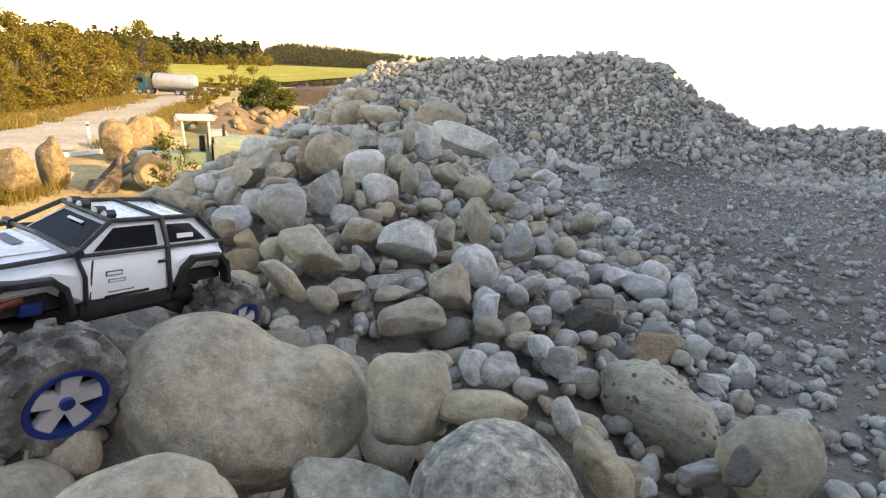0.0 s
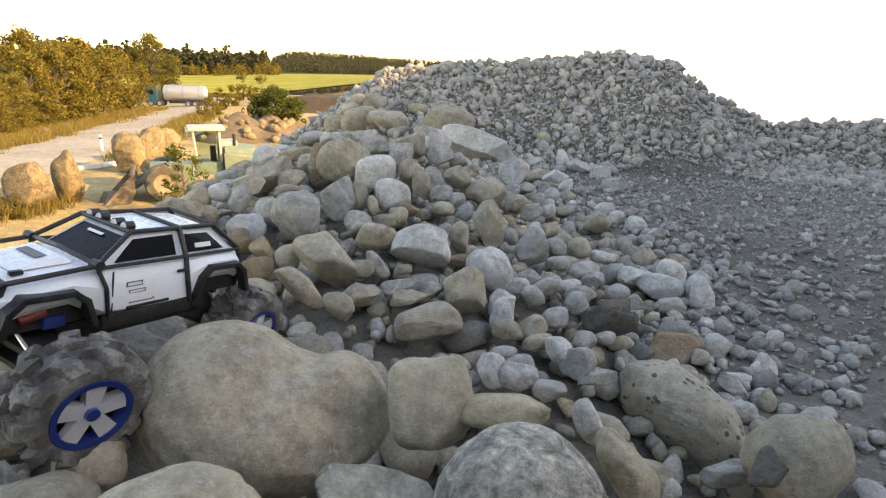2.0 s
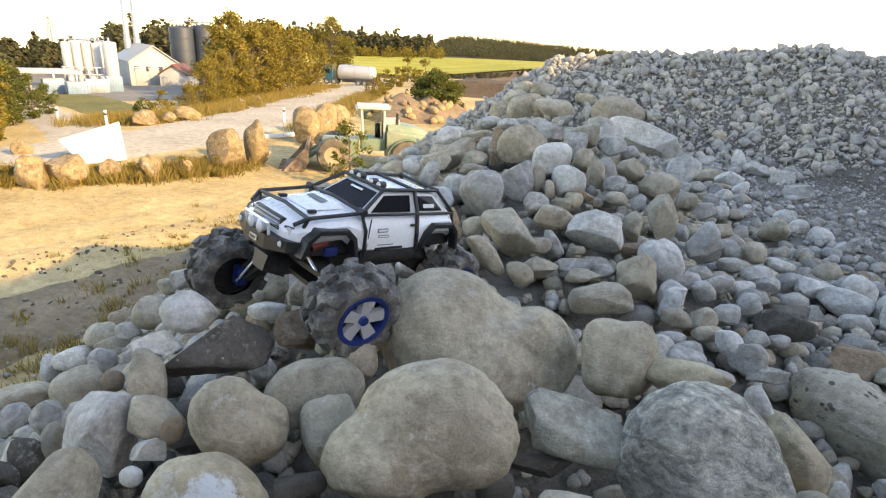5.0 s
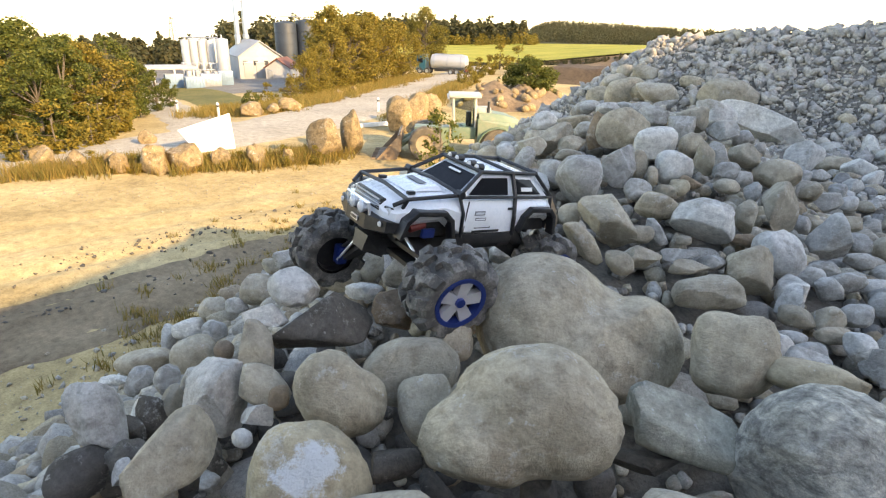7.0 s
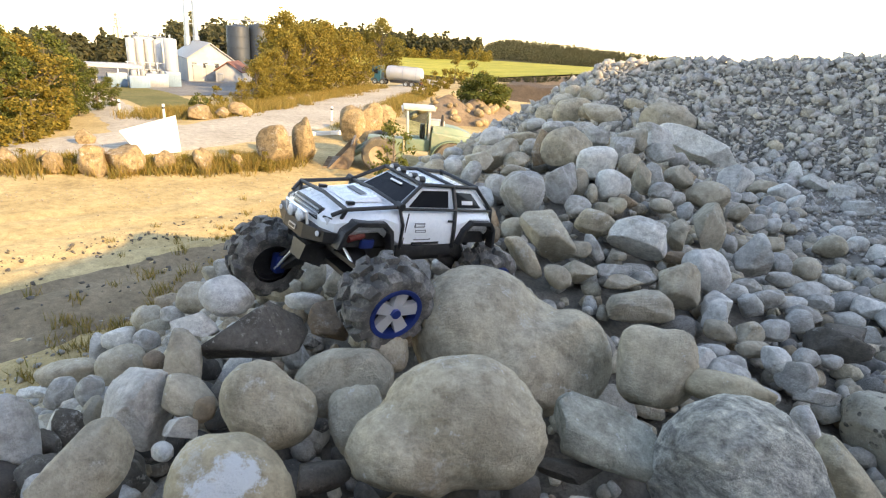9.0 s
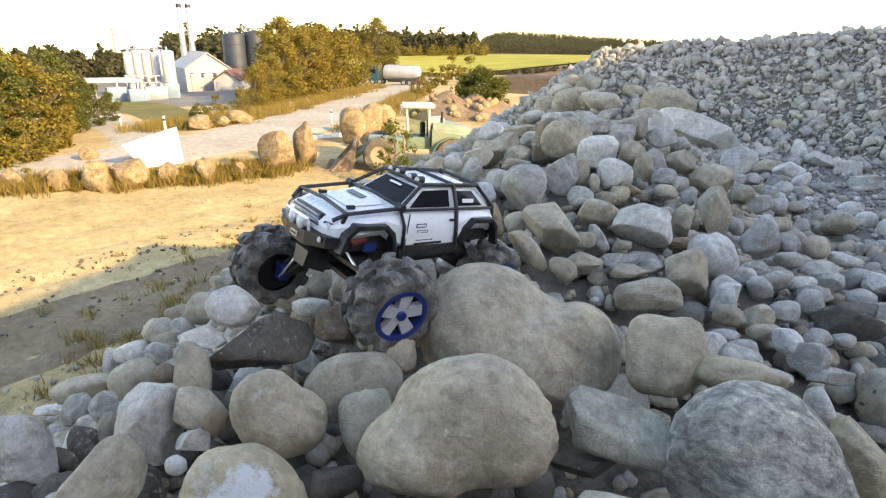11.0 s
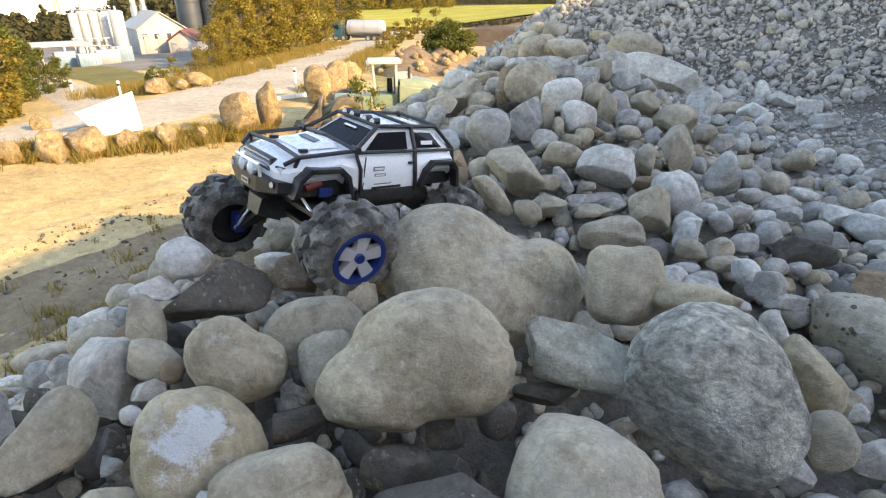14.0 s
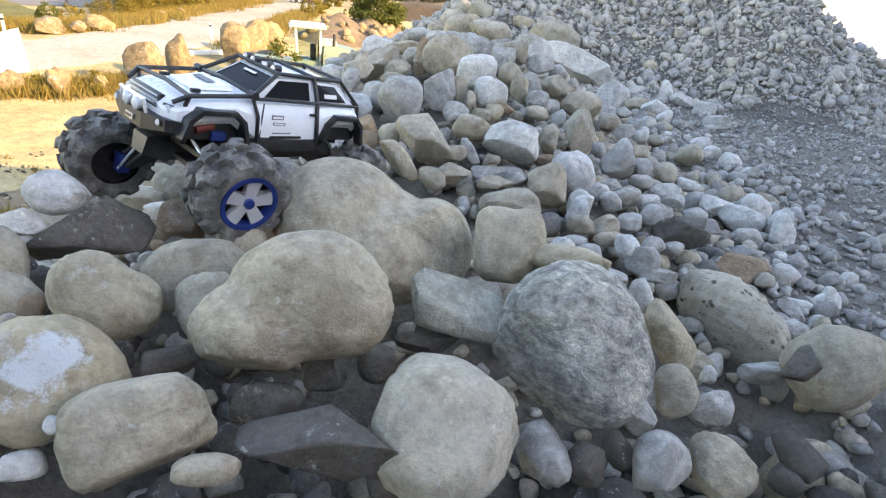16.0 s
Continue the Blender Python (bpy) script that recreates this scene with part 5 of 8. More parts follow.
stone(0.633, 1.105, 4.718, 0.052, 0.031, 0.035, 71, 2, -3, GREY, "angular broken grey limestone cobble on the stone heap", cuts=10, lump=0.09, box=2.7, hard=0.8, grit=0.012, level=4, name="cobble")
stone(0.470, 1.085, 4.715, 0.066, 0.036, 0.043, 71, 4, -4, SAND_DULL, "large rounded dull grey-brown sandstone cobble on the stone heap", cuts=4, lump=0.08, box=2.4, level=4, name="cobble")


# ---- loose stones between them ----
def darts(n, x0, x1, y0, y1, size, keep, seed, tries=30):
    """Points with sizes, spaced so that stones touch but hardly overlap."""
    r = np.random.RandomState(seed)
    cell, grid, pts, sz = 0.12, {}, [], []
    for i in range(n * tries):
        if len(pts) >= n:
            break
        x, y = r.uniform(x0, x1), r.uniform(y0, y1)
        s = size(r, x, y)
        if s <= 0 or not keep(x, y, s):
            continue
        cx, cy, ok = int(x // cell), int(y // cell), True
        for a in range(cx - 2, cx + 3):
            for b in range(cy - 2, cy + 3):
                for (px, py, ps) in grid.get((a, b), ()):
                    if (px - x) ** 2 + (py - y) ** 2 < (0.80 * (ps + s)) ** 2:
                        ok = False
        if ok:
            grid.setdefault((cx, cy), []).append((x, y, s))
            pts.append((x, y))
            sz.append(s)
    p = np.array(pts)
    return np.column_stack([p, bed_z(p[:, 0], p[:, 1]) + 0.03]), np.array(sz)


PLACED = [(o.matrix_world.translation.x, o.matrix_world.translation.y, max(o.dimensions) / 2) for o in scene.objects if o.get("category") == "stone"]


def clear(x, y, s, k=0.72):
    return all((x - a) ** 2 + (y - b) ** 2 > (k * c + 0.5 * s) ** 2 for a, b, c in PLACED)


def cobble_zone(x, y):
    """1 on the boulder ridge, 0 on the gravel lane and the rubble ridge."""
    right = 0.75 + 0.10 * y if y < 2.5 else 1.0 - 0.12 * (y - 2.5)
    return x < right + 0.15 * math.sin(3 * y) and y < 4.6


pts, sz = darts(300, -2.3, 1.3, 0.1, 4.5, lambda r, x, y: r.uniform(0.036, 0.085), lambda x, y, s: cobble_zone(x, y) and clear(x, y, s), 21)
rr = np.random.RandomState(5)
SHAPES = []
for k, (mt, cu, bx) in enumerate([(MIXED, 4, 2.3), (SAND, 5, 2.5), (GREY, 7, 2.6), (MIXED, 9, 2.8), (PALE, 7, 2.6), (SAND_DULL, 3, 2.3), (BROWN, 6, 2.5), (PALE, 5, 2.5), (GREY, 10, 2.9), (MIXED, 6, 2.4)]):
    v, f = stone_shape(3, rr, cu, 0.09, bx, 0.012)
    SHAPES.append(mesh_of("cobble", v * np.array([1.0, 0.8, 0.65]), f, mt))
KINDS = ["rounded mottled cobble", "tan sandstone cobble", "grey limestone cobble with veins", "angular mottled cobble", "pale limestone cobble", "dull grey-brown cobble", "brown cobble", "worn pale cobble", "angular grey cobble", "smooth mottled cobble"]
order = np.argsort(pts[:, 1])
LOOSE = 110
for p, s in zip(pts[order[:LOOSE]], sz[order[:LOOSE]]):
    k = int(rr.randint(len(SHAPES)))
    ob = new("cobble", SHAPES[k])
    ob.matrix_world = pose(p[0], p[1], p[2] + 0.22 * s, rr.normal() * 25, rr.normal() * 25, rr.uniform(0, 360)) @ Matrix.Diagonal((s, s, s, 1))
    tagged(ob, KINDS[k] + " lying on the heap", "stone", "stones of the heap")
PLACED += [(p[0], p[1], s) for p, s in zip(pts, sz)]
scatter("loose_cobbles", "mottled grey and tan cobbles lying on the heap", pts[order[LOOSE:]], sz[order[LOOSE:]], 3, MIXED_ISLAND, 30, cuts=6, hard=0.4)


def jitter(x0, x1, y0, y1, g, size, keep, seed, shift=0.55):
    """Densely packed points on a jittered grid, with sizes."""
    r = np.random.RandomState(seed)
    xs, ys = np.meshgrid(np.arange(x0, x1, g), np.arange(y0, y1, g))
    x = (xs + (np.arange(xs.shape[0]) % 2)[:, None] * g / 2 + r.uniform(-shift, shift, xs.shape) * g).ravel()
    y = (ys + r.uniform(-shift, shift, ys.shape) * g).ravel()
    s = size(r.rand(len(x)))
    k = np.array([bool(keep(a, b, c)) for a, b, c in zip(x, y, s)])
    x, y, s = x[k], y[k], s[k]
    return np.column_stack([x, y, bed_z(x, y)]), s


def crevice(x, y):
    """Only a few small stones lie in the crevices between the big boulders."""
    return y > 0.85 or abs(x + 0.1) > 0.75 or math.sin(57 * x) * math.sin(49 * y) > 0.45


p2, s2 = jitter(-3.0, 1.5, 0.0, 4.6, 0.047, lambda u: 0.015 + 0.031 * u ** 1.4, lambda x, y, s: cobble_zone(x, y) and crevice(x, y) and clear(x, y, s, 0.5), 22)
near = p2[:, 1] < 2.3
scatter("cobbles", "mixed grey and tan cobbles filling the heap", p2[near] + [0, 0, 0.02], s2[near], 2, MIXED_ISLAND, 31, cuts=6, hard=0.6)
scatter("far_cobbles", "mixed grey and tan cobbles filling the top of the heap", p2[~near], s2[~near] * 1.3, 1, MIXED_ISLAND, 37, cuts=3, hard=0.3)
# dark stones in the boulder gaps, with the gap shade in their colour
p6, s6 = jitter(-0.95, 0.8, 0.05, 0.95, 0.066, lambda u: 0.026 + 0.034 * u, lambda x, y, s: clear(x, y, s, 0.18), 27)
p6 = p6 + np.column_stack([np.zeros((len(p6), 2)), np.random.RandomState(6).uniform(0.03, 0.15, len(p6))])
scatter("crevice_stones", "dark grey broken stones, darkened further for gap shade, between boulders", p6, s6, 2, DARK_ISLAND, 35, cuts=6, hard=0.8)
p8, s8 = jitter(0.1, 2.2, 0.3, 4.4, 0.052, lambda u: 0.012 + 0.018 * u + 0.018 * u ** 6, lambda x, y, s: -0.35 < x - (0.75 + 0.10 * y if y < 2.5 else 1.0 - 0.12 * (y - 2.5)) < 0.55 * math.sin(31 * x) * math.sin(23 * y) + 0.25 and clear(x, y, s, 0.6), 29, 0.8)
scatter("edge_cobbles", "small graded grey cobbles along the edge of the lane", p8, s8, 2, GRAVEL_ISLAND, 39, cuts=6, hard=0.5, sink=0.1)
p3, s3 = jitter(-0.2, 4.6, 0.2, 6.3, 0.036, lambda u: 0.006 + 0.011 * u + 0.030 * u ** 11, lambda x, y, s: not cobble_zone(x, y), 23, 0.9)
scatter("lane_gravel", "grey crushed gravel on the lane", p3, s3, 1, GRAVEL_ISLAND, 32, flat=True, shard=True, variants=60)


def ridge_zone(x, y, s):
    return y > 7.1 - 0.12 * x - 1.75 - 0.2 * math.sin(2 * x) and y < 7.6 - 0.12 * x and x > -0.9 - 0.9 * (7.6 - y) - 1.6


p4, s4 = jitter(-3.4, 7.0, 4.6, 8.2, 0.035, lambda u: 0.016 + 0.022 * u + 0.07 * u ** 11, ridge_zone, 24, 0.9)
scatter("rubble", "beige broken rubble covering the tall ridge", p4, s4, 2, RIDGE_ISLAND, 33, flat=True, shard=True, flatten=0.8, variants=60)
p7, s7 = jitter(-2.6, -0.75, -0.4, 3.0, 0.088, lambda u: 0.026 + 0.030 * u, lambda x, y, s: clear(x, y, s, 0.6), 28, 0.8)
scatter("flank_cobbles", "grey and tan cobbles on the flank of the heap", p7, s7, 2, MIXED_ISLAND, 36, cuts=5, hard=0.3)
p5, s5 = jitter(-4.5, -1.0, -2.0, 5.5, 0.075, lambda u: 0.010 + 0.018 * u + 0.045 * u ** 8, lambda x, y, s: not cobble_zone(x, y) or x < -2.0, 25, 0.9)
scatter("flank_gravel", "grey pebbles rolled down the flank of the heap", p5, s5, 1, MIXED_ISLAND, 34, cuts=6)


# ---- helpers for built things ----
def thing(name, label, category, m=None, group=""):
    ob = new(name)
    if m is not None:
        ob.matrix_world = m
    return tagged(ob, label, category, group)


def part(name, bm, mat, parent, label="", flat=False, m=None):
    """One mesh object under a thing or a part; bm is freed."""
    me = bpy.data.meshes.new(name)
    bm.to_mesh(me)
    bm.free()
    if not flat:
        me.polygons.foreach_set("use_smooth", [True] * len(me.polygons))
        me.set_sharp_from_angle(angle=radians(35))
    me.materials.append(mat)
    ob = new(name, me)
    ob.parent = parent
    if m is not None:
        ob.matrix_local = m
    if label:
        ob["label"] = label
    return ob


def bm_box(sx, sy, sz, at=(0, 0, 0), bevel=0.0, rot=(0, 0, 0), bm=None, seg=2):
    bm = bm or bmesh.new()
    r = bmesh.ops.create_cube(bm, size=1.0)
    bmesh.ops.transform(bm, matrix=Matrix.Diagonal((sx, sy, sz, 1)), verts=r["verts"])
    if bevel:
        es = list({e for v in r["verts"] for e in v.link_edges})
        g = bmesh.ops.bevel(bm, geom=es, offset=bevel, segments=seg, affect="EDGES", profile=0.6)
        vs = list({v for f in g["faces"] for v in f.verts} | {v for v in r["verts"] if v.is_valid})
        vs = list({v for f in {f for v in vs for f in v.link_faces} for v in f.verts})
    else:
        vs = r["verts"]
    bmesh.ops.transform(bm, matrix=pose(*at, *rot), verts=vs)
    return bm


def bm_tube(p, q, r0, r1=None, n=12, bm=None, caps=True):
    bm = bm or bmesh.new()
    p, q = Vector(p), Vector(q)
    d = q - p
    m = Matrix.Translation((p + q) / 2) @ d.to_track_quat("Z", "Y").to_matrix().to_4x4()
    bmesh.ops.create_cone(bm, cap_ends=caps, segments=n, radius1=r0, radius2=r0 if r1 is None else r1, depth=d.length, matrix=m)
    return bm


def bm_bar(points, r, n=8, bm=None):
    """A bent bar through points, with ball joints."""
    bm = bm or bmesh.new()
    for a, b in zip(points[:-1], points[1:]):
        bm_tube(a, b, r, n=n, bm=bm)
    for a in points[1:-1]:
        bmesh.ops.create_uvsphere(bm, u_segments=n, v_segments=6, radius=r * 1.02, matrix=Matrix.Translation(a))
    return bm


def bm_lathe(profile, n=32, axis="Z"):
    """profile: (radius, height) pairs turned round the axis."""
    bm = bmesh.new()
    rings = []
    for rad, h in profile:
        ring = []
        for i in range(n):
            a = 2 * math.pi * i / n
            c, s = rad * math.cos(a), rad * math.sin(a)
            ring.append(bm.verts.new((c, s, h) if axis == "Z" else (c, h, s)))
        rings.append(ring)
    for a, b in zip(rings[:-1], rings[1:]):
        for i in range(n):
            bm.faces.new((a[i], a[(i + 1) % n], b[(i + 1) % n], b[i]))
    bmesh.ops.recalc_face_normals(bm, faces=bm.faces)
    return bm


def bm_hull(points, bm=None):
    """The convex body round a few corner points."""
    bm = bm or bmesh.new()
    vs = [bm.verts.new(p) for p in points]
    bmesh.ops.convex_hull(bm, input=vs)
    return bm


def plain(name, color, rough=0.6, metal=0.0, vary=0.12, scale=8.0, dirt=None):
    """Painted, rubber or metal surface with slight mottling and optional dirt."""
    m, n, l, bsdf = nodes_of(name)
    co = n.new("ShaderNodeTexCoord").outputs["Object"]
    a = noise_tex(n, l, co, scale, 6, 0.65)
    b = noise_tex(n, l, co, scale * 9, 5, 0.7)
    r = ramp(n, [(0.3, tuple(c * (1 - vary) for c in color)), (0.7, tuple(min(1, c * (1 + vary)) for c in color))])
    l.new(a.outputs[0], r.inputs[0])
    col = r.outputs[0]
    if dirt:
        rd = ramp(n, [(0.48, (0, 0, 0)), (0.68, (1, 1, 1))])
        mixn = math_node(n, l, "ADD", math_node(n, l, "MULTIPLY", a.outputs[0], 0.6), math_node(n, l, "MULTIPLY", b.outputs[0], 0.4))
        l.new(mixn, rd.inputs[0])
        col = mix_rgb(n, l, col, dirt, math_node(n, l, "MULTIPLY", rd.outputs[0], 0.75))
    l.new(col, bsdf.inputs["Base Color"])
    rr2 = ramp(n, [(0.3, (rough * 0.8,) * 3), (0.7, (min(1, rough * 1.2),) * 3)])
    l.new(b.outputs[0], rr2.inputs[0])
    l.new(rr2.outputs[0], bsdf.inputs["Roughness"])
    bsdf.inputs["Metallic"].default_value = metal
    return m


def leaf_mat(name, tones):
    m, n, l, bsdf = nodes_of(name)
    rnd = n.new("ShaderNodeNewGeometry").outputs["Random Per Island"]
    k = 1.0 / (len(tones) - 1)
    r = ramp(n, [(i * k, c) for i, c in enumerate(tones)])
    l.new(rnd, r.inputs[0])
    l.new(r.outputs[0], bsdf.inputs["Base Color"])
    bsdf.inputs["Roughness"].default_value = 0.65
    bsdf.inputs["Specular IOR Level"].default_value = 0.2
    tr = n.new("ShaderNodeBsdfTranslucent")
    l.new(r.outputs[0], tr.inputs["Color"])
    mx = n.new("ShaderNodeMixShader")
    mx.inputs[0].default_value = 0.35
    l.new(bsdf.outputs[0], mx.inputs[1])
    l.new(tr.outputs[0], mx.inputs[2])
    l.new(mx.outputs[0], n["Material Output"].inputs["Surface"])
    return m


LEAF_AUTUMN = leaf_mat("autumn_leaves", [(0.10, 0.088, 0.018), (0.17, 0.135, 0.026), (0.25, 0.178, 0.036), (0.14, 0.118, 0.024)])
LEAF_OLIVE = leaf_mat("olive_leaves", [(0.09, 0.085, 0.02), (0.14, 0.12, 0.025), (0.19, 0.15, 0.035)])
LEAF_GREEN = leaf_mat("green_leaves", [(0.05, 0.065, 0.016), (0.085, 0.10, 0.022), (0.14, 0.135, 0.03)])
LEAF_DARK = leaf_mat("dark_forest", [(0.045, 0.050, 0.026), (0.065, 0.066, 0.032), (0.095, 0.085, 0.042)])
GRASS_DRY = leaf_mat("dry_grass", [(0.24, 0.17, 0.05), (0.32, 0.22, 0.07), (0.19, 0.15, 0.04), (0.13, 0.12, 0.03)])
BARK = plain("bark", (0.10, 0.08, 0.06), 0.9, 0, 0.3, 6)
FIELD = soil_mat("crop_field", (0.20, 0.205, 0.03), (0.29, 0.275, 0.04), (0.38, 0.33, 0.06), 0.25, 0.08, 0.02)
EARTH = soil_mat("brown_earth", (0.13, 0.095, 0.065), (0.18, 0.135, 0.095), (0.23, 0.18, 0.13), 0.6, 0.6, 0.06)


# ---- yard: road, field, verge ----
def strip(name, pts, widths, mat, lift, label, category, step=1.0):
    """A flat strip that follows the ground along a line of points."""
    P = []
    for (a, b, wa, wb2) in zip(pts[:-1], pts[1:], widths[:-1], widths[1:]):
        n = max(2, int((Vector(b) - Vector(a)).length / step))
        for i in range(n):
            t = i / n
            P.append((a[0] + (b[0] - a[0]) * t, a[1] + (b[1] - a[1]) * t, wa + (wb2 - wa) * t))
    P.append((*pts[-1], widths[-1]))
    for _ in range(3 * int(4 / step)):
        P = [P[0]] + [tuple((P[i - 1][k] + 2 * P[i][k] + P[i + 1][k]) / 4 for k in range(3)) for i in range(1, len(P) - 1)] + [P[-1]]
    V, F, m = [], [], 13
    rnd = np.random.RandomState(len(P))
    for i, (x, y, w) in enumerate(P):
        a, b = P[max(0, i - 1)], P[min(len(P) - 1, i + 1)]
        t = Vector((b[0] - a[0], b[1] - a[1])).normalized()
        jl, jr = rnd.uniform(-0.25, 0.25), rnd.uniform(-0.25, 0.25)
        for k in range(m):
            u = (k / (m - 1) - 0.5) * w + (jl if k == 0 else jr if k == m - 1 else 0)
            px, py = x - t.y * u, y + t.x * u
            V.append((px, py, float(yard_z(px, py)) + (lift if 0 < k < m - 1 else -0.02)))
    for i in range(len(P) - 1):
        for k in range(m - 1):
            F.append((i * m + k, i * m + k + 1, (i + 1) * m + k + 1, (i + 1) * m + k))
    me = bpy.data.meshes.new(name)
    me.from_pydata(V, [], F)
    me.materials.append(mat)
    me.polygons.foreach_set("use_smooth", [True] * len(F))
    return tagged(new(name, me), label, category, kind="structure")


strip("road", [(-46, 122), (-34.5, 76), (-29.5, 55), (-24.2, 36), (-22.0, 25), (-24.5, 14), (-34, 2)], [6, 6, 7.0, 7.4, 7.6, 6.5, 6], ROAD_DUST, 0.05, "pale dusty gravel road past the stone heap", "road")
strip("works_road", [(-25, 22.5), (-31, 26.5), (-40, 31.5), (-58, 43), (-70, 52)], [4, 3.4, 3.6, 5, 8], ROAD_DUST, 0.035, "grey road leading to the gravel works", "road")
FIELD_AZ = [-4, 4.8, 10, 15, 19.3, 24, 30]


def field_z(d, az, drop=0.0):
    """The crop field climbs from its hedge bank towards the woods."""
    low = np.interp(az, FIELD_AZ, [-0.9, -1.24, -1.9, -2.55, -3.05, -2.9, -2.9])
    top = np.interp(az, FIELD_AZ, [-0.75, -0.85, -0.95, -1.05, -1.2, -1.43, -1.6])
    u = np.clip((d - 120) / 140, 0, 1)
    return 5.49 + 120 * np.tan(np.radians(low)) * (1 - u) + 260 * np.tan(np.radians(top)) * u - drop


def field_sheet(name, d0, d1, nd, mat, fz, label):
    V, F, na = [], [], 60
    for i in range(nd):
        for j in range(na):
            d, az = d0 + (d1 - d0) * i / (nd - 1), -4 + 34 * j / (na - 1)
            V.append((-d * math.sin(radians(az)), d * math.cos(radians(az)), float(fz(d, az))))
    for i in range(nd - 1):
        for j in range(na - 1):
            F.append((i * na + j, i * na + j + 1, (i + 1) * na + j + 1, (i + 1) * na + j))
    me = bpy.data.meshes.new(name)
    me.from_pydata(V, [], F)
    me.materials.append(mat)
    me.polygons.foreach_set("use_smooth", [True] * len(F))
    return tagged(new(name, me), label, "field", kind="structure")


field_sheet("field", 119, 330, 24, FIELD, lambda d, az: field_z(d, az) - 0.03 * max(0, d - 260), "yellow-green crop field in evening sun")
field_sheet("field_bank", 100, 119.4, 8, EARTH, lambda d, az: field_z(119, az) - 0.3 - 0.06 * (119 - d) - 1.1 * smooth(119, 114, d), "brown bare earth bank below the field")
# added pale strip, in place of the white glare beyond the heaps
strip("gravel_flat", [(15, 23), (60, 92), (260, 400), (800, 1230)], [10, 46, 300, 900], GLARE_PALE, 0.06, "added pale ground standing in for white glare beyond the heaps", "ground", 12.0)
TRACK = soil_mat("damp_track", (0.15, 0.11, 0.07), (0.22, 0.17, 0.11), (0.30, 0.235, 0.155), 1.2, 0.6, 0.03)
strip("yard_track", [(-13.5, -3), (-11.2, 4), (-9.4, 9), (-7.6, 14), (-6.6, 20), (-7.5, 28)], [3.2, 3.2, 3.0, 2.8, 2.6, 2.4], TRACK, 0.02, "damp brown rutted track at the foot of the heap", "track", 0.5)
VERGE = soil_mat("grassy_verge", (0.09, 0.095, 0.03), (0.14, 0.13, 0.045), (0.20, 0.165, 0.06), 0.6, 0.2, 0.02)
WORKS_TAR = soil_mat("works_tarmac", (0.15, 0.145, 0.14), (0.19, 0.185, 0.175), (0.23, 0.22, 0.205), 0.4, 0.2, 0.01)
strip("works_verge", [(-29.5, 30), (-36, 34.5), (-46, 41), (-58, 49)], [3.0, 4.5, 6, 6], VERGE, 0.03, "olive grass verge before the works", "grass", 1.0)
strip("works_yard", [(-40, 45), (-52, 54), (-70, 68), (-95, 85)], [8, 14, 30, 40], WORKS_TAR, 0.05, "grey tarmac yard of the works", "yard", 2.0)
strip("belt_verge", [(-29.8, 31), (-31.5, 40), (-35.5, 54), (-40, 74)], [2.6, 5.5, 6.5, 6.5], VERGE, 0.03, "grassy strip under the roadside trees", "grass", 1.0)
strip("earth_slope", [(-24, 96), (-8, 98), (12, 104)], [52, 56, 60], EARTH, 0.08, "brown bare earth below the field", "ground", 4.0)


def tufts(name, label, pts, h, mat, seed, blades=22):
    r = np.random.RandomState(seed)
    V, F = [], []
    for (x, y, z) in pts:
        s = h * r.uniform(0.5, 1.2)
        for _ in range(blades):
            a, b = r.uniform(0, 6.28), r.uniform(0, 6.28)
            bx, by = x + r.normal() * 0.35 * s, y + r.normal() * 0.35 * s
            w, lean = 0.022 * s + 0.006, r.uniform(0.1, 0.6) * s
            i = len(V)
            V += [(bx - w * math.cos(a), by - w * math.sin(a), z - 0.02), (bx + w * math.cos(a), by + w * math.sin(a), z - 0.02), (bx + lean * math.cos(b), by + lean * math.sin(b), z + s * r.uniform(0.6, 1.0))]
            F.append((i, i + 1, i + 2))
    me = bpy.data.meshes.new(name)
    me.from_pydata(V, [], F)
    me.materials.append(mat)
    return tagged(new(name, me), label, "grass", kind="stuff")


def band(n, line, spread, seed):
    r = np.random.RandomState(seed)
    out = []
    for _ in range(n):
        i = r.randint(len(line) - 1)
        t = r.rand()
        x = line[i][0] + (line[i + 1][0] - line[i][0]) * t + r.normal() * spread
        y = line[i][1] + (line[i + 1][1] - line[i][1]) * t + r.normal() * spread
        out.append((x, y, float(yard_z(x, y))))
    return out


tufts("verge_grass", "dry yellow grass between the boulders", band(900, [(-22.5, 11.0), (-20.5, 14), (-18.2, 15.6), (-15.8, 18.4), (-15.2, 20.0)], 0.5, 1), 0.6, GRASS_DRY, 2)
tufts("road_grass", "dry golden grass along the far road edge", band(1600, [(-30.5, 27.5), (-28.6, 32), (-30, 41), (-34.5, 58), (-38, 72)], 1.1, 3), 0.7, GRASS_DRY, 4)
tufts("divider_grass", "dry grass between the road and the yard track", band(700, [(-17.5, 31), (-19.5, 38), (-23, 50), (-26, 62)], 0.6, 5), 0.7, GRASS_DRY, 6)
tufts("pit_grass", "sparse weeds in the yard", band(260, [(-9, 9), (-8, 13), (-6, 17)], 1.6, 7), 0.22, GRASS_DRY, 8)
tufts("brow_grass", "thin dry weeds at the foot of the heap", band(120, [(-8.5, 5.5), (-8.0, 9.5)], 0.7, 9), 0.3, GRASS_DRY, 10)


# ---- boulders that edge the road ----
YARD_ROCK = stone_mat("yard_boulder", [(0.21, 0.155, 0.085), (0.26, 0.19, 0.105), (0.18, 0.135, 0.08)], scale=0.25, speck=0.8, relief=1.2, mottle=1.8)


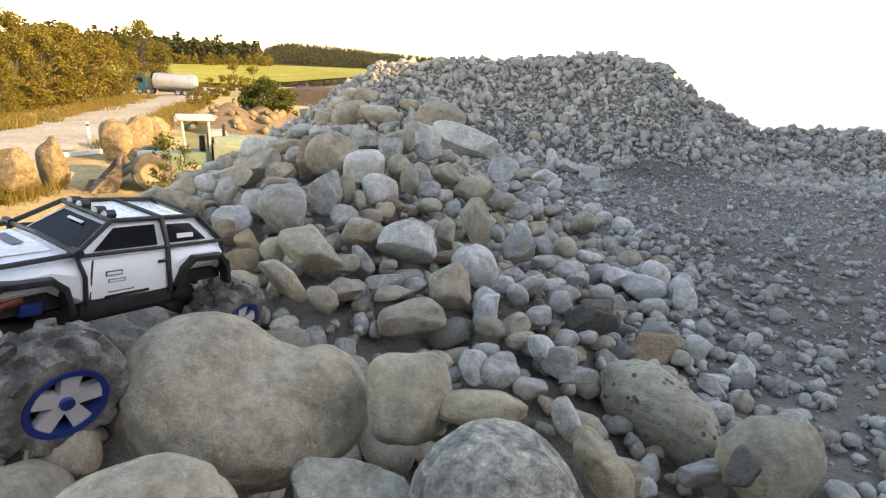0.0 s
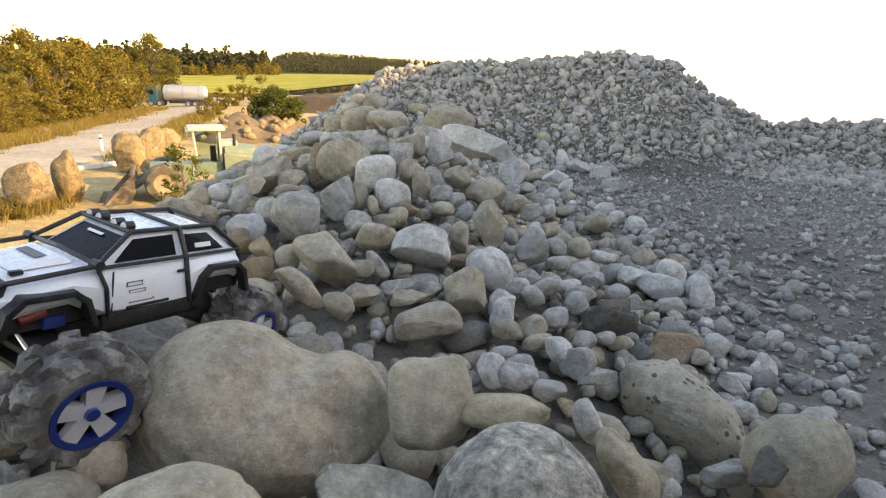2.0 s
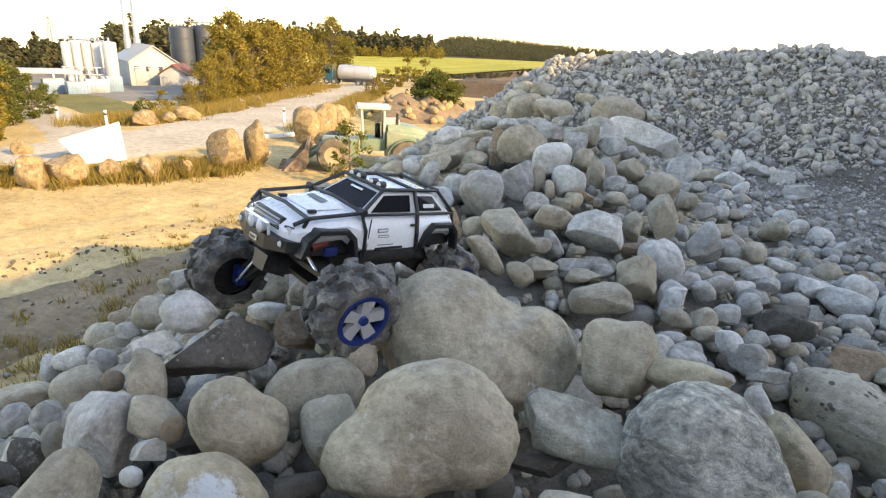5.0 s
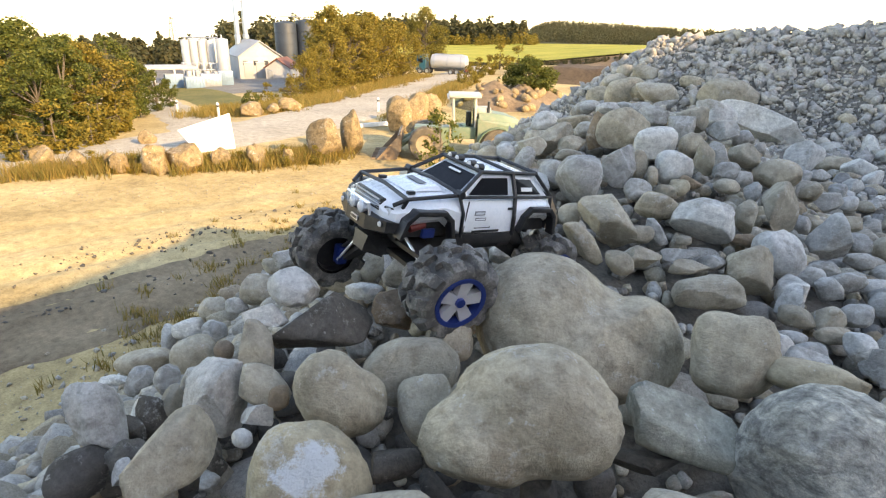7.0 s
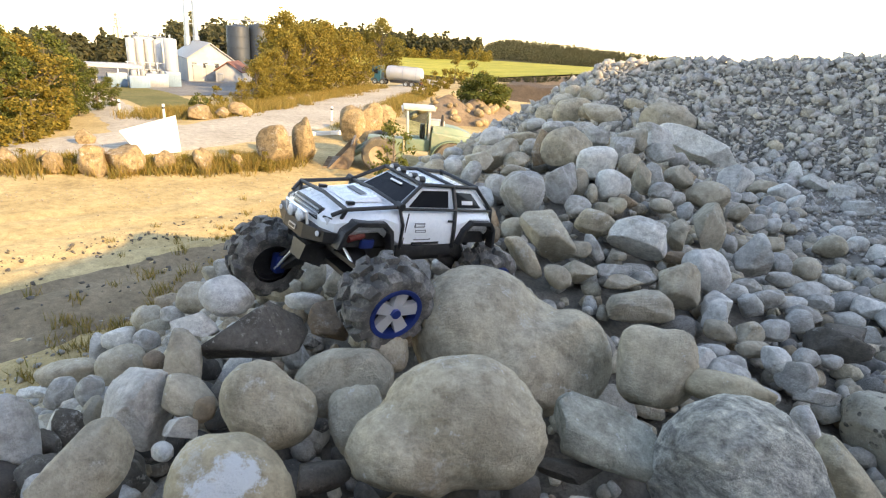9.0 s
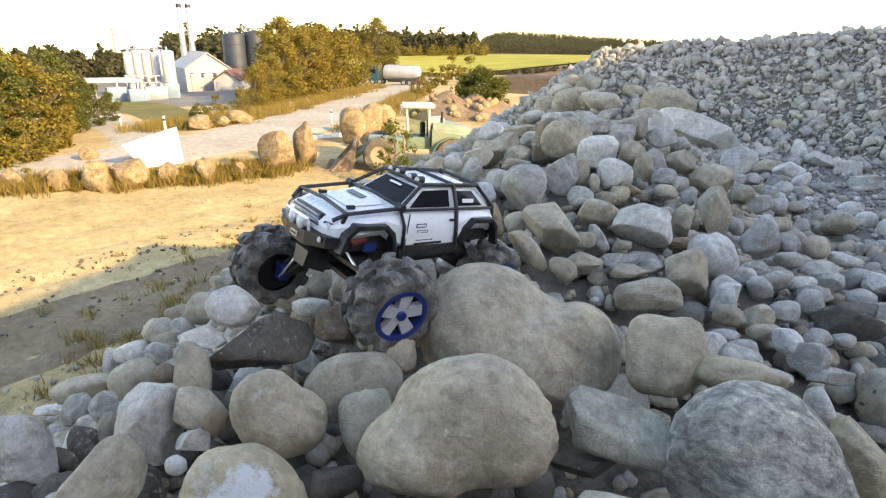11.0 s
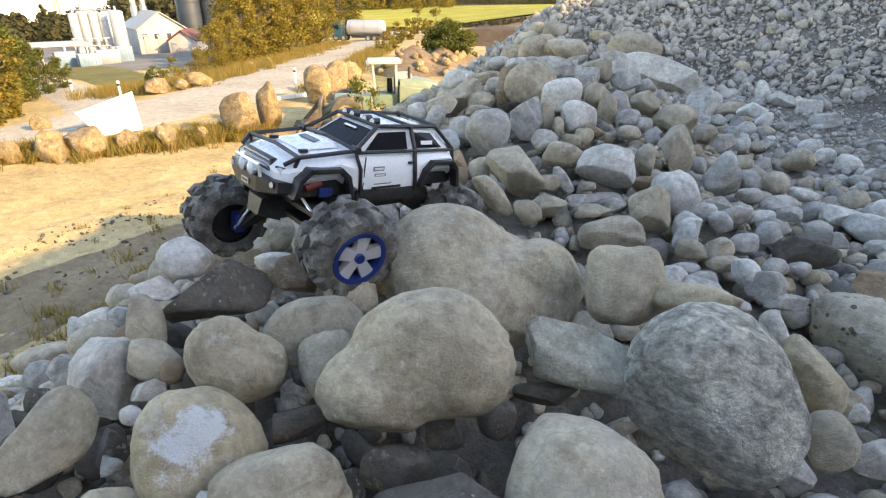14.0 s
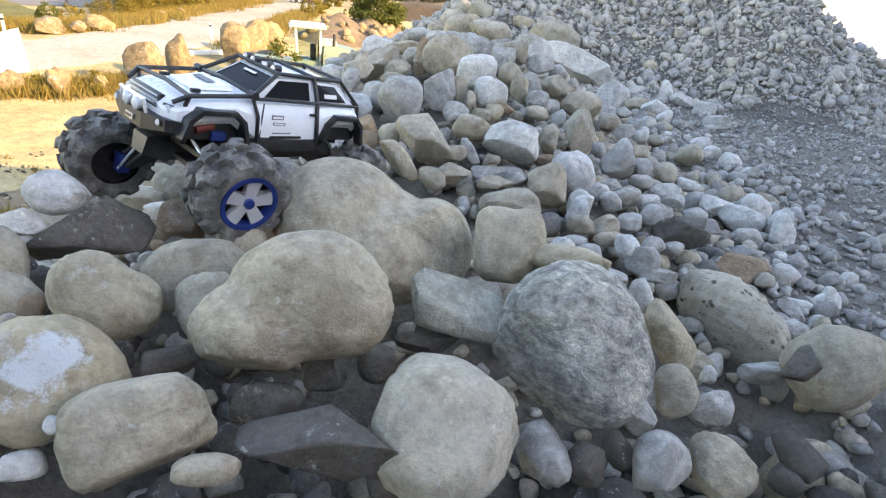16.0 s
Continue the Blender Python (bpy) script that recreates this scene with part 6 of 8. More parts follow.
def road_boulder(x, y, w, h, label, cuts=4, hard=0.3, seed=1, lump=0.15, box=2.7, grit=0.03):
    ob = stone(x, y, float(yard_z(x, y)) + 0.40 * h, w / 2, w * 0.42, h * 0.58, 0, 0, seed * 53 % 360, YARD_ROCK, label, cuts=cuts + 4, lump=lump, box=box, grit=grit, hard=min(1.0, hard + 0.4), level=4, seed=seed)
    return tagged(ob, "", "", "boulders along the road")


k = 1
for x, y, w, h in [(-22.6, 12.3, 1.0, 0.9), (-21.4, 12.9, 1.1, 0.9), (-20.6, 13.7, 0.9, 0.8), (-19.8, 13.4, 0.8, 0.8), (-18.9, 14.2, 1.3, 1.15), (-18.1, 15.0, 1.4, 1.1), (-17.4, 16.0, 0.9, 0.8), (-16.4, 16.9, 1.05, 1.0), (-15.6, 18.0, 0.7, 0.7), (-24.8, 13.6, 1.0, 0.8), (-24.0, 18.0, 0.9, 0.7)]:
    k += 1
    road_boulder(x, y, w, h, "brown weathered boulder in the row beside the road", 5, 0.3, k)
road_boulder(-14.9, 19.5, 1.6, 1.95, "tall rounded brown boulder standing by the road", -1, -0.2, 44, 0.09, 2.3, 0.02)
road_boulder(-14.6, 21.3, 1.35, 2.0, "tall pale-topped boulder standing by the road", -1, -0.2, 47, 0.09, 2.3, 0.02)
for x, y, w, h, s in [(-15.7, 27.4, 1.9, 2.0, 50), (-16.0, 30.0, 1.6, 2.0, 51), (-16.2, 32.6, 1.6, 1.8, 52), (-13.9, 26.2, 1.3, 1.0, 53)]:
    road_boulder(x, y, w, h, "sunlit tan boulder grouped by the yard entrance", 2, 0.2, s, 0.10, 2.6, 0.022)
for x, y, w, h, s in [(-27.2, 28.2, 1.6, 1.1, 60), (-26.6, 29.6, 1.0, 0.7, 61), (-26.6, 31.4, 1.7, 0.95, 62), (-30, 42, 1.0, 0.6, 63), (-31, 46, 0.8, 0.6, 64)]:
    road_boulder(x, y, w, h, "low boulder in dry grass across the road", 4, 0.3, s)

# white board, posts and kerb at the road
CONCRETE = plain("pale_concrete", (0.62, 0.62, 0.60), 0.8, 0, 0.06, 2.0)
WHITE = plain("white_paint", (0.78, 0.78, 0.77), 0.55, 0, 0.05, 3.0, dirt=(0.5, 0.48, 0.44))


def board():
    b = thing("site_board", "large blank white slab with a slanting top propped beside the road", "board", pose(-19.9, 17.9, float(yard_z(-19.9, 17.9)), 0, 0, 47))
    part("panel", bm_hull([(x, y + 0.15 * z, z) for x, z in ((-1.25, 1.02), (0.95, 1.68), (1.05, 0.14), (-0.55, 0.02)) for y in (-0.05, 0.05)]), WHITE, b, flat=True)
    for sx, h in ((-0.45, 1.0), (0.25, 1.2), (0.8, 1.4)):
        part("support", bm_box(0.08, 0.08, h, (sx, 0.42, h / 2), 0.008, (14, 0, 0)), CONCRETE, b)
    return b


board()


def marker_post(x, y, h=1.1):
    b = thing("marker_post", "white roadside marker post with a dark band", "post", pose(x, y, float(yard_z(x, y))), "road marker posts")
    part("shaft", bm_box(0.13, 0.09, h, (0, 0, h / 2), 0.02), WHITE, b)
    part("band", bm_box(0.136, 0.096, 0.14, (0, 0, h * 0.80), 0.018), plain("black_band", (0.03, 0.03, 0.03), 0.5), b, "black reflective band")
    return b


marker_post(-27.6, 25.8)
marker_post(-20.4, 33.0, 1.0)
marker_post(-33.0, 27.3, 1.0)
kerb = thing("kerb", "short pale concrete kerb at the yard entrance", "kerb", pose(-17.6, 28.2, float(yard_z(-17.6, 28.2)) + 0.05, 0, 0, 62))
for i in range(4):
    part("kerb_stone", bm_box(0.98, 0.22, 0.22, (i - 1.5, 0, 0.06), 0.02), CONCRETE, kerb)


# ---- trees ----
def leaves(bm_pts, size, r, squash=0.8):
    V, F = [], []
    for p in bm_pts:
        s = size * r.uniform(0.6, 1.3)
        e = np.array(Euler((r.uniform(0, 6.28), r.uniform(-0.9, 0.9), r.uniform(0, 6.28))).to_matrix())
        q = np.array([(-s, -s * 0.35, 0), (0, -s * 0.6, 0.12 * s), (s, 0, 0), (0, s * 0.6, 0.12 * s), (-s, s * 0.25, 0)]) @ e.T + p
        i = len(V)
        V += q.tolist()
        F.append((i, i + 1, i + 2, i + 3, i + 4))
    return V, F


def tree_model(seed, h, w, mat, label, clumps=34, per=70, leaf=0.16, trunk_h=0.22, narrow=1.0, name="tree"):
    """A tree of height h and crown width w about the origin: trunk, limbs, crown of leaf clumps with gaps."""
    r = np.random.RandomState(seed)
    t = thing(name, label, "tree" if name == "tree" else "shrub")
    bm = bmesh.new()
    tip = Vector((r.normal() * 0.03 * h, r.normal() * 0.03 * h, h * 0.75))
    bm_tube((0, 0, -0.15), tip * 0.45, 0.028 * h, 0.018 * h, 9, bm)
    bm_tube(tip * 0.44, tip, 0.018 * h, 0.006 * h, 8, bm)
    cs = []
    for i in range(clumps):
        a, u = r.uniform(0, 6.28), r.rand()
        z = h * (trunk_h + (1 - trunk_h) * u)
        prof = math.sin(math.pi * min(1, 0.12 + 0.88 * u) ** narrow) ** 0.7
        rad = w / 2 * prof * math.sqrt(r.uniform(0.25, 1.0)) * r.uniform(0.8, 1.1)
        c = Vector((rad * math.cos(a), rad * math.sin(a), z * r.uniform(0.95, 1.03)))
        cs.append(c)
        if i % 2 == 0:
            bm_tube(tip * (0.25 + 0.65 * u * 0.8), c, 0.008 * h, 0.002 * h, 5, bm, False)
    part("trunk", bm, BARK, t)
    pts = []
    for c in cs:
        cr = w * r.uniform(0.09, 0.17)
        g = r.normal(size=(per, 3))
        g /= np.linalg.norm(g, axis=1)[:, None]
        g *= (r.uniform(0.35, 1.05, size=(per, 1))) * cr * np.array([1, 1, 0.75])
        pts.append(g + np.array(c))
    V, F = leaves(np.concatenate(pts), leaf * (0.6 + 0.04 * h), r)
    me = bpy.data.meshes.new("crown")
    me.from_pydata(V, [], F)
    me.materials.append(mat)
    cr_ob = new("crown", me)
    cr_ob.parent = t
    return t


PLANTED = set()


def plant(model, x, y, s=1.0, turn=0.0, group="", sz=None):
    m = pose(x, y, float(yard_z(x, y)), 0, 0, turn) @ Matrix.Diagonal((s, s, sz or s, 1))
    c = model if model.name not in PLANTED else copy_thing(model, Matrix.Identity(4))
    PLANTED.add(model.name)
    c.matrix_basis = m
    if group:
        c["group"] = group
    return c


AUTUMN = [tree_model(s, 6.0, 5.2, LEAF_AUTUMN, "bushy broadleaf tree with golden-brown leaves", 56, 115, 0.115, 0.06) for s in (3, 4, 5)]
GREEN = [tree_model(s, 6.5, 4.6, LEAF_GREEN, "leafy green tree with sunlit edges", 56, 115, 0.11, 0.08, 1.2) for s in (6, 7)]
ROUND = tree_model(8, 9.0, 8.2, LEAF_OLIVE, "large rounded golden-green tree behind the road", 90, 170, 0.13, 0.08)
SHRUB = [tree_model(s, 1.6, 2.0, LEAF_AUTUMN if s == 9 else LEAF_GREEN, "low shrub with golden-green leaves", 18, 60, 0.11, 0.02, 1.0, "shrub") for s in (9, 10)]
rt = np.random.RandomState(77)
# belt beside the road
for x, y, s in [(-31.6, 39.5, 0.55), (-32.8, 42.0, 0.62), (-34.0, 44.5, 0.78), (-35.0, 48.0, 0.95), (-35.5, 52.0, 1.12), (-36.5, 55.0, 1.25), (-37.2, 59.5, 1.25), (-38.0, 64.0, 1.2), (-38.5, 69.0, 1.1), (-39.5, 53.0, 1.1), (-41.0, 56.0, 1.35), (-42.0, 63.0, 1.35), (-31.2, 37.0, 0.3)]:
    plant(AUTUMN[len(PLANTED) % 3 if len(PLANTED) < 3 else rt.randint(3)], x, y, s * rt.uniform(0.92, 1.08), rt.uniform(0, 360), "trees along the road")
# dark stand on the near side of the works road
for x, y, s in [(-28.2, 15.6, 0.8), (-28.9, 16.6, 0.7), (-30.0, 18.2, 0.95), (-31.4, 20.6, 1.0), (-33.0, 23.0, 0.95), (-34.4, 25.4, 0.7), (-31.5, 15.0, 1.0), (-33.5, 18.0, 1.1), (-36.0, 20.0, 1.15), (-38.0, 23.5, 1.0), (-29.5, 11.5, 0.9), (-34.5, 12.5, 1.15), (-40.0, 17.0, 1.3), (-36.5, 25.8, 0.6), (-36.4, 28.4, 0.55), (-38.6, 28.6, 0.7), (-38.2, 31.0, 0.4)]:
    plant(GREEN[rt.randint(2)] if x > -29 or rt.rand() < 0.45 else AUTUMN[rt.randint(3)], x, y, s * 0.8 * rt.uniform(0.9, 1.1), rt.uniform(0, 360), "trees by the works road", s * 0.78)
for g in GREEN + SHRUB:
    if g.name not in PLANTED and g in GREEN:
        plant(g, -33.0, 16.5, 1.0)
plant(ROUND, -53.0, 104.0, 1.10, 20, "", 1.2)
for x, y, s in [(-26.2, 15.0, 1.3), (-27.0, 17.2, 1.1), (-25.6, 13.2, 1.0), (-30.2, 31.5, 0.8), (-31.0, 34.0, 1.0), (-23.5, 56, 1.2), (-26.0, 63, 1.3), (-28.0, 70, 1.5), (-29.5, 78, 1.6), (-28.5, 88, 2.2), (-34, 95, 2.4), (-25.5, 84, 1.5), (-28.6, 18.8, 1.5), (-29.5, 20.4, 1.2), (-26.4, 16.8, 0.7), (-16.6, 16.3, 0.42), (-15.5, 17.6, 0.5), (-17.8, 15.2, 0.4), (-14.6, 18.5, 0.45), (-19.4, 13.8, 0.4), (-21.0, 13.1, 0.45)]:
    plant(SHRUB[0 if y < 22 else int(y * 2) % 2], x, y, s, rt.uniform(0, 360), "shrubs along the road")


# far woods and hills
def hill_z(x, y):
    d, a = np.hypot(x, y), np.degrees(np.arctan2(-x, y))
    z1 = 17 * np.exp(-((d - 620) / 130) ** 2) * np.interp(a, [-8, -4, 0.5, 6, 11, 15, 16.3, 17.4, 20, 26], [0.2, 0.3, 0.42, 0.54, 0.66, 0.70, 0.45, 0.12, 0.0, 0.0])
    z2 = 5.5 * np.exp(-((d - 300) / 60) ** 2) * np.interp(a, [17, 20, 30, 40, 44, 48, 52, 58, 70, 90], [0, 0.6, 0.75, 0.9, 1.0, 0.85, 0.6, 0.4, 0.4, 0.4])
    return z1 + z2 - 0.6


def polar_hill(name, d0, d1, a0, a1, nd, na, mat, label):
    V, F = [], []
    for i in range(nd):
        for j in range(na):
            d, a = d0 + (d1 - d0) * i / (nd - 1), radians(a0 + (a1 - a0) * j / (na - 1))
            x, y = -d * math.sin(a), d * math.cos(a)
            V.append((x, y, float(hill_z(x, y)) + 0.6 * float(wave(np.array(x), np.array(y), 0.02, 4))))
    for i in range(nd - 1):
        for j in range(na - 1):
            F.append((i * na + j, i * na + j + 1, (i + 1) * na + j + 1, (i + 1) * na + j))
    me = bpy.data.meshes.new(name)
    me.from_pydata(V, [], F)
    me.materials.append(mat)
    me.polygons.foreach_set("use_smooth", [True] * len(F))
    return tagged(new(name, me), label, "hill", kind="structure")


FOREST_FLOOR = soil_mat("forest_canopy", (0.04, 0.045, 0.024), (0.06, 0.06, 0.03), (0.08, 0.074, 0.036), 0.4, 1.0, 1.0)
polar_hill("hill_backdrop", 290, 800, -5, 34, 22, 60, FOREST_FLOOR, "wooded hill on the horizon")


def woods(name, label, spots, mat, seed, per=42):
    r = np.random.RandomState(seed)
    P = []
    for (x, y, z, h) in spots:
        g = r.normal(size=(per, 3)) * np.array([0.24 * h, 0.24 * h, 0.0])
        u = r.rand(per)
        g *= (1.15 - u)[:, None]
        g[:, 2] = u * h
        P.append(g + np.array([x, y, z]))
    hm = np.mean([s[3] for s in spots])
    V, F = leaves(np.concatenate(P), 0.085 * hm, r)
    me = bpy.data.meshes.new(name)
    me.from_pydata(V, [], F)
    me.materials.append(mat)
    return tagged(new(name, me), label, "woods", kind="stuff")


def spots(n, d0, d1, a0, a1, h0, h1, seed, fz):
    r = np.random.RandomState(seed)
    out = []
    for _ in range(n):
        d, a = r.uniform(d0, d1), radians(r.uniform(a0, a1))
        x, y = -d * math.sin(a), d * math.cos(a)
        out.append((x, y, fz(x, y), r.uniform(h0, h1) * (1.25 if r.rand() < 0.12 else 1)))
    return out


woods("far_woods", "dark hazy forest on the far hill", spots(2600, 345, 660, -4, 17.0, 3, 6, 1, lambda x, y: float(hill_z(x, y))), LEAF_DARK, 11, 50)
woods("works_woods", "dark forest behind the gravel works", spots(260, 122, 165, 33, 46, 6.2, 9.0, 2, lambda x, y: float(yard_z(x, y))) + spots(380, 122, 160, 45, 82, 3.4, 5.0, 7, lambda x, y: float(yard_z(x, y))), LEAF_DARK, 12, 130)
woods("field_woods", "dark woods behind the crop field", spots(330, 262, 320, 17.2, 36, 6, 10.0, 3, lambda x, y: -0.8), LEAF_DARK, 13, 150)
woods("field_edge_trees", "small trees at the field edge in evening sun", spots(70, 235, 275, 16, 25, 2.5, 5.0, 4, lambda x, y: float(field_z(260, math.degrees(math.atan2(-x, y)))) - 0.5), LEAF_AUTUMN, 14, 140)
woods("hedge", "dark green hedge below the field", spots(420, 115.5, 119, 3, 25, 0.8, 1.5, 5, lambda x, y: float(field_z(119, math.degrees(math.atan2(-x, y)))) - 1.5), LEAF_DARK, 15, 90)
woods("left_woods", "tall dark firs beyond the works road", spots(170, 66, 98, 53, 85, 3.3, 4.7, 6, lambda x, y: float(yard_z(x, y))), LEAF_DARK, 16, 140)


# ---- gravel works beyond the road ----
SILO_WHITE = plain("silo_white", (0.34, 0.35, 0.36), 0.45, 0.1, 0.06, 0.6, dirt=(0.45, 0.43, 0.40))
SILO_DARK = plain("silo_dark", (0.018, 0.026, 0.038), 0.6, 0.0, 0.15, 0.6)
STEEL = plain("works_steel", (0.35, 0.38, 0.42), 0.4, 0.7, 0.1, 1.0)
STEEL_BLUE = plain("blue_steel", (0.16, 0.24, 0.33), 0.5, 0.2, 0.15, 1.0)
WALL_WHITE = plain("white_cladding", (0.33, 0.33, 0.335), 0.7, 0, 0.06, 0.4, dirt=(0.48, 0.46, 0.43))
ROOF_GREY = plain("grey_roof", (0.26, 0.27, 0.28), 0.6, 0.1, 0.1, 0.5)
ROOF_RED = plain("red_brown_roof", (0.14, 0.06, 0.045), 0.7, 0, 0.2, 1.0)


def at_polar(az, d, z=None):
    a = radians(az)
    x, y = -d * math.sin(a), d * math.cos(a)
    return x, y, float(yard_z(x, y)) if z is None else z


def silo(az, d, rad, z0, z1, mat, label, group, legs=True):
    x, y, g = at_polar(az, d)
    t = thing("silo", label, "silo", pose(x, y, g), group)
    h = z1 - g
    b = z0 - g
    part("shell", bm_lathe([(rad * 0.25, b - rad), (rad, b), (rad, h - 0.15 * rad), (rad * 0.97, h - 0.1 * rad), (0.01, h + 0.12 * rad)], 24), mat, t)
    for i in range(1, 4):
        zz = b + (h - b) * i / 4
        part("hoop", bm_lathe([(rad * 1.0, zz - 0.05), (rad * 1.025, zz - 0.05), (rad * 1.025, zz + 0.05), (rad * 1.0, zz + 0.05)], 24), mat, t)
    if legs:
        for i in range(4):
            a = math.pi / 4 + i * math.pi / 2
            c, s = rad * 0.85 * math.cos(a), rad * 0.85 * math.sin(a)
            part("leg", bm_box(0.16, 0.16, b + 0.3, (c, s, b / 2 + 0.1), 0.02), STEEL, t)
    part("vent", bm_tube((0, 0, h), (0, 0, h + 0.45), 0.16 * rad, n=10), STEEL, t)
    return t


for i, az in enumerate((49.0, 48.3, 47.6, 46.9)):
    silo(az, 86, 0.52, -0.6, 3.05, SILO_WHITE, "slim white storage silo on a steel frame", "white silos of the works")
for i, az in enumerate((48.4, 47.5, 46.6)):
    silo(az, 88, 0.55, -0.6, 3.2, SILO_WHITE, "slim white storage silo on a steel frame", "white silos of the works")
silo(45.9, 84, 0.80, -1.8, 3.35, SILO_WHITE, "wide bright white silo at the row's end", "white silos of the works")
silo(40.2, 100, 1.75, -1.0, 5.7, SILO_DARK, "tall dark blue-grey silo behind the trees", "dark silos of the works")
silo(38.3, 101, 1.75, -1.0, 6.1, SILO_DARK, "tall dark blue-grey silo behind the trees", "dark silos of the works")

# gantry on the silo tops
for (a0, a1, d, z, lb, ht) in ((49.2, 46.2, 86.5, 3.35, "steel walkway with railing on the white silos", 0.5), (41.0, 37.6, 100.0, 6.5, "steel walkway with railing on the dark silos", 0.7)):
    p, q = Vector(at_polar(a0, d, z)), Vector(at_polar(a1, d, z))
    g = thing("walkway", lb, "walkway")
    part("deck", bm_tube(p, q, 0.09, n=4), STEEL, g)
    part("handrail", bm_tube(p + Vector((0, 0, ht)), q + Vector((0, 0, ht)), 0.035, n=6), STEEL, g)
    for i in range(8):
        c = p.lerp(q, i / 7)
        part("post", bm_tube(c, c + Vector((0, 0, ht)), 0.03, n=5), STEEL, g)

# pipework below the white silos
x, y, g0 = at_polar(47.6, 85)
pw = thing("pipe_frame", "grey steel pipe frame under the silos", "frame", pose(x, y, g0, 0, 0, 47.6))
for i in range(7):
    part("column", bm_box(0.14, 0.14, 2.5, (-2.6 + i * 0.85, -0.4, 1.25), 0.02), STEEL, pw)
for zz in (0.8, 1.6, 2.45):
    part("beam", bm_box(5.6, 0.12, 0.14, (0, -0.4, zz), 0.02), STEEL, pw)
for i, xx in enumerate((-2.0, -0.9, 0.3, 1.4)):
    part("tank", bm_lathe([(0.01, 0.05), (0.38, 0.1), (0.38, 1.3 + 0.15 * (i % 2)), (0.3, 1.5), (0.01, 1.55)], 16), SILO_WHITE, pw, m=pose(xx, -1.0, 0))
# containers at the foot
for az, d, w, h, c in ((50.3, 74, 1.9, 1.5, STEEL_BLUE), (48.6, 72, 2.0, 1.2, STEEL_BLUE), (47.2, 73, 2.2, 1.4, STEEL), (45.9, 75, 1.6, 1.6, STEEL_BLUE)):
    x, y, g0 = at_polar(az, d)
    t = thing("container", "dull blue-grey steel container by the silos", "container", pose(x, y, g0, 0, 0, az + 8), "containers by the silos")
    part("body", bm_box(w, 1.2, h, (0, 0, h / 2), 0.04), c, t)
    for i in range(6):
        part("rib", bm_box(0.06, 0.05, h * 0.9, (-w / 2 + 0.18 + i * (w - 0.36) / 5, -0.62, h / 2), 0.01), c, t)
    part("lid", bm_box(w * 1.02, 1.24, 0.08, (0, 0, h + 0.04), 0.02), STEEL, t)

# twin chimney
x, y, g0 = at_polar(44.1, 98)
ch = thing("chimney", "pair of slim shiny steel chimneys", "chimney", pose(x, y, g0, 0, 0, 44))
for dx in (-0.62, 0.62):
    f = part("flue", bm_lathe([(0.48, 0), (0.48, 6.2), (0.38, 6.3), (0.38, 12.6), (0.34, 12.7), (0.01, 12.7)], 18), STEEL, ch, m=pose(dx, 0, 0))
    part("collar", bm_lathe([(0.39, 11.7), (0.43, 11.7), (0.43, 12.2), (0.39, 12.2)], 18), SILO_DARK, f)
for zz in (4, 8, 11):
    part("brace", bm_box(1.3, 0.1, 0.1, (0, 0, zz), 0.01), STEEL, ch)


def gabled(name, label, az, d, w, depth, wall_h, roof_h, wall, roof, turn, doors=0, windows=0):
    x, y, g0 = at_polar(az, d)
    t = thing(name, label, "building", pose(x, y, g0, 0, 0, az + turn))
    part("wall", bm_box(w, depth, wall_h, (0, 0, wall_h / 2), 0.02), wall, t)
    part("gable", bm_hull([(sx * w / 2, sy * depth / 2, wall_h - 0.01) for sx in (-1, 1) for sy in (-1, 1)] + [(0, sy * depth / 2, wall_h + roof_h) for sy in (-1, 1)]), wall, t, flat=True)
    for sx in (-1, 1):
        L = math.hypot(w / 2 + 0.3, roof_h)
        part("roof", bm_box(L, depth + 0.6, 0.14, (sx * (w / 4 + 0.05), 0, wall_h + roof_h / 2 + 0.09), 0.02, (0, sx * math.degrees(math.atan2(roof_h, w / 2)), 0)), roof, t)
    for i in range(doors):
        dr = part("door", bm_box(w * 0.2, 0.12, wall_h * 0.75, (-w * 0.3 + i * w * 0.28, -depth / 2 - 0.03, wall_h * 0.375), 0.02), ROOF_GREY, t)
        part("frame", bm_box(w * 0.22, 0.08, 0.15, (-w * 0.3 + i * w * 0.28, -depth / 2 - 0.06, wall_h * 0.78), 0.02), STEEL, dr)
    for i in range(windows):
        part("window", bm_box(w * 0.1, 0.1, wall_h * 0.2, (-w * 0.36 + i * w * 0.24, -depth / 2 - 0.03, wall_h * 0.75), 0.02), SILO_DARK, t)
    return t


gabled("works_hall", "white clad works hall with a pitched roof", 43.3, 94, 6.2, 10, 3.2, 2.1, WALL_WHITE, ROOF_GREY, 12, 2, 3)
gabled("works_shed", "small pale shed with a red-brown roof", 40.7, 88, 3.6, 4.5, 1.5, 1.2, WALL_WHITE, ROOF_RED, -18, 1, 1)
x, y, g0 = at_polar(51.2, 76)
can = thing("canopy", "flat white canopy roof on slim posts", "canopy", pose(x, y, g0, 0, 0, 60))
part("roof_slab", bm_box(7.2, 4.0, 0.32, (0, 0, 2.35), 0.05), WALL_WHITE, can)
for sx in (-3.2, -1.1, 1.1, 3.2):
    part("post", bm_box(0.16, 0.16, 2.25, (sx, -1.7, 1.12), 0.02), STEEL, can)

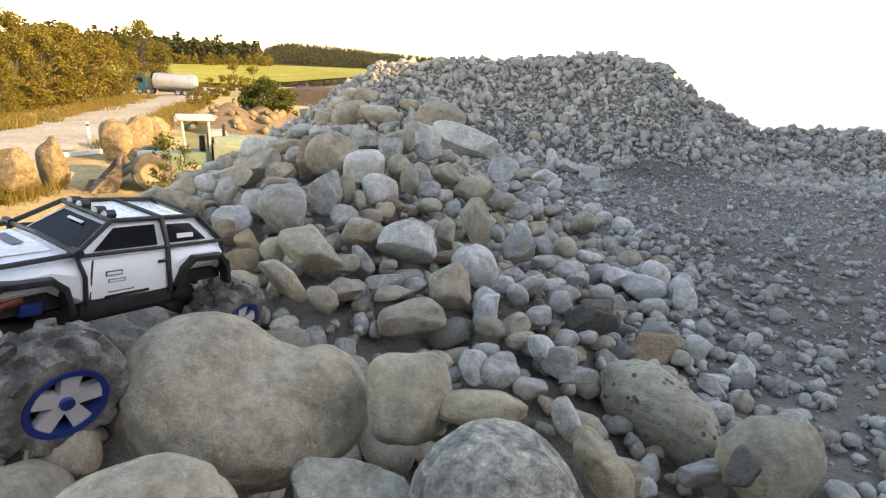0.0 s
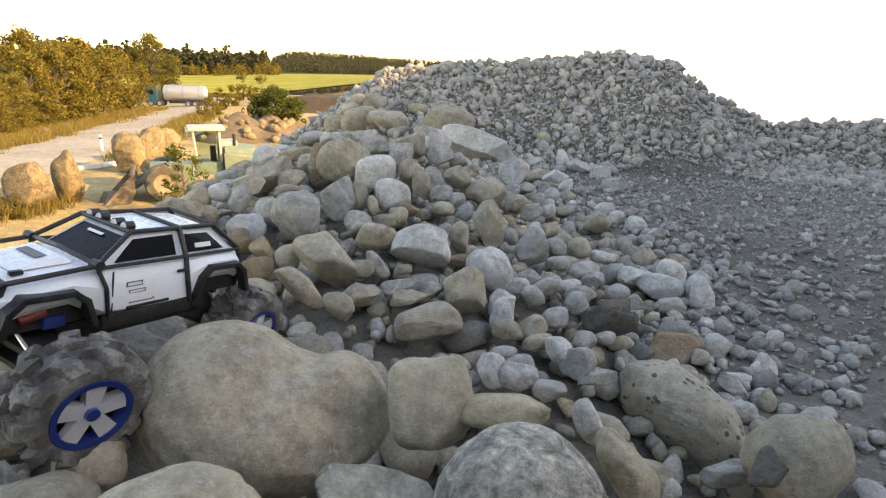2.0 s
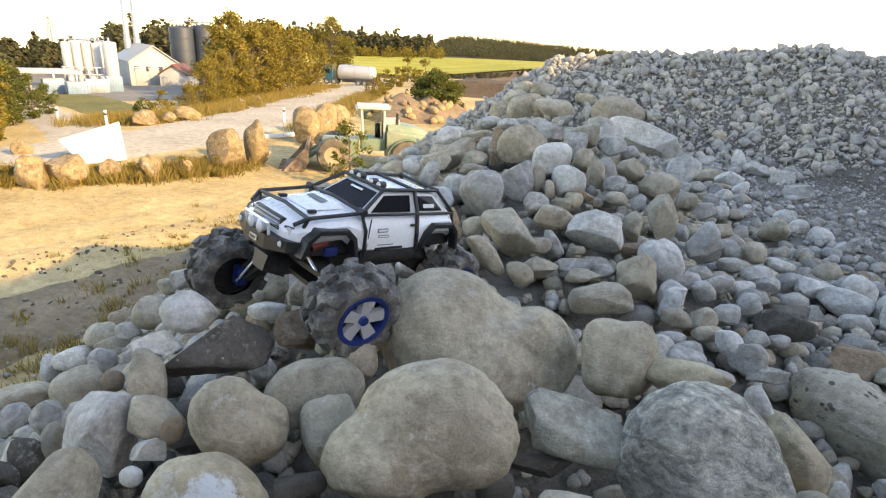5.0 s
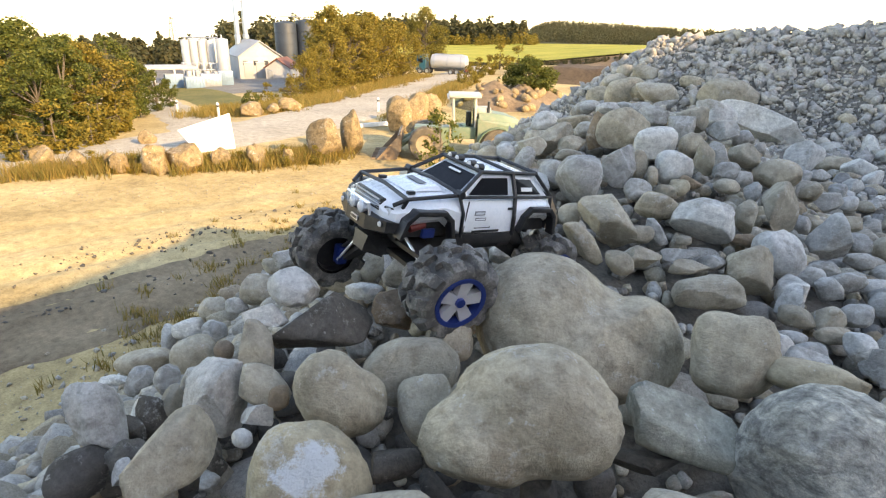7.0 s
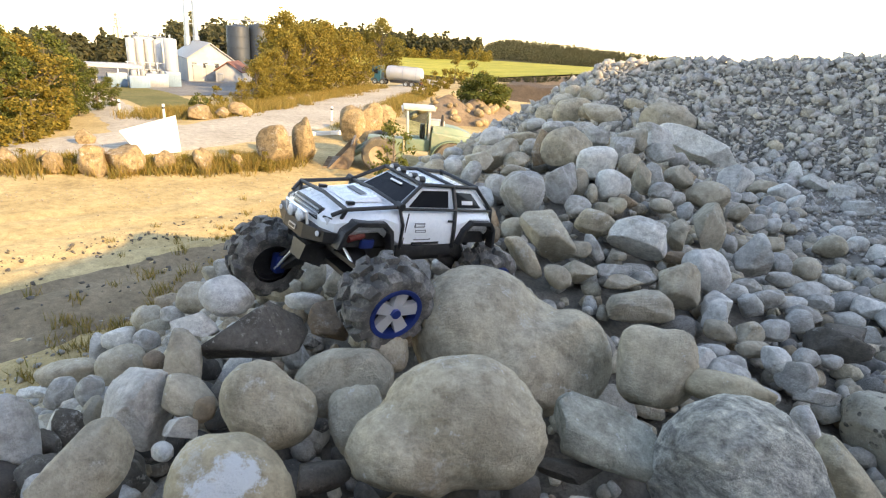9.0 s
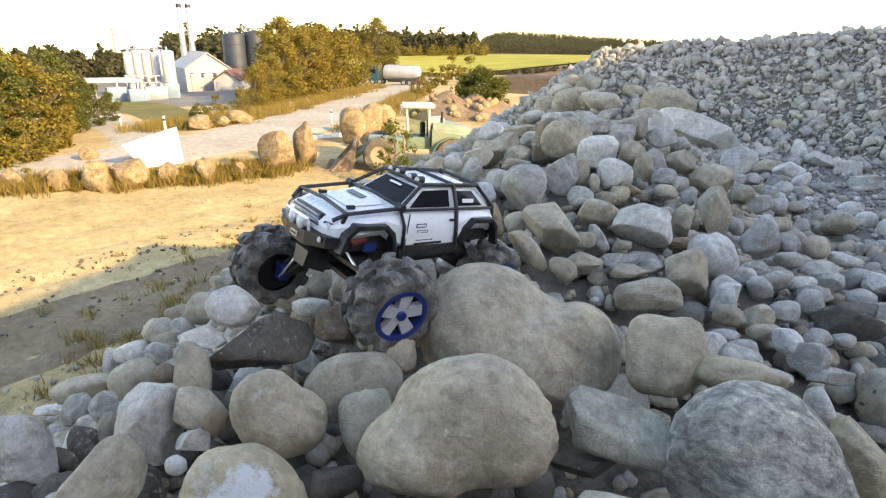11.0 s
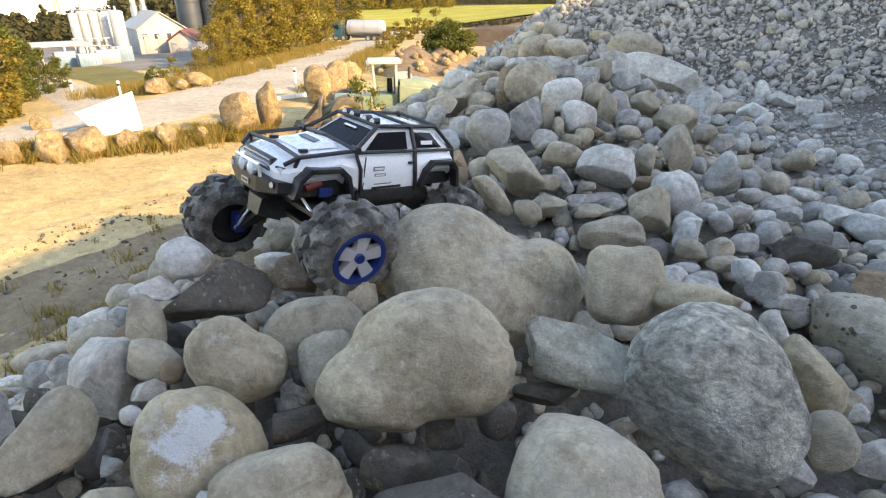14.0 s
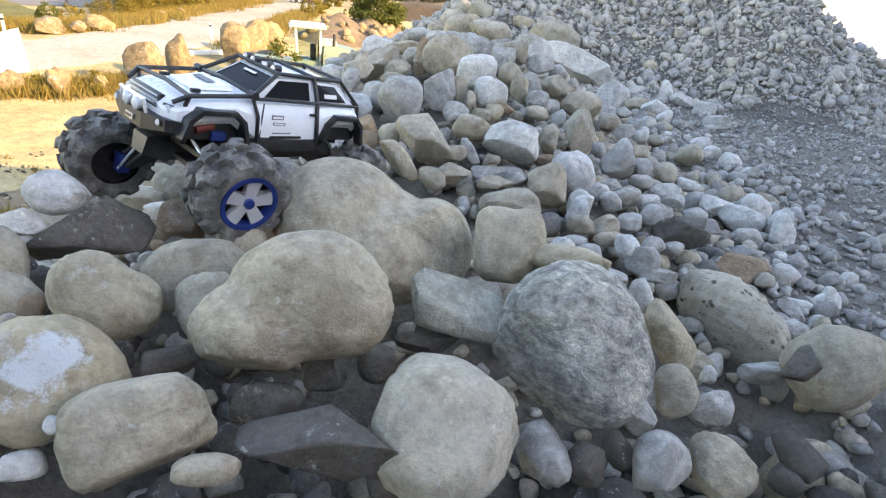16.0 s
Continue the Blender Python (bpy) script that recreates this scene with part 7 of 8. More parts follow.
# lattice mast
x, y, g0 = at_polar(49.8, 230, -6.5)
mast = thing("lattice_mast", "tall steel lattice power mast", "mast", pose(x, y, g0))
H, B = 13.0, 1.5
MAST_STEEL = plain("galvanised_steel", (0.22, 0.21, 0.19), 0.6, 0.2, 0.08, 1.0)
for sx, sy in ((-1, -1), (1, -1), (1, 1), (-1, 1)):
    part("leg", bm_tube((sx * B, sy * B, 0), (sx * 0.25, sy * 0.25, H), 0.17, 0.12, 5), MAST_STEEL, mast)
for i in range(9):
    for s in (-1, 1):
        u0, u1 = i / 9, (i + 1) / 9
        w0, w1 = B + (0.25 - B) * u0, B + (0.25 - B) * u1
        part("strut", bm_tube((s * w0, -w0, H * u0), (-s * w1, -w1, H * u1), 0.09, n=4), MAST_STEEL, mast)
for zz, ww in ((8.6, 2.2), (10.6, 1.7), (12.4, 1.0)):
    part("cross_arm", bm_box(ww * 2, 0.22, 0.22, (0, 0, zz), 0.02, (0, 0, 40)), MAST_STEEL, mast)


# ---- tanker on the road ----
TANK_STEEL = plain("tank_steel", (0.42, 0.43, 0.45), 0.35, 0.4, 0.06, 1.0)
CAB_TEAL = plain("teal_cab", (0.015, 0.075, 0.11), 0.35, 0.0, 0.1, 2.0)
RUBBER = plain("tyre_rubber", (0.028, 0.028, 0.03), 0.85, 0, 0.3, 25, dirt=(0.12, 0.115, 0.105))
BLACK = plain("black_plastic", (0.018, 0.018, 0.02), 0.5, 0, 0.2, 20)
GLASS_DARK = plain("dark_glass", (0.012, 0.013, 0.015), 0.08, 0, 0.1, 3)


def road_wheel(parent, x, y, r, w, rim_mat):
    wh = part("wheel", bm_lathe([(r * 0.55, -w / 2), (r * 0.9, -w / 2), (r, -w * 0.3), (r, w * 0.3), (r * 0.9, w / 2), (r * 0.55, w / 2)], 24, "Y"), RUBBER, parent, m=pose(x, y, r))
    part("rim", bm_lathe([(0.01, -w * 0.3), (r * 0.3, -w * 0.32), (r * 0.56, -w * 0.42), (r * 0.56, w * 0.42), (r * 0.3, w * 0.32), (0.01, w * 0.3)], 20, "Y"), rim_mat, wh)
    return wh


def tanker():
    x, y = -37.6, 78.8
    t = thing("tank_truck", "silver tank semi-trailer truck with a teal cab on the road", "truck", pose(x, y, float(yard_z(x, y)) + 0.05, 0, 0, 190) @ Matrix.Diagonal((0.92, 0.92, 0.92, 1)))
    # length along x, cab at +x
    part("tank", bm_lathe([(0.01, -3.2), (0.7, -3.15), (1.1, -2.95), (1.15, -2.6), (1.15, 2.4), (1.1, 2.75), (0.7, 2.95), (0.01, 3.0)], 28), TANK_STEEL, t, m=pose(-1.4, 0, 1.95, 0, 90, 0))
    for xx in (-3.6, -1.4, 0.8):
        part("band", bm_lathe([(1.15, -0.05), (1.19, -0.05), (1.19, 0.05), (1.15, 0.05)], 28), STEEL, t, m=pose(xx, 0, 1.95, 0, 90, 0))
    part("walkway", bm_box(4.6, 0.5, 0.08, (-1.4, 0, 3.13), 0.02), STEEL, t)
    part("frame", bm_box(6.6, 0.8, 0.25, (-1.2, 0, 0.85), 0.03), BLACK, t)
    for sy in (-1.02, 1.02):
        part("side_skirt", bm_box(2.6, 0.08, 0.45, (-0.6, sy, 0.75), 0.02), BLACK, t)
    part("rear_bumper", bm_box(0.15, 2.1, 0.3, (-4.5, 0, 0.8), 0.03), plain("red_bumper", (0.25, 0.03, 0.02), 0.5), t)
    cab = part("cab", bm_hull([(2.3, sy * 1.1, z) for sy in (-1, 1) for z in (0.6, 3.0)] + [(3.9, sy * 1.05, z) for sy in (-1, 1) for z in (0.5, 1.6)] + [(3.7, sy * 1.0, 2.9) for sy in (-1, 1)]), CAB_TEAL, t, flat=True)
    part("windscreen", bm_hull([(3.90, sy * 0.95, 1.65) for sy in (-1, 1)] + [(3.75, sy * 0.92, 2.6) for sy in (-1, 1)] + [(3.80, 0, 2.0)]), GLASS_DARK, cab, flat=True)
    for sy in (-1, 1):
        part("side_window", bm_box(0.8, 0.04, 0.75, (3.1, sy * 1.09, 2.1), 0.01), GLASS_DARK, cab)
    for xx in (-4.0, -3.0, -2.0, 2.0, 3.2):
        for sy in (-0.95, 0.95):
            road_wheel(t, xx, sy, 0.5, 0.32, STEEL)
    return t


tanker()

# ---- wheel loader in the yard ----
LOADER_GREEN = plain("pale_green_paint", (0.12, 0.175, 0.12), 0.5, 0, 0.1, 2.0, dirt=(0.26, 0.23, 0.17))
LOADER_WHITE = plain("cream_paint", (0.42, 0.41, 0.36), 0.5, 0, 0.08, 2.0, dirt=(0.35, 0.31, 0.24))
MUD = plain("dried_mud", (0.28, 0.215, 0.145), 0.95, 0, 0.25, 3.0)
RUST = plain("rusty_bucket", (0.19, 0.13, 0.085), 0.85, 0.2, 0.3, 2.0, dirt=(0.33, 0.27, 0.18))
LOADER_TYRE = plain("muddy_tyre", (0.10, 0.085, 0.065), 0.95, 0, 0.3, 3.0, dirt=(0.27, 0.21, 0.14))


CAB_GLASS, cgn, cgl, cgb = nodes_of("cab_glass")
cgb.inputs["Base Color"].default_value = (0.75, 0.82, 0.78, 1)
cgb.inputs["Transmission Weight"].default_value = 1.0
cgb.inputs["Roughness"].default_value = 0.03
cgb.inputs["IOR"].default_value = 1.05


def loader():
    x, y = -10.3, 23.2
    t = thing("wheel_loader", "pale green wheel loader with a cream cab and raised mud-covered bucket", "loader", pose(x, y, float(yard_z(x, y)), 0, 0, 206) @ Matrix.Diagonal((1.06, 1.06, 1.06, 1)))
    # +x is its front
    part("rear_body", bm_hull([(-3.1, sy * 0.75, z) for sy in (-1, 1) for z in (0.75, 1.35)] + [(-0.9, sy * 0.85, z) for sy in (-1, 1) for z in (0.6, 1.75)] + [(-2.6, sy * 0.7, 1.62) for sy in (-1, 1)]), LOADER_GREEN, t, flat=True)
    part("engine_hood", bm_hull([(x, sy * w, z) for x, w, z in ((-0.95, 0.72, 1.55), (-0.95, 0.55, 1.98), (-1.5, 0.52, 2.0), (-2.1, 0.50, 1.90), (-2.6, 0.48, 1.72), (-3.0, 0.46, 1.42), (-3.0, 0.66, 1.2), (-2.0, 0.72, 1.55)) for sy in (-1, 1)]), LOADER_GREEN, t)
    part("air_box", bm_box(0.62, 0.7, 0.34, (-1.15, 0, 2.02), 0.06), LOADER_WHITE, t, "cream air filter box")
    part("counterweight", bm_box(0.5, 1.7, 0.7, (-3.15, 0, 1.0), 0.12), LOADER_GREEN, t)
    part("front_frame", bm_box(1.5, 0.9, 0.8, (1.0, 0, 0.95), 0.08), LOADER_GREEN, t)
    cab = part("cab_base", bm_box(1.0, 1.2, 0.5, (-0.35, 0, 1.15), 0.06), LOADER_GREEN, t)
    for sx in (-0.8, 0.1):
        for sy in (-0.52, 0.52):
            part("pillar", bm_box(0.09, 0.09, 1.25, (sx, sy, 2.0), 0.02, (0, 4 if sx > 0 else 0, 0)), LOADER_WHITE, cab)
    part("roof", bm_box(1.35, 1.35, 0.13, (-0.35, 0, 2.66), 0.05), LOADER_WHITE, cab)
    for sy in (-0.52, 0.52):
        part("side_glass", bm_box(0.8, 0.02, 1.15, (-0.35, sy, 2.0)), CAB_GLASS, cab)
    part("front_glass", bm_box(0.02, 0.92, 1.15, (0.1, 0, 2.0)), CAB_GLASS, cab)
    part("rear_glass", bm_box(0.02, 0.92, 1.15, (-0.8, 0, 2.0)), CAB_GLASS, cab)
    part("seat", bm_box(0.22, 0.42, 0.62, (-0.55, 0, 1.68), 0.06), BLACK, cab, "black operator seat")
    part("exhaust", bm_tube((-1.35, 0.35, 1.75), (-1.35, 0.35, 2.45), 0.06, n=10), BLACK, t)
    for sy in (-0.42, 0.42):
        part("lift_arm", bm_bar([(0.7, sy, 1.35), (1.6, sy, 1.05), (2.35, sy, 0.55)], 0.12, 8), LOADER_GREEN, t)
        part("cylinder", bm_tube((0.8, sy * 0.8, 0.95), (1.8, sy * 0.8, 0.9), 0.07, n=8), STEEL, t)
    bk = bmesh.new()
    prof = [(2.3, 1.15), (2.25, 0.6), (2.45, 0.12), (3.35, 0.05), (3.3, 0.12), (2.55, 0.22), (2.38, 0.6), (2.4, 1.1)]
    for sy in (-1.2, 1.2):
        for px, pz in prof:
            bk.verts.new((px, sy, pz))
    bk.verts.ensure_lookup_table()
    n = len(prof)
    for i in range(n):
        bk.faces.new([bk.verts[j] for j in (i, (i + 1) % n, n + (i + 1) % n, n + i)])
    bucket = part("bucket", bk, RUST, t, "mud-covered steel bucket", True)
    for sy in (-1.2, 1.2):
        part("side_plate", bm_hull([(2.3, sy + e, 1.15) for e in (-0.03, 0.03)] + [(2.25, sy + e, 0.5) for e in (-0.03, 0.03)] + [(2.45, sy + e, 0.1) for e in (-0.03, 0.03)] + [(3.3, sy + e, 0.06) for e in (-0.03, 0.03)]), RUST, bucket, "", True)
    for i in range(7):
        part("tooth", bm_box(0.22, 0.1, 0.07, (3.42, -1.05 + i * 0.35, 0.09), 0.015), RUST, bucket)
    for xx in (1.25, -1.75):
        for sy in (-0.85, 0.85):
            road_wheel(t, xx, sy, 0.72, 0.5, MUD).data.materials[0] = LOADER_TYRE
            part("mudguard", bm_lathe([(0.80, -0.24), (0.84, -0.24), (0.84, 0.24), (0.80, 0.24)], 24, "Y"), LOADER_GREEN, t, m=pose(xx, sy, 0.66) @ Matrix.Diagonal((1, 1, 0.98, 1))) if xx < 0 else None
    for sy in (-0.45, 0.45):
        part("work_lamp", bm_tube((0.28, sy, 2.58), (0.38, sy, 2.56), 0.07, n=10), WHITE, t)
    return t


loader()
weed = tree_model(21, 2.2, 2.2, LEAF_GREEN, "tall leafy green weed beside the loader", 24, 30, 0.10, 0.03, 1.0, "shrub")
weed.matrix_basis = pose(-9.6, 20.2, float(yard_z(-9.6, 20.2)), 0, 0, 30) @ Matrix.Diagonal((0.95, 0.95, 1.15, 1))

# rubble pile with a bush, and the dark earth bank behind
PILE = [(-15.2, 41.5), (-13.6, 43.5), (-14.6, 46.0), (-12.2, 45.0), (-12.8, 41.5)]


def pile_z(x, y):
    z = -0.4
    for i, (a, b) in enumerate(PILE):
        z = np.maximum(z, (2.0 - 0.2 * i) - 0.62 * np.hypot(np.asarray(x) - a, (np.asarray(y) - b) * 0.9))
    return z + 0.12 * wave(np.asarray(x), np.asarray(y), 2.2, 6) + yard_z(x, y)


pl = grid_mesh("earth_pile", np.arange(-20, -7, 0.3), np.arange(36, 51, 0.3), pile_z, EARTH)
tagged(pl, "brown earth and rubble pile with stones", "ground", kind="structure")
rp = np.random.RandomState(9)
for i in range(46):
    a, b = rp.uniform(-17.5, -9.8), rp.uniform(38.5, 46.5)
    z = float(pile_z(a, b))
    if z > 0.1:
        s = rp.uniform(0.2, 0.5)
        tagged(stone(a, b, z + 0.1, s, s * 0.8, s * 0.7, rp.uniform(0, 60), rp.uniform(0, 60), rp.uniform(0, 360), YARD_ROCK, "tan broken rock lying on the earth pile", cuts=6, level=2, name="rock"), "", "", "rocks on the earth pile")
bush = tree_model(22, 2.6, 3.4, LEAF_GREEN, "round dark-green bush on the earth pile", 80, 110, 0.12, 0.02, 1.0, "shrub")
bush.matrix_basis = pose(-13.6, 45.2, 0.6) @ Matrix.Diagonal((1.25, 1.25, 1.05, 1))
EARTH_DARK = soil_mat("dark_earth", (0.07, 0.052, 0.038), (0.10, 0.075, 0.055), (0.13, 0.10, 0.075), 0.6, 0.6, 0.06)
bank = grid_mesh("earth_bank", np.arange(-22, -4, 0.5), np.arange(62, 84, 0.5), lambda x, y: 1.9 * smooth(64, 66.5, y + 0.1 * x) * (1 - smooth(76, 83, y)) * smooth(-21, -18, x) * (1 - smooth(-9, -5, x)) - 0.15 + 0.1 * wave(x, y, 1.5, 9) + yard_z(x, y), EARTH_DARK)
tagged(bank, "dark brown earth bank of a dug pit", "ground", kind="structure")


# ---- loose stones and clods in the yard ----
def yard_scatter(name, label, spots_, n, sizes, mat, seed):
    r = np.random.RandomState(seed)
    P, Z = [], []
    for (cx, cy, sx, sy, turn) in spots_:
        g = r.normal(size=(n, 2)) * np.array([sx, sy])
        c, s = math.cos(radians(turn)), math.sin(radians(turn))
        x, y = cx + g[:, 0] * c - g[:, 1] * s, cy + g[:, 0] * s + g[:, 1] * c
        P.append(np.column_stack([x, y, yard_z(x, y)]))
        Z.append(sizes[0] + (sizes[1] - sizes[0]) * r.rand(n) ** 4)
    return scatter(name, label, np.concatenate(P), np.concatenate(Z), 1, mat, seed, flat=True, shard=True, variants=40)


yard_scatter("yard_gravel", "pale gravel strewn on the yard", [(-17.5, 11.5, 3.0, 0.6, 35), (-16.0, 13.5, 2.6, 0.7, 50), (-13.6, 16.2, 2.6, 0.7, 60), (-12.5, 12.5, 2.2, 3.5, 25), (-19.5, 10.0, 2.5, 1.0, 30)], 300, (0.010, 0.06), YARD_PEBBLE, 41)
yard_scatter("track_clods", "dark earth clods along the track", [(-10.0, 8.0, 0.7, 4.0, -25), (-8.8, 12.0, 0.7, 3.5, -20), (-12.4, 9.5, 0.4, 2.5, -25)], 300, (0.015, 0.10), DARK_ISLAND, 42)
yard_scatter("foot_gravel", "grey gravel at the foot of the heap", [(-8.2, 2.0, 0.8, 2.2, 0), (-8.0, 6.0, 0.8, 2.2, 0), (-7.6, 10.0, 0.8, 2.2, 5)], 500, (0.015, 0.10), MIXED_ISLAND, 43)


# ---- model crawler truck on the boulders ----
CAR_WHITE = plain("car_white", (0.72, 0.76, 0.80), 0.28, 0, 0.04, 12, dirt=(0.62, 0.63, 0.63))
CAR_BLACK = plain("car_black", (0.014, 0.014, 0.016), 0.45, 0, 0.25, 40, dirt=(0.05, 0.047, 0.043))
CAR_GLASS = plain("tinted_window", (0.012, 0.013, 0.016), 0.12, 0, 0.1, 10, dirt=(0.03, 0.03, 0.03))
CHROME = plain("chrome", (0.88, 0.89, 0.91), 0.22, 0.6, 0.04, 20)
BLUE = plain("blue_anodised", (0.012, 0.034, 0.17), 0.4, 0.2, 0.15, 30)
RED = plain("red_plastic", (0.15, 0.022, 0.018), 0.5, 0, 0.15, 30)
TYRE = plain("dusty_lug_tyre", (0.085, 0.082, 0.077), 0.9, 0, 0.4, 26, dirt=(0.34, 0.32, 0.29))
LENS = plain("lamp_lens", (0.55, 0.57, 0.59), 0.1, 0.0, 0.03, 30)
DECAL = plain("grey_decal", (0.10, 0.105, 0.12), 0.5, 0, 0.1, 30)
CAR_GLASS.node_tree.nodes["Principled BSDF"].inputs["Specular IOR Level"].default_value = 0.15
TRUCK_S = 0.86


def lug_wheel(parent, m):
    """Big balloon tyre with chevron lugs, blue-ringed chrome rim. Axis along y; +y is the outside."""
    R, W = 0.078, 0.090
    prof = [(0.56, -0.46), (0.66, -0.49), (0.75, -0.50), (0.81, -0.485), (0.85, -0.45), (0.885, -0.40), (0.895, -0.34), (0.90, -0.28), (0.905, -0.227), (0.905, -0.223), (0.91, -0.16), (0.91, -0.10), (0.91, -0.037), (0.91, -0.033)]
    prof = prof + [(r_, -y_) for r_, y_ in reversed(prof)]
    n, tb, rings = 180, bmesh.new(), []
    for r_, y_ in prof:
        ring, side, av = [], (1 if y_ > 0 else -1), abs(y_)
        for i in range(n):
            u = (i / n * 10 + (0.5 if side > 0 else 0.0)) % 1.0
            if av < 0.035:
                lug = 0.0
            elif av < 0.225:
                lug = 1.0 if 0.05 < (u + 1.5 * av) % 1.0 < 0.60 else 0.0
            else:
                lug = 1.0 if 0.46 < (u + 0.5 - 0.9 * (av - 0.225)) % 1.0 < 0.97 and r_ > 0.78 else 0.0
            rad = R * (r_ + 0.15 * lug * (1.0 if r_ > 0.87 else 0.55))
            yy = W * (y_ + (0.03 * side * lug if av > 0.42 else 0))
            a = 2 * math.pi * i / n
            ring.append(tb.verts.new((rad * math.cos(a), yy, rad * math.sin(a))))
        rings.append(ring)
    for ra, rb in zip(rings[:-1], rings[1:]):
        for i in range(n):
            tb.faces.new((ra[i], ra[(i + 1) % n], rb[(i + 1) % n], rb[i]))
    bmesh.ops.recalc_face_normals(tb, faces=tb.faces)
    w = part("wheel", tb, TYRE, parent, "chunky dusty lugged rubber tyre", m=m)
    part("rim_ring", bm_lathe([(R * 0.50, W * 0.30), (R * 0.52, W * 0.49), (R * 0.62, W * 0.505), (R * 0.64, W * 0.44), (R * 0.56, W * 0.30)], 32, "Y"), BLUE, w, "blue bead-lock ring")
    part("rim_back", bm_lathe([(0.005, W * 0.12), (R * 0.5, W * 0.15), (R * 0.54, W * 0.34), (R * 0.54, -W * 0.40), (R * 0.5, -W * 0.40), (R * 0.48, -W * 0.2), (0.005, -W * 0.2)], 28, "Y"), CAR_BLACK, w)
    for i in range(5):
        sp = bm_hull([(sx * 0.0085, W * yv, zz) for sx in (-1, 1) for zz, yv in ((0.008, 0.44), (0.008, 0.25))] + [(sx * 0.0125, W * yv, R * 0.53) for sx in (-1, 1) for yv in (0.47, 0.36)])
        part("spoke", sp, CHROME, w, flat=True, m=pose(0, 0, 0, 0, i * 72, 0))
    part("hub", bm_tube((0, W * 0.24, 0), (0, W * 0.50, 0), 0.0105, 0.0085, 14), BLUE, w, "blue wheel nut")
    return w


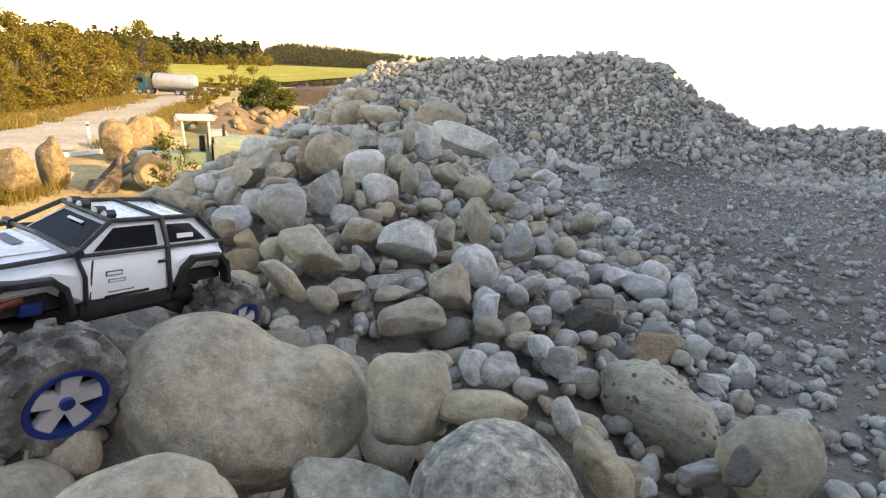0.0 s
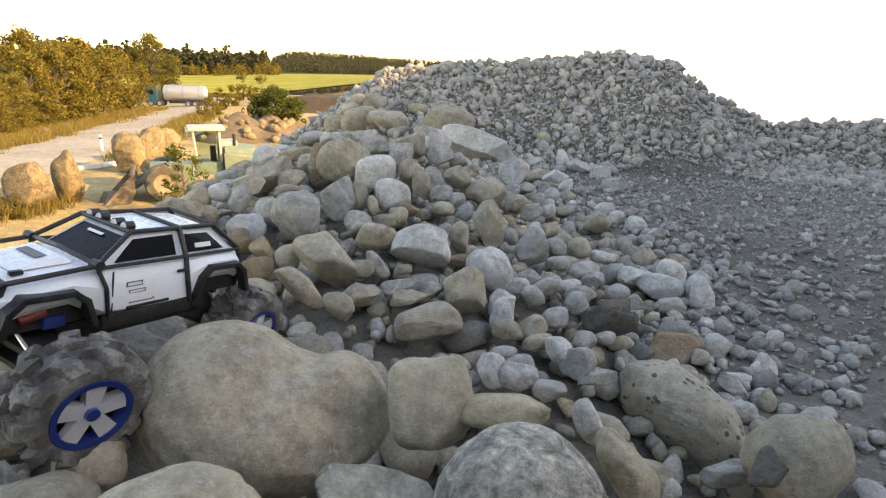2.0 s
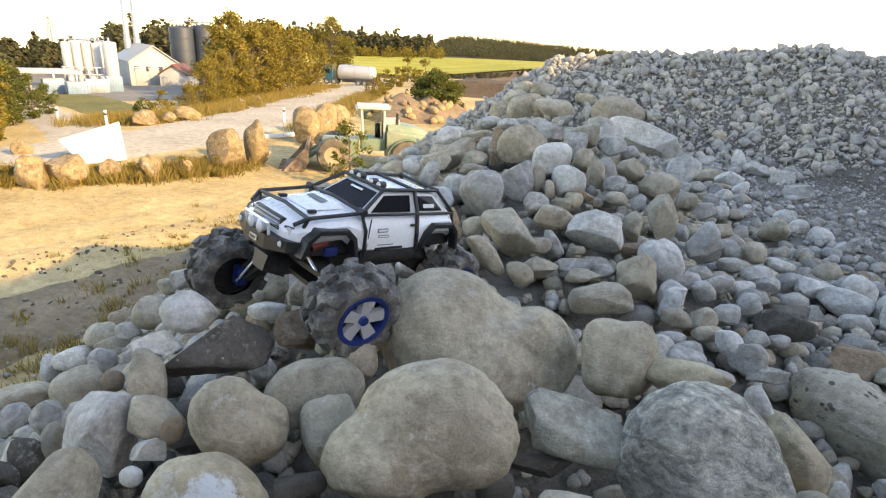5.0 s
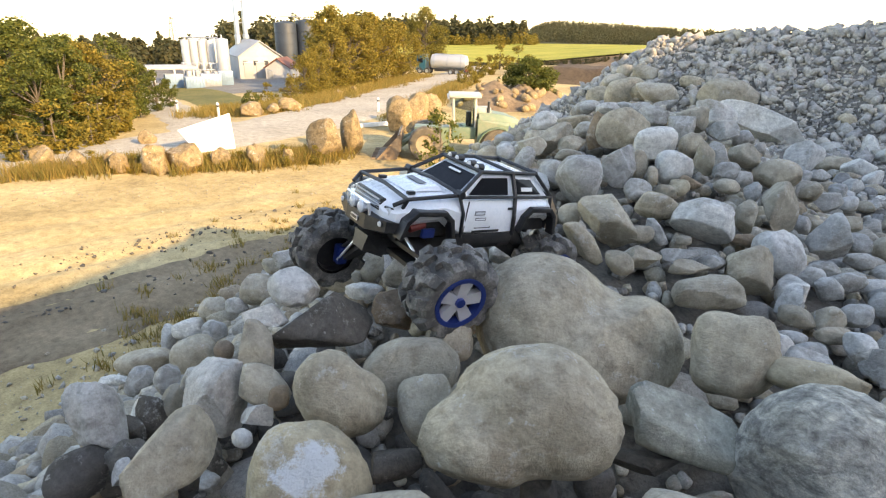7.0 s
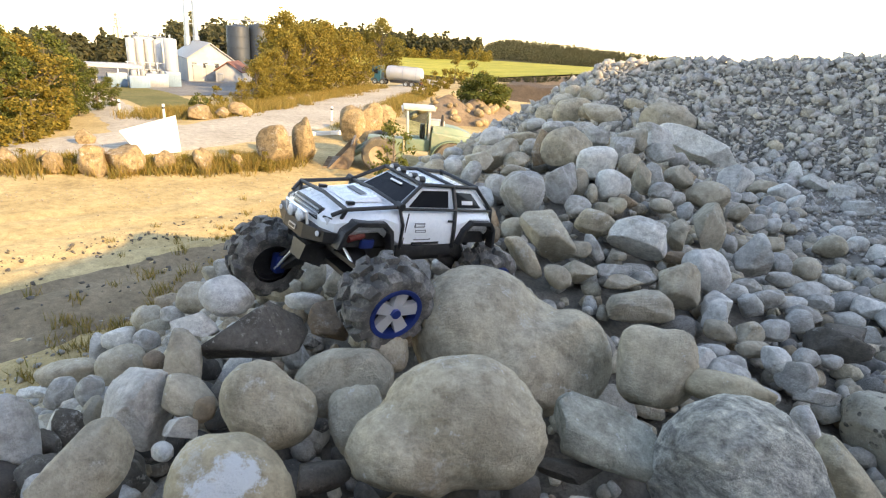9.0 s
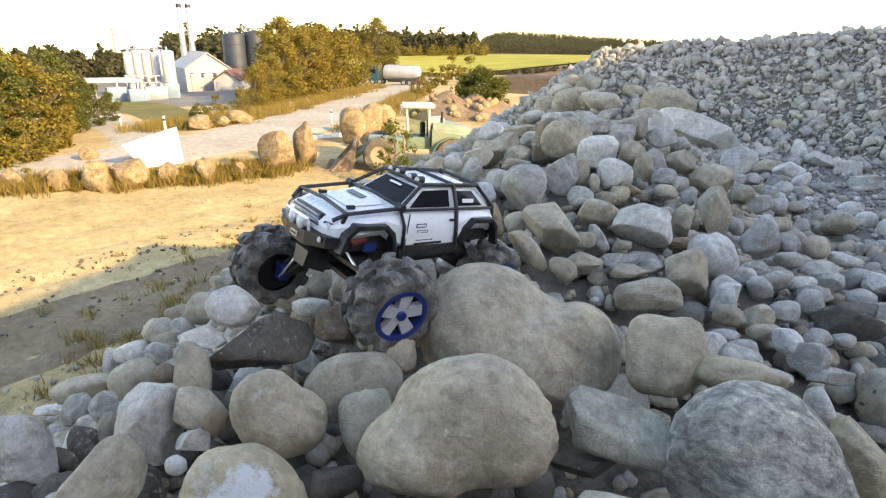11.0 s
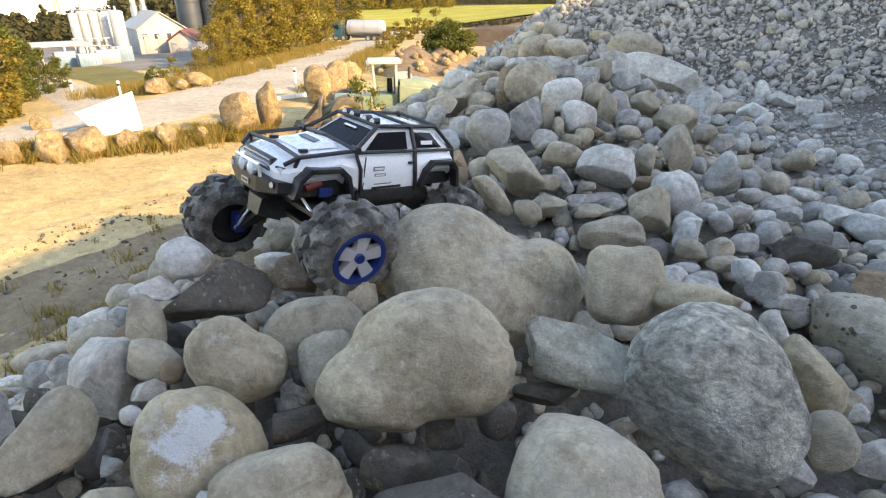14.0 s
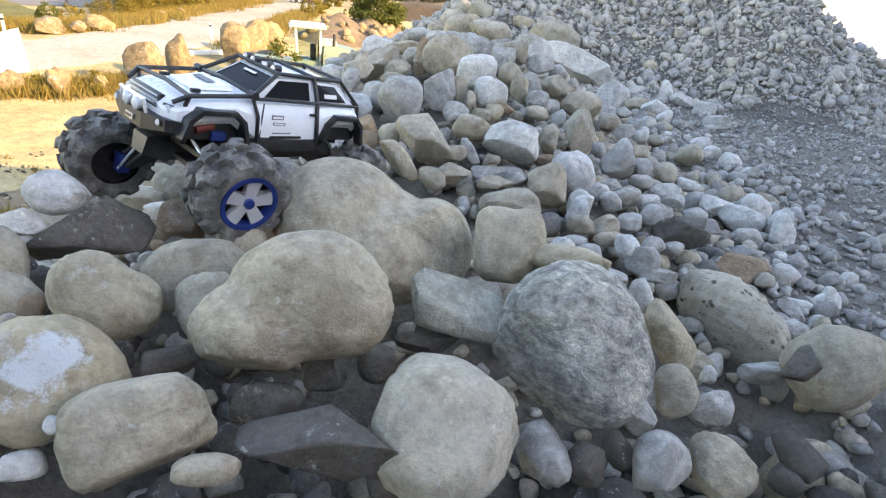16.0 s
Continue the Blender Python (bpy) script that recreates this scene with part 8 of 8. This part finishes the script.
def truck():
    M = pose(-0.552, 1.045, 5.060, -5.1, -8.5, 243)
    t = thing("model_truck", "white off-road model truck with black cage climbing over boulders", "model truck", M)
    S = Matrix.Scale(TRUCK_S, 4)

    def p(name, bm, mat, parent=t, label="", flat=False):
        bmesh.ops.transform(bm, matrix=S, verts=bm.verts)
        return part(name, bm, mat, parent, label, flat)

    # body shell by cross-sections: x, half width low, half width belt, z low, z belt
    secs = [(0.262, 0.072, 0.060, 0.062, 0.100), (0.245, 0.098, 0.080, 0.058, 0.112), (0.20, 0.112, 0.094, 0.072, 0.121), (0.13, 0.114, 0.098, 0.078, 0.127), (0.075, 0.112, 0.098, 0.042, 0.131), (-0.02, 0.112, 0.098, 0.036, 0.130), (-0.105, 0.112, 0.098, 0.036, 0.130), (-0.15, 0.114, 0.098, 0.075, 0.130), (-0.215, 0.112, 0.095, 0.075, 0.128), (-0.245, 0.100, 0.088, 0.060, 0.122)]
    bm = bmesh.new()
    rings = []
    for x, wl_, wb_, zl, zb in secs:
        ring = [(x, wl_ * 0.9, zl), (x, wl_, zl + 0.012), (x, wl_, (zl + zb) / 2 + 0.012), (x, wb_, zb - 0.004), (x, wb_ * 0.86, zb + 0.002), (x, 0.0, zb + 0.007)]
        ring += [(a, -b, c) for a, b, c in reversed(ring[:-1])]
        rings.append([bm.verts.new(q) for q in ring])
    for a, b in zip(rings[:-1], rings[1:]):
        for i in range(len(a) - 1):
            bm.faces.new((a[i], a[i + 1], b[i + 1], b[i]))
    bm.faces.new(rings[0])
    bm.faces.new(list(reversed(rings[-1])))
    bmesh.ops.recalc_face_normals(bm, faces=bm.faces)
    bmesh.ops.subdivide_edges(bm, edges=bm.edges, cuts=1, smooth=0.25)
    body = p("body", bm, CAR_WHITE, label="glossy white body shell with black trim")
    # cabin
    cab_pts = [(0.078, 0.088, 0.128), (-0.238, 0.088, 0.126), (0.004, 0.068, 0.180), (-0.185, 0.066, 0.178), (-0.09, 0.069, 0.185)]
    p("cabin", bm_hull([q for c in cab_pts for q in (c, (c[0], -c[1], c[2]))]), CAR_WHITE, body, "white cabin with a flat roof", True)
    p("windscreen", bm_hull([(0.079, s * 0.078, 0.132) for s in (-1, 1)] + [(0.012, s * 0.060, 0.1765) for s in (-1, 1)] + [(0.070, s * 0.074, 0.131) for s in (-1, 1)] + [(0.006, s * 0.058, 0.174) for s in (-1, 1)]), CAR_GLASS, body, "dark tinted windscreen", True)
    p("rear_window", bm_hull([(-0.2375, s * 0.072, 0.132) for s in (-1, 1)] + [(-0.192, s * 0.056, 0.172) for s in (-1, 1)] + [(-0.228, s * 0.07, 0.131) for s in (-1, 1)] + [(-0.186, s * 0.055, 0.17) for s in (-1, 1)]), CAR_GLASS, body, "dark tinted rear window", True)
    for s in (-1, 1):
        p("side_window", bm_hull([(x, s * y, z) for x, y, z in ((0.045, 0.0885, 0.135), (0.0, 0.0725, 0.172), (-0.085, 0.0735, 0.174), (-0.085, 0.0895, 0.135), (0.04, 0.084, 0.136), (-0.08, 0.085, 0.136))]), CAR_GLASS, body, "", True)
        p("quarter_window", bm_hull([(x, s * y, z) for x, y, z in ((-0.112, 0.0890, 0.136), (-0.112, 0.0735, 0.172), (-0.170, 0.0720, 0.170), (-0.205, 0.0885, 0.136), (-0.12, 0.084, 0.137), (-0.19, 0.084, 0.137))]), CAR_GLASS, body, "", True)
        p("window_mark", bm_box(0.040, 0.001, 0.010, (-0.152, s * 0.0852, 0.148), 0, (s * 22, 0, 0)), WHITE, body)
        # wheel arches
        for xc, rr in ((0.172, 0.072), (-0.182, 0.066)):
            pts = [(xc + rr * c, s * 0.116, 0.040 + zz) for c, zz in ((-1.05, 0.0), (-0.85, 0.046), (-0.55, 0.064), (0.5, 0.066), (0.82, 0.046), (0.98, 0.012))]
            arch = bmesh.new()
            for a, b in zip(pts[:-1], pts[1:]):
                av, bv = Vector(a), Vector(b)
                c = (av + bv) / 2
                bm_box((bv - av).length + 0.008, 0.026, 0.011, c, 0.002, (0, -math.degrees(math.atan2(bv.z - av.z, bv.x - av.x)), 0), arch)
            p("wheel_arch", arch, CAR_BLACK, body, "black flared wheel arch")
            # solid black filler, standing in for the shade inside the open arch
            p("arch_liner", bm_hull([(xc + rr * c, s * yy, 0.040 + zz) for c, zz in ((-0.95, 0.0), (-0.6, 0.055), (0.5, 0.056), (0.85, 0.0)) for yy in (0.094, 0.060)]), CAR_BLACK, body, "", True)
        p("sill", bm_box(0.185, 0.018, 0.030, (-0.015, s * 0.106, 0.032), 0.005), CAR_BLACK, body, "black side sill")
        p("door_seam", bm_box(0.0025, 0.002, 0.085, (0.06, s * 0.1125, 0.085)), CAR_BLACK, body)
        p("door_handle", bm_box(0.020, 0.004, 0.006, (-0.082, s * 0.113, 0.108), 0.0015), CAR_BLACK, body)
        for k2, (dx, dz, w2, h2) in enumerate(((0.018, 0.098, 0.032, 0.010), (0.012, 0.083, 0.034, 0.007), (0.002, 0.066, 0.052, 0.012))):
            p("side_decal", bm_box(w2, 0.001, h2, (dx, s * 0.1128, dz)), DECAL, body, "grey sponsor decal")
            p("decal_inset", bm_box(w2 * 0.86, 0.001, h2 * 0.55, (dx, s * 0.1133, dz)), CAR_WHITE, body)
        p("side_stripe", bm_box(0.09, 0.001, 0.006, (-0.012, s * 0.1127, 0.052)), CAR_BLACK, body)
        # cage: sill-to-roof bars
        cage = [(0.250, s * 0.086, 0.112), (0.225, s * 0.100, 0.130), (0.085, s * 0.104, 0.140), (0.008, s * 0.076, 0.188), (-0.185, s * 0.073, 0.186), (-0.243, s * 0.092, 0.132), (-0.25, s * 0.100, 0.075)]
        p("cage_rail", bm_bar(cage, 0.0048, 8), CAR_BLACK, t, "black tubular cage rail")
        p("cage_post", bm_bar([(-0.098, s * 0.074, 0.188), (-0.098, s * 0.103, 0.134), (-0.095, s * 0.118, 0.088), (-0.105, s * 0.116, 0.040)], 0.0052, 8), CAR_BLACK, t, "black tubular cage post")
        p("cage_door_bar", bm_bar([(0.085, s * 0.104, 0.138), (0.074, s * 0.117, 0.10), (0.068, s * 0.116, 0.042)], 0.0040, 8), CAR_BLACK, t, "black tubular cage post")
        p("belt_bar", bm_bar([(0.085, s * 0.104, 0.135), (-0.098, s * 0.104, 0.134), (-0.243, s * 0.094, 0.130)], 0.0038, 8), CAR_BLACK, t, "black belt-line bar")
        p("hood_bar", bm_bar([(0.225, s * 0.10, 0.129), (0.228, s * 0.088, 0.098), (0.235, s * 0.09, 0.078)], 0.0046, 8), CAR_BLACK, t)
        p("joint_knob", bm_tube((0.085, s * 0.092, 0.142), (0.085, s * 0.114, 0.142), 0.009, n=12), CAR_BLACK, t)
        # lamps
        hl = p("headlight", bm_box(0.012, 0.026, 0.022, (0.247, s * 0.074, 0.094), 0.003, (0, 0, s * 28)), CAR_BLACK, body, "clear headlight in black housing")
        p("reflector", bm_tube((0.250, s * 0.077, 0.095), (0.256, s * 0.077, 0.095), 0.009, n=14), LENS, hl)
        bl = p("bumper_lamp", bm_tube((0.262, s * 0.083, 0.070), (0.274, s * 0.083, 0.070), 0.008, n=14), CAR_BLACK, t, "small round bumper lamp")
        p("bumper_lamp_lens", bm_tube((0.2735, s * 0.083, 0.070), (0.2765, s * 0.083, 0.070), 0.0068, 0.005, 14), LENS, bl)
        dl = p("driving_lamp", bm_lathe([(0.004, -0.012), (0.011, -0.010), (0.0145, 0.0), (0.0145, 0.005), (0.0130, 0.006)], 20), CHROME, t, "large round driving lamp")
        dl.matrix_local = pose(0.283 * TRUCK_S, s * 0.0185 * TRUCK_S, 0.088 * TRUCK_S, 0, 90, 0)
        p("lamp_lens", bm_lathe([(0.0135, 0.003), (0.0105, 0.006), (0.006, 0.008), (0.0005, 0.0085)], 20), LENS, dl)
        for yy in (0.024, 0.053):
            rl = p("roof_lamp", bm_tube((-0.012, s * yy, 0.193), (0.006, s * yy, 0.193), 0.0095, n=14), CAR_BLACK, t, "round clear roof lamp")
            p("roof_lens", bm_tube((0.0055, s * yy, 0.193), (0.009, s * yy, 0.193), 0.0085, 0.006, 14), LENS, rl)
        p("front_latch", bm_box(0.02, 0.010, 0.008, (0.19, s * 0.06, 0.132), 0.002), CAR_BLACK, t)
        p("shock", bm_tube((0.165, s * 0.096, 0.070), (0.205, s * 0.098, 0.062), 0.009, n=12), RED, t, "red spring shock")
    p("cage_crossbar", bm_bar([(0.225, -0.10, 0.130), (0.222, 0.0, 0.136), (0.225, 0.10, 0.130)], 0.0046, 8), CAR_BLACK, t, "black bar across the bonnet")
    p("cage_crossbar", bm_bar([(0.085, -0.104, 0.142), (0.092, 0.0, 0.150), (0.085, 0.104, 0.142)], 0.0046, 8), CAR_BLACK, t, "black bar before the windscreen")
    for xx in (0.008, -0.098, -0.185):
        p("roof_bar", bm_tube((xx, -0.075, 0.188), (xx, 0.075, 0.188), 0.0045, n=8), CAR_BLACK, t, "black roof cage bar")
    p("cage_crossbar", bm_bar([(-0.243, -0.092, 0.132), (-0.25, 0, 0.135), (-0.243, 0.092, 0.132)], 0.0045, 8), CAR_BLACK, t)
    p("bonnet_scoop", bm_hull([(0.10, s * 0.058, 0.136) for s in (-1, 1)] + [(0.19, s * 0.05, 0.130) for s in (-1, 1)] + [(0.11, s * 0.05, 0.146) for s in (-1, 1)] + [(0.16, s * 0.04, 0.139) for s in (-1, 1)]), CAR_WHITE, body, "", True)
    p("bonnet_badge", bm_box(0.018, 0.06, 0.001, (0.137, 0, 0.1445), 0, (0, 8, 0)), DECAL, body, "grey bonnet badge")
    p("windscreen_mark", bm_box(0.006, 0.045, 0.001, (0.026, 0, 0.1715), 0, (0, 34, 0)), WHITE, body, "pale strip on the windscreen")
    g = p("grille", bm_box(0.012, 0.110, 0.030, (0.255, 0, 0.103), 0.003, (0, -12, 0)), CAR_BLACK, body, "black slatted grille")
    for i in range(4):
        p("grille_slat", bm_box(0.004, 0.104, 0.003, (0.261 + i * 0.0006, 0, 0.094 + i * 0.0065)), STEEL, g)
    p("bumper", bm_hull([(0.285, s * 0.040, z) for s in (-1, 1) for z in (0.044, 0.076)] + [(0.268, s * 0.098, z) for s in (-1, 1) for z in (0.056, 0.080)] + [(0.240, s * 0.108, z) for s in (-1, 1) for z in (0.056, 0.078)] + [(0.24, s * 0.05, z) for s in (-1, 1) for z in (0.032, 0.07)]), CAR_BLACK, t, "black moulded front bumper", True)
    p("bumper_badge", bm_box(0.003, 0.028, 0.011, (0.287, 0, 0.058)), CHROME, t, "small pale plate")
    p("bumper_badge_inset", bm_box(0.003, 0.022, 0.006, (0.2878, 0, 0.058)), CAR_BLACK, t)
    p("bull_bar", bm_bar([(0.276, -0.046, 0.066), (0.284, -0.045, 0.104), (0.284, 0.045, 0.104), (0.276, 0.046, 0.066)], 0.0035, 8), CHROME, t, "chrome bull bar")
    p("roof_light_bar", bm_box(0.012, 0.13, 0.006, (-0.006, 0, 0.186), 0.002), CAR_BLACK, t)
    p("rear_bumper", bm_hull([(-0.262, s * 0.08, z) for s in (-1, 1) for z in (0.05, 0.072)] + [(-0.24, s * 0.104, z) for s in (-1, 1) for z in (0.045, 0.075)]), CAR_BLACK, t, "", True)
    p("chassis", bm_hull([(x, s * y, z) for x, y, z in ((0.235, 0.028, 0.01), (0.235, 0.028, -0.03), (0.12, 0.055, -0.02), (-0.13, 0.055, -0.02), (-0.235, 0.028, -0.03), (-0.235, 0.028, 0.01), (0.10, 0.06, 0.02), (-0.12, 0.06, 0.02)) for s in (-1, 1)]), CAR_BLACK, t, "black plastic chassis tub", True)
    p("skid_plate", bm_hull([(0.262, s * 0.028, 0.02) for s in (-1, 1)] + [(0.268, s * 0.022, -0.018) for s in (-1, 1)] + [(0.215, s * 0.030, z) for s in (-1, 1) for z in (-0.036, 0.03)]), CAR_BLACK, t, "", True)
    p("shock_tower", bm_box(0.012, 0.14, 0.05, (0.21, 0, 0.045), 0.004), CAR_BLACK, t)
    p("shock_tower", bm_box(0.012, 0.14, 0.05, (-0.21, 0, 0.045), 0.004), CAR_BLACK, t)
    p("servo_box", bm_box(0.036, 0.03, 0.022, (0.150, 0.086, 0.048), 0.004), BLUE, t, "blue servo case")
    p("inner_tub", bm_box(0.36, 0.12, 0.05, (-0.01, 0, 0.045), 0.012), CAR_BLACK, t)
    # wheels: where each one rests
    inv = M.inverted()
    for (wx, wy, wz), steer, camber, out in (((-0.432, 0.785, 5.062), -8, 6, 1), ((-0.782, 0.915, 5.028), -4, -4, -1), ((-0.372, 1.199, 4.966), 4, 4, 1), ((-0.690, 1.230, 5.040), 4, 2, -1)):
        c = inv @ Vector((wx, wy, wz))
        f, q = (1 if c.x > 0 else -1), c / TRUCK_S
        hub = Vector((q.x - 0.01 * f, q.y - out * 0.045, q.z))
        for zo, zh in ((-0.014, -0.022), (0.018, 0.016)):
            p("control_arm", bm_hull([(f * 0.165 + e * 0.045, out * 0.034, zo + g2) for e in (-1, 1) for g2 in (-0.005, 0.005)] + [(hub.x + e * 0.007, hub.y, hub.z + zh + g2) for e in (-1, 1) for g2 in (-0.005, 0.005)]), CAR_BLACK, t, "black suspension arm", True)
        p("push_rod", bm_tube((f * 0.195, out * 0.040, 0.050), (hub.x + f * 0.012, hub.y - out * 0.008, hub.z - 0.012), 0.0036, n=8), CHROME, t, "chrome push rod")
        p("drive_shaft", bm_tube((f * 0.165, out * 0.02, 0.002), hub, 0.006, n=8), CAR_BLACK, t)
        p("axle_carrier", bm_box(0.026, 0.03, 0.048, hub, 0.005), BLUE, t, "blue axle carrier")
        lug_wheel(t, Matrix.Translation(c) @ pose(0, 0, 0, out * -camber, steer * 0.4, steer) @ (Matrix.Identity(4) if out > 0 else pose(0, 0, 0, 0, 0, 180)))
    return t


truck()
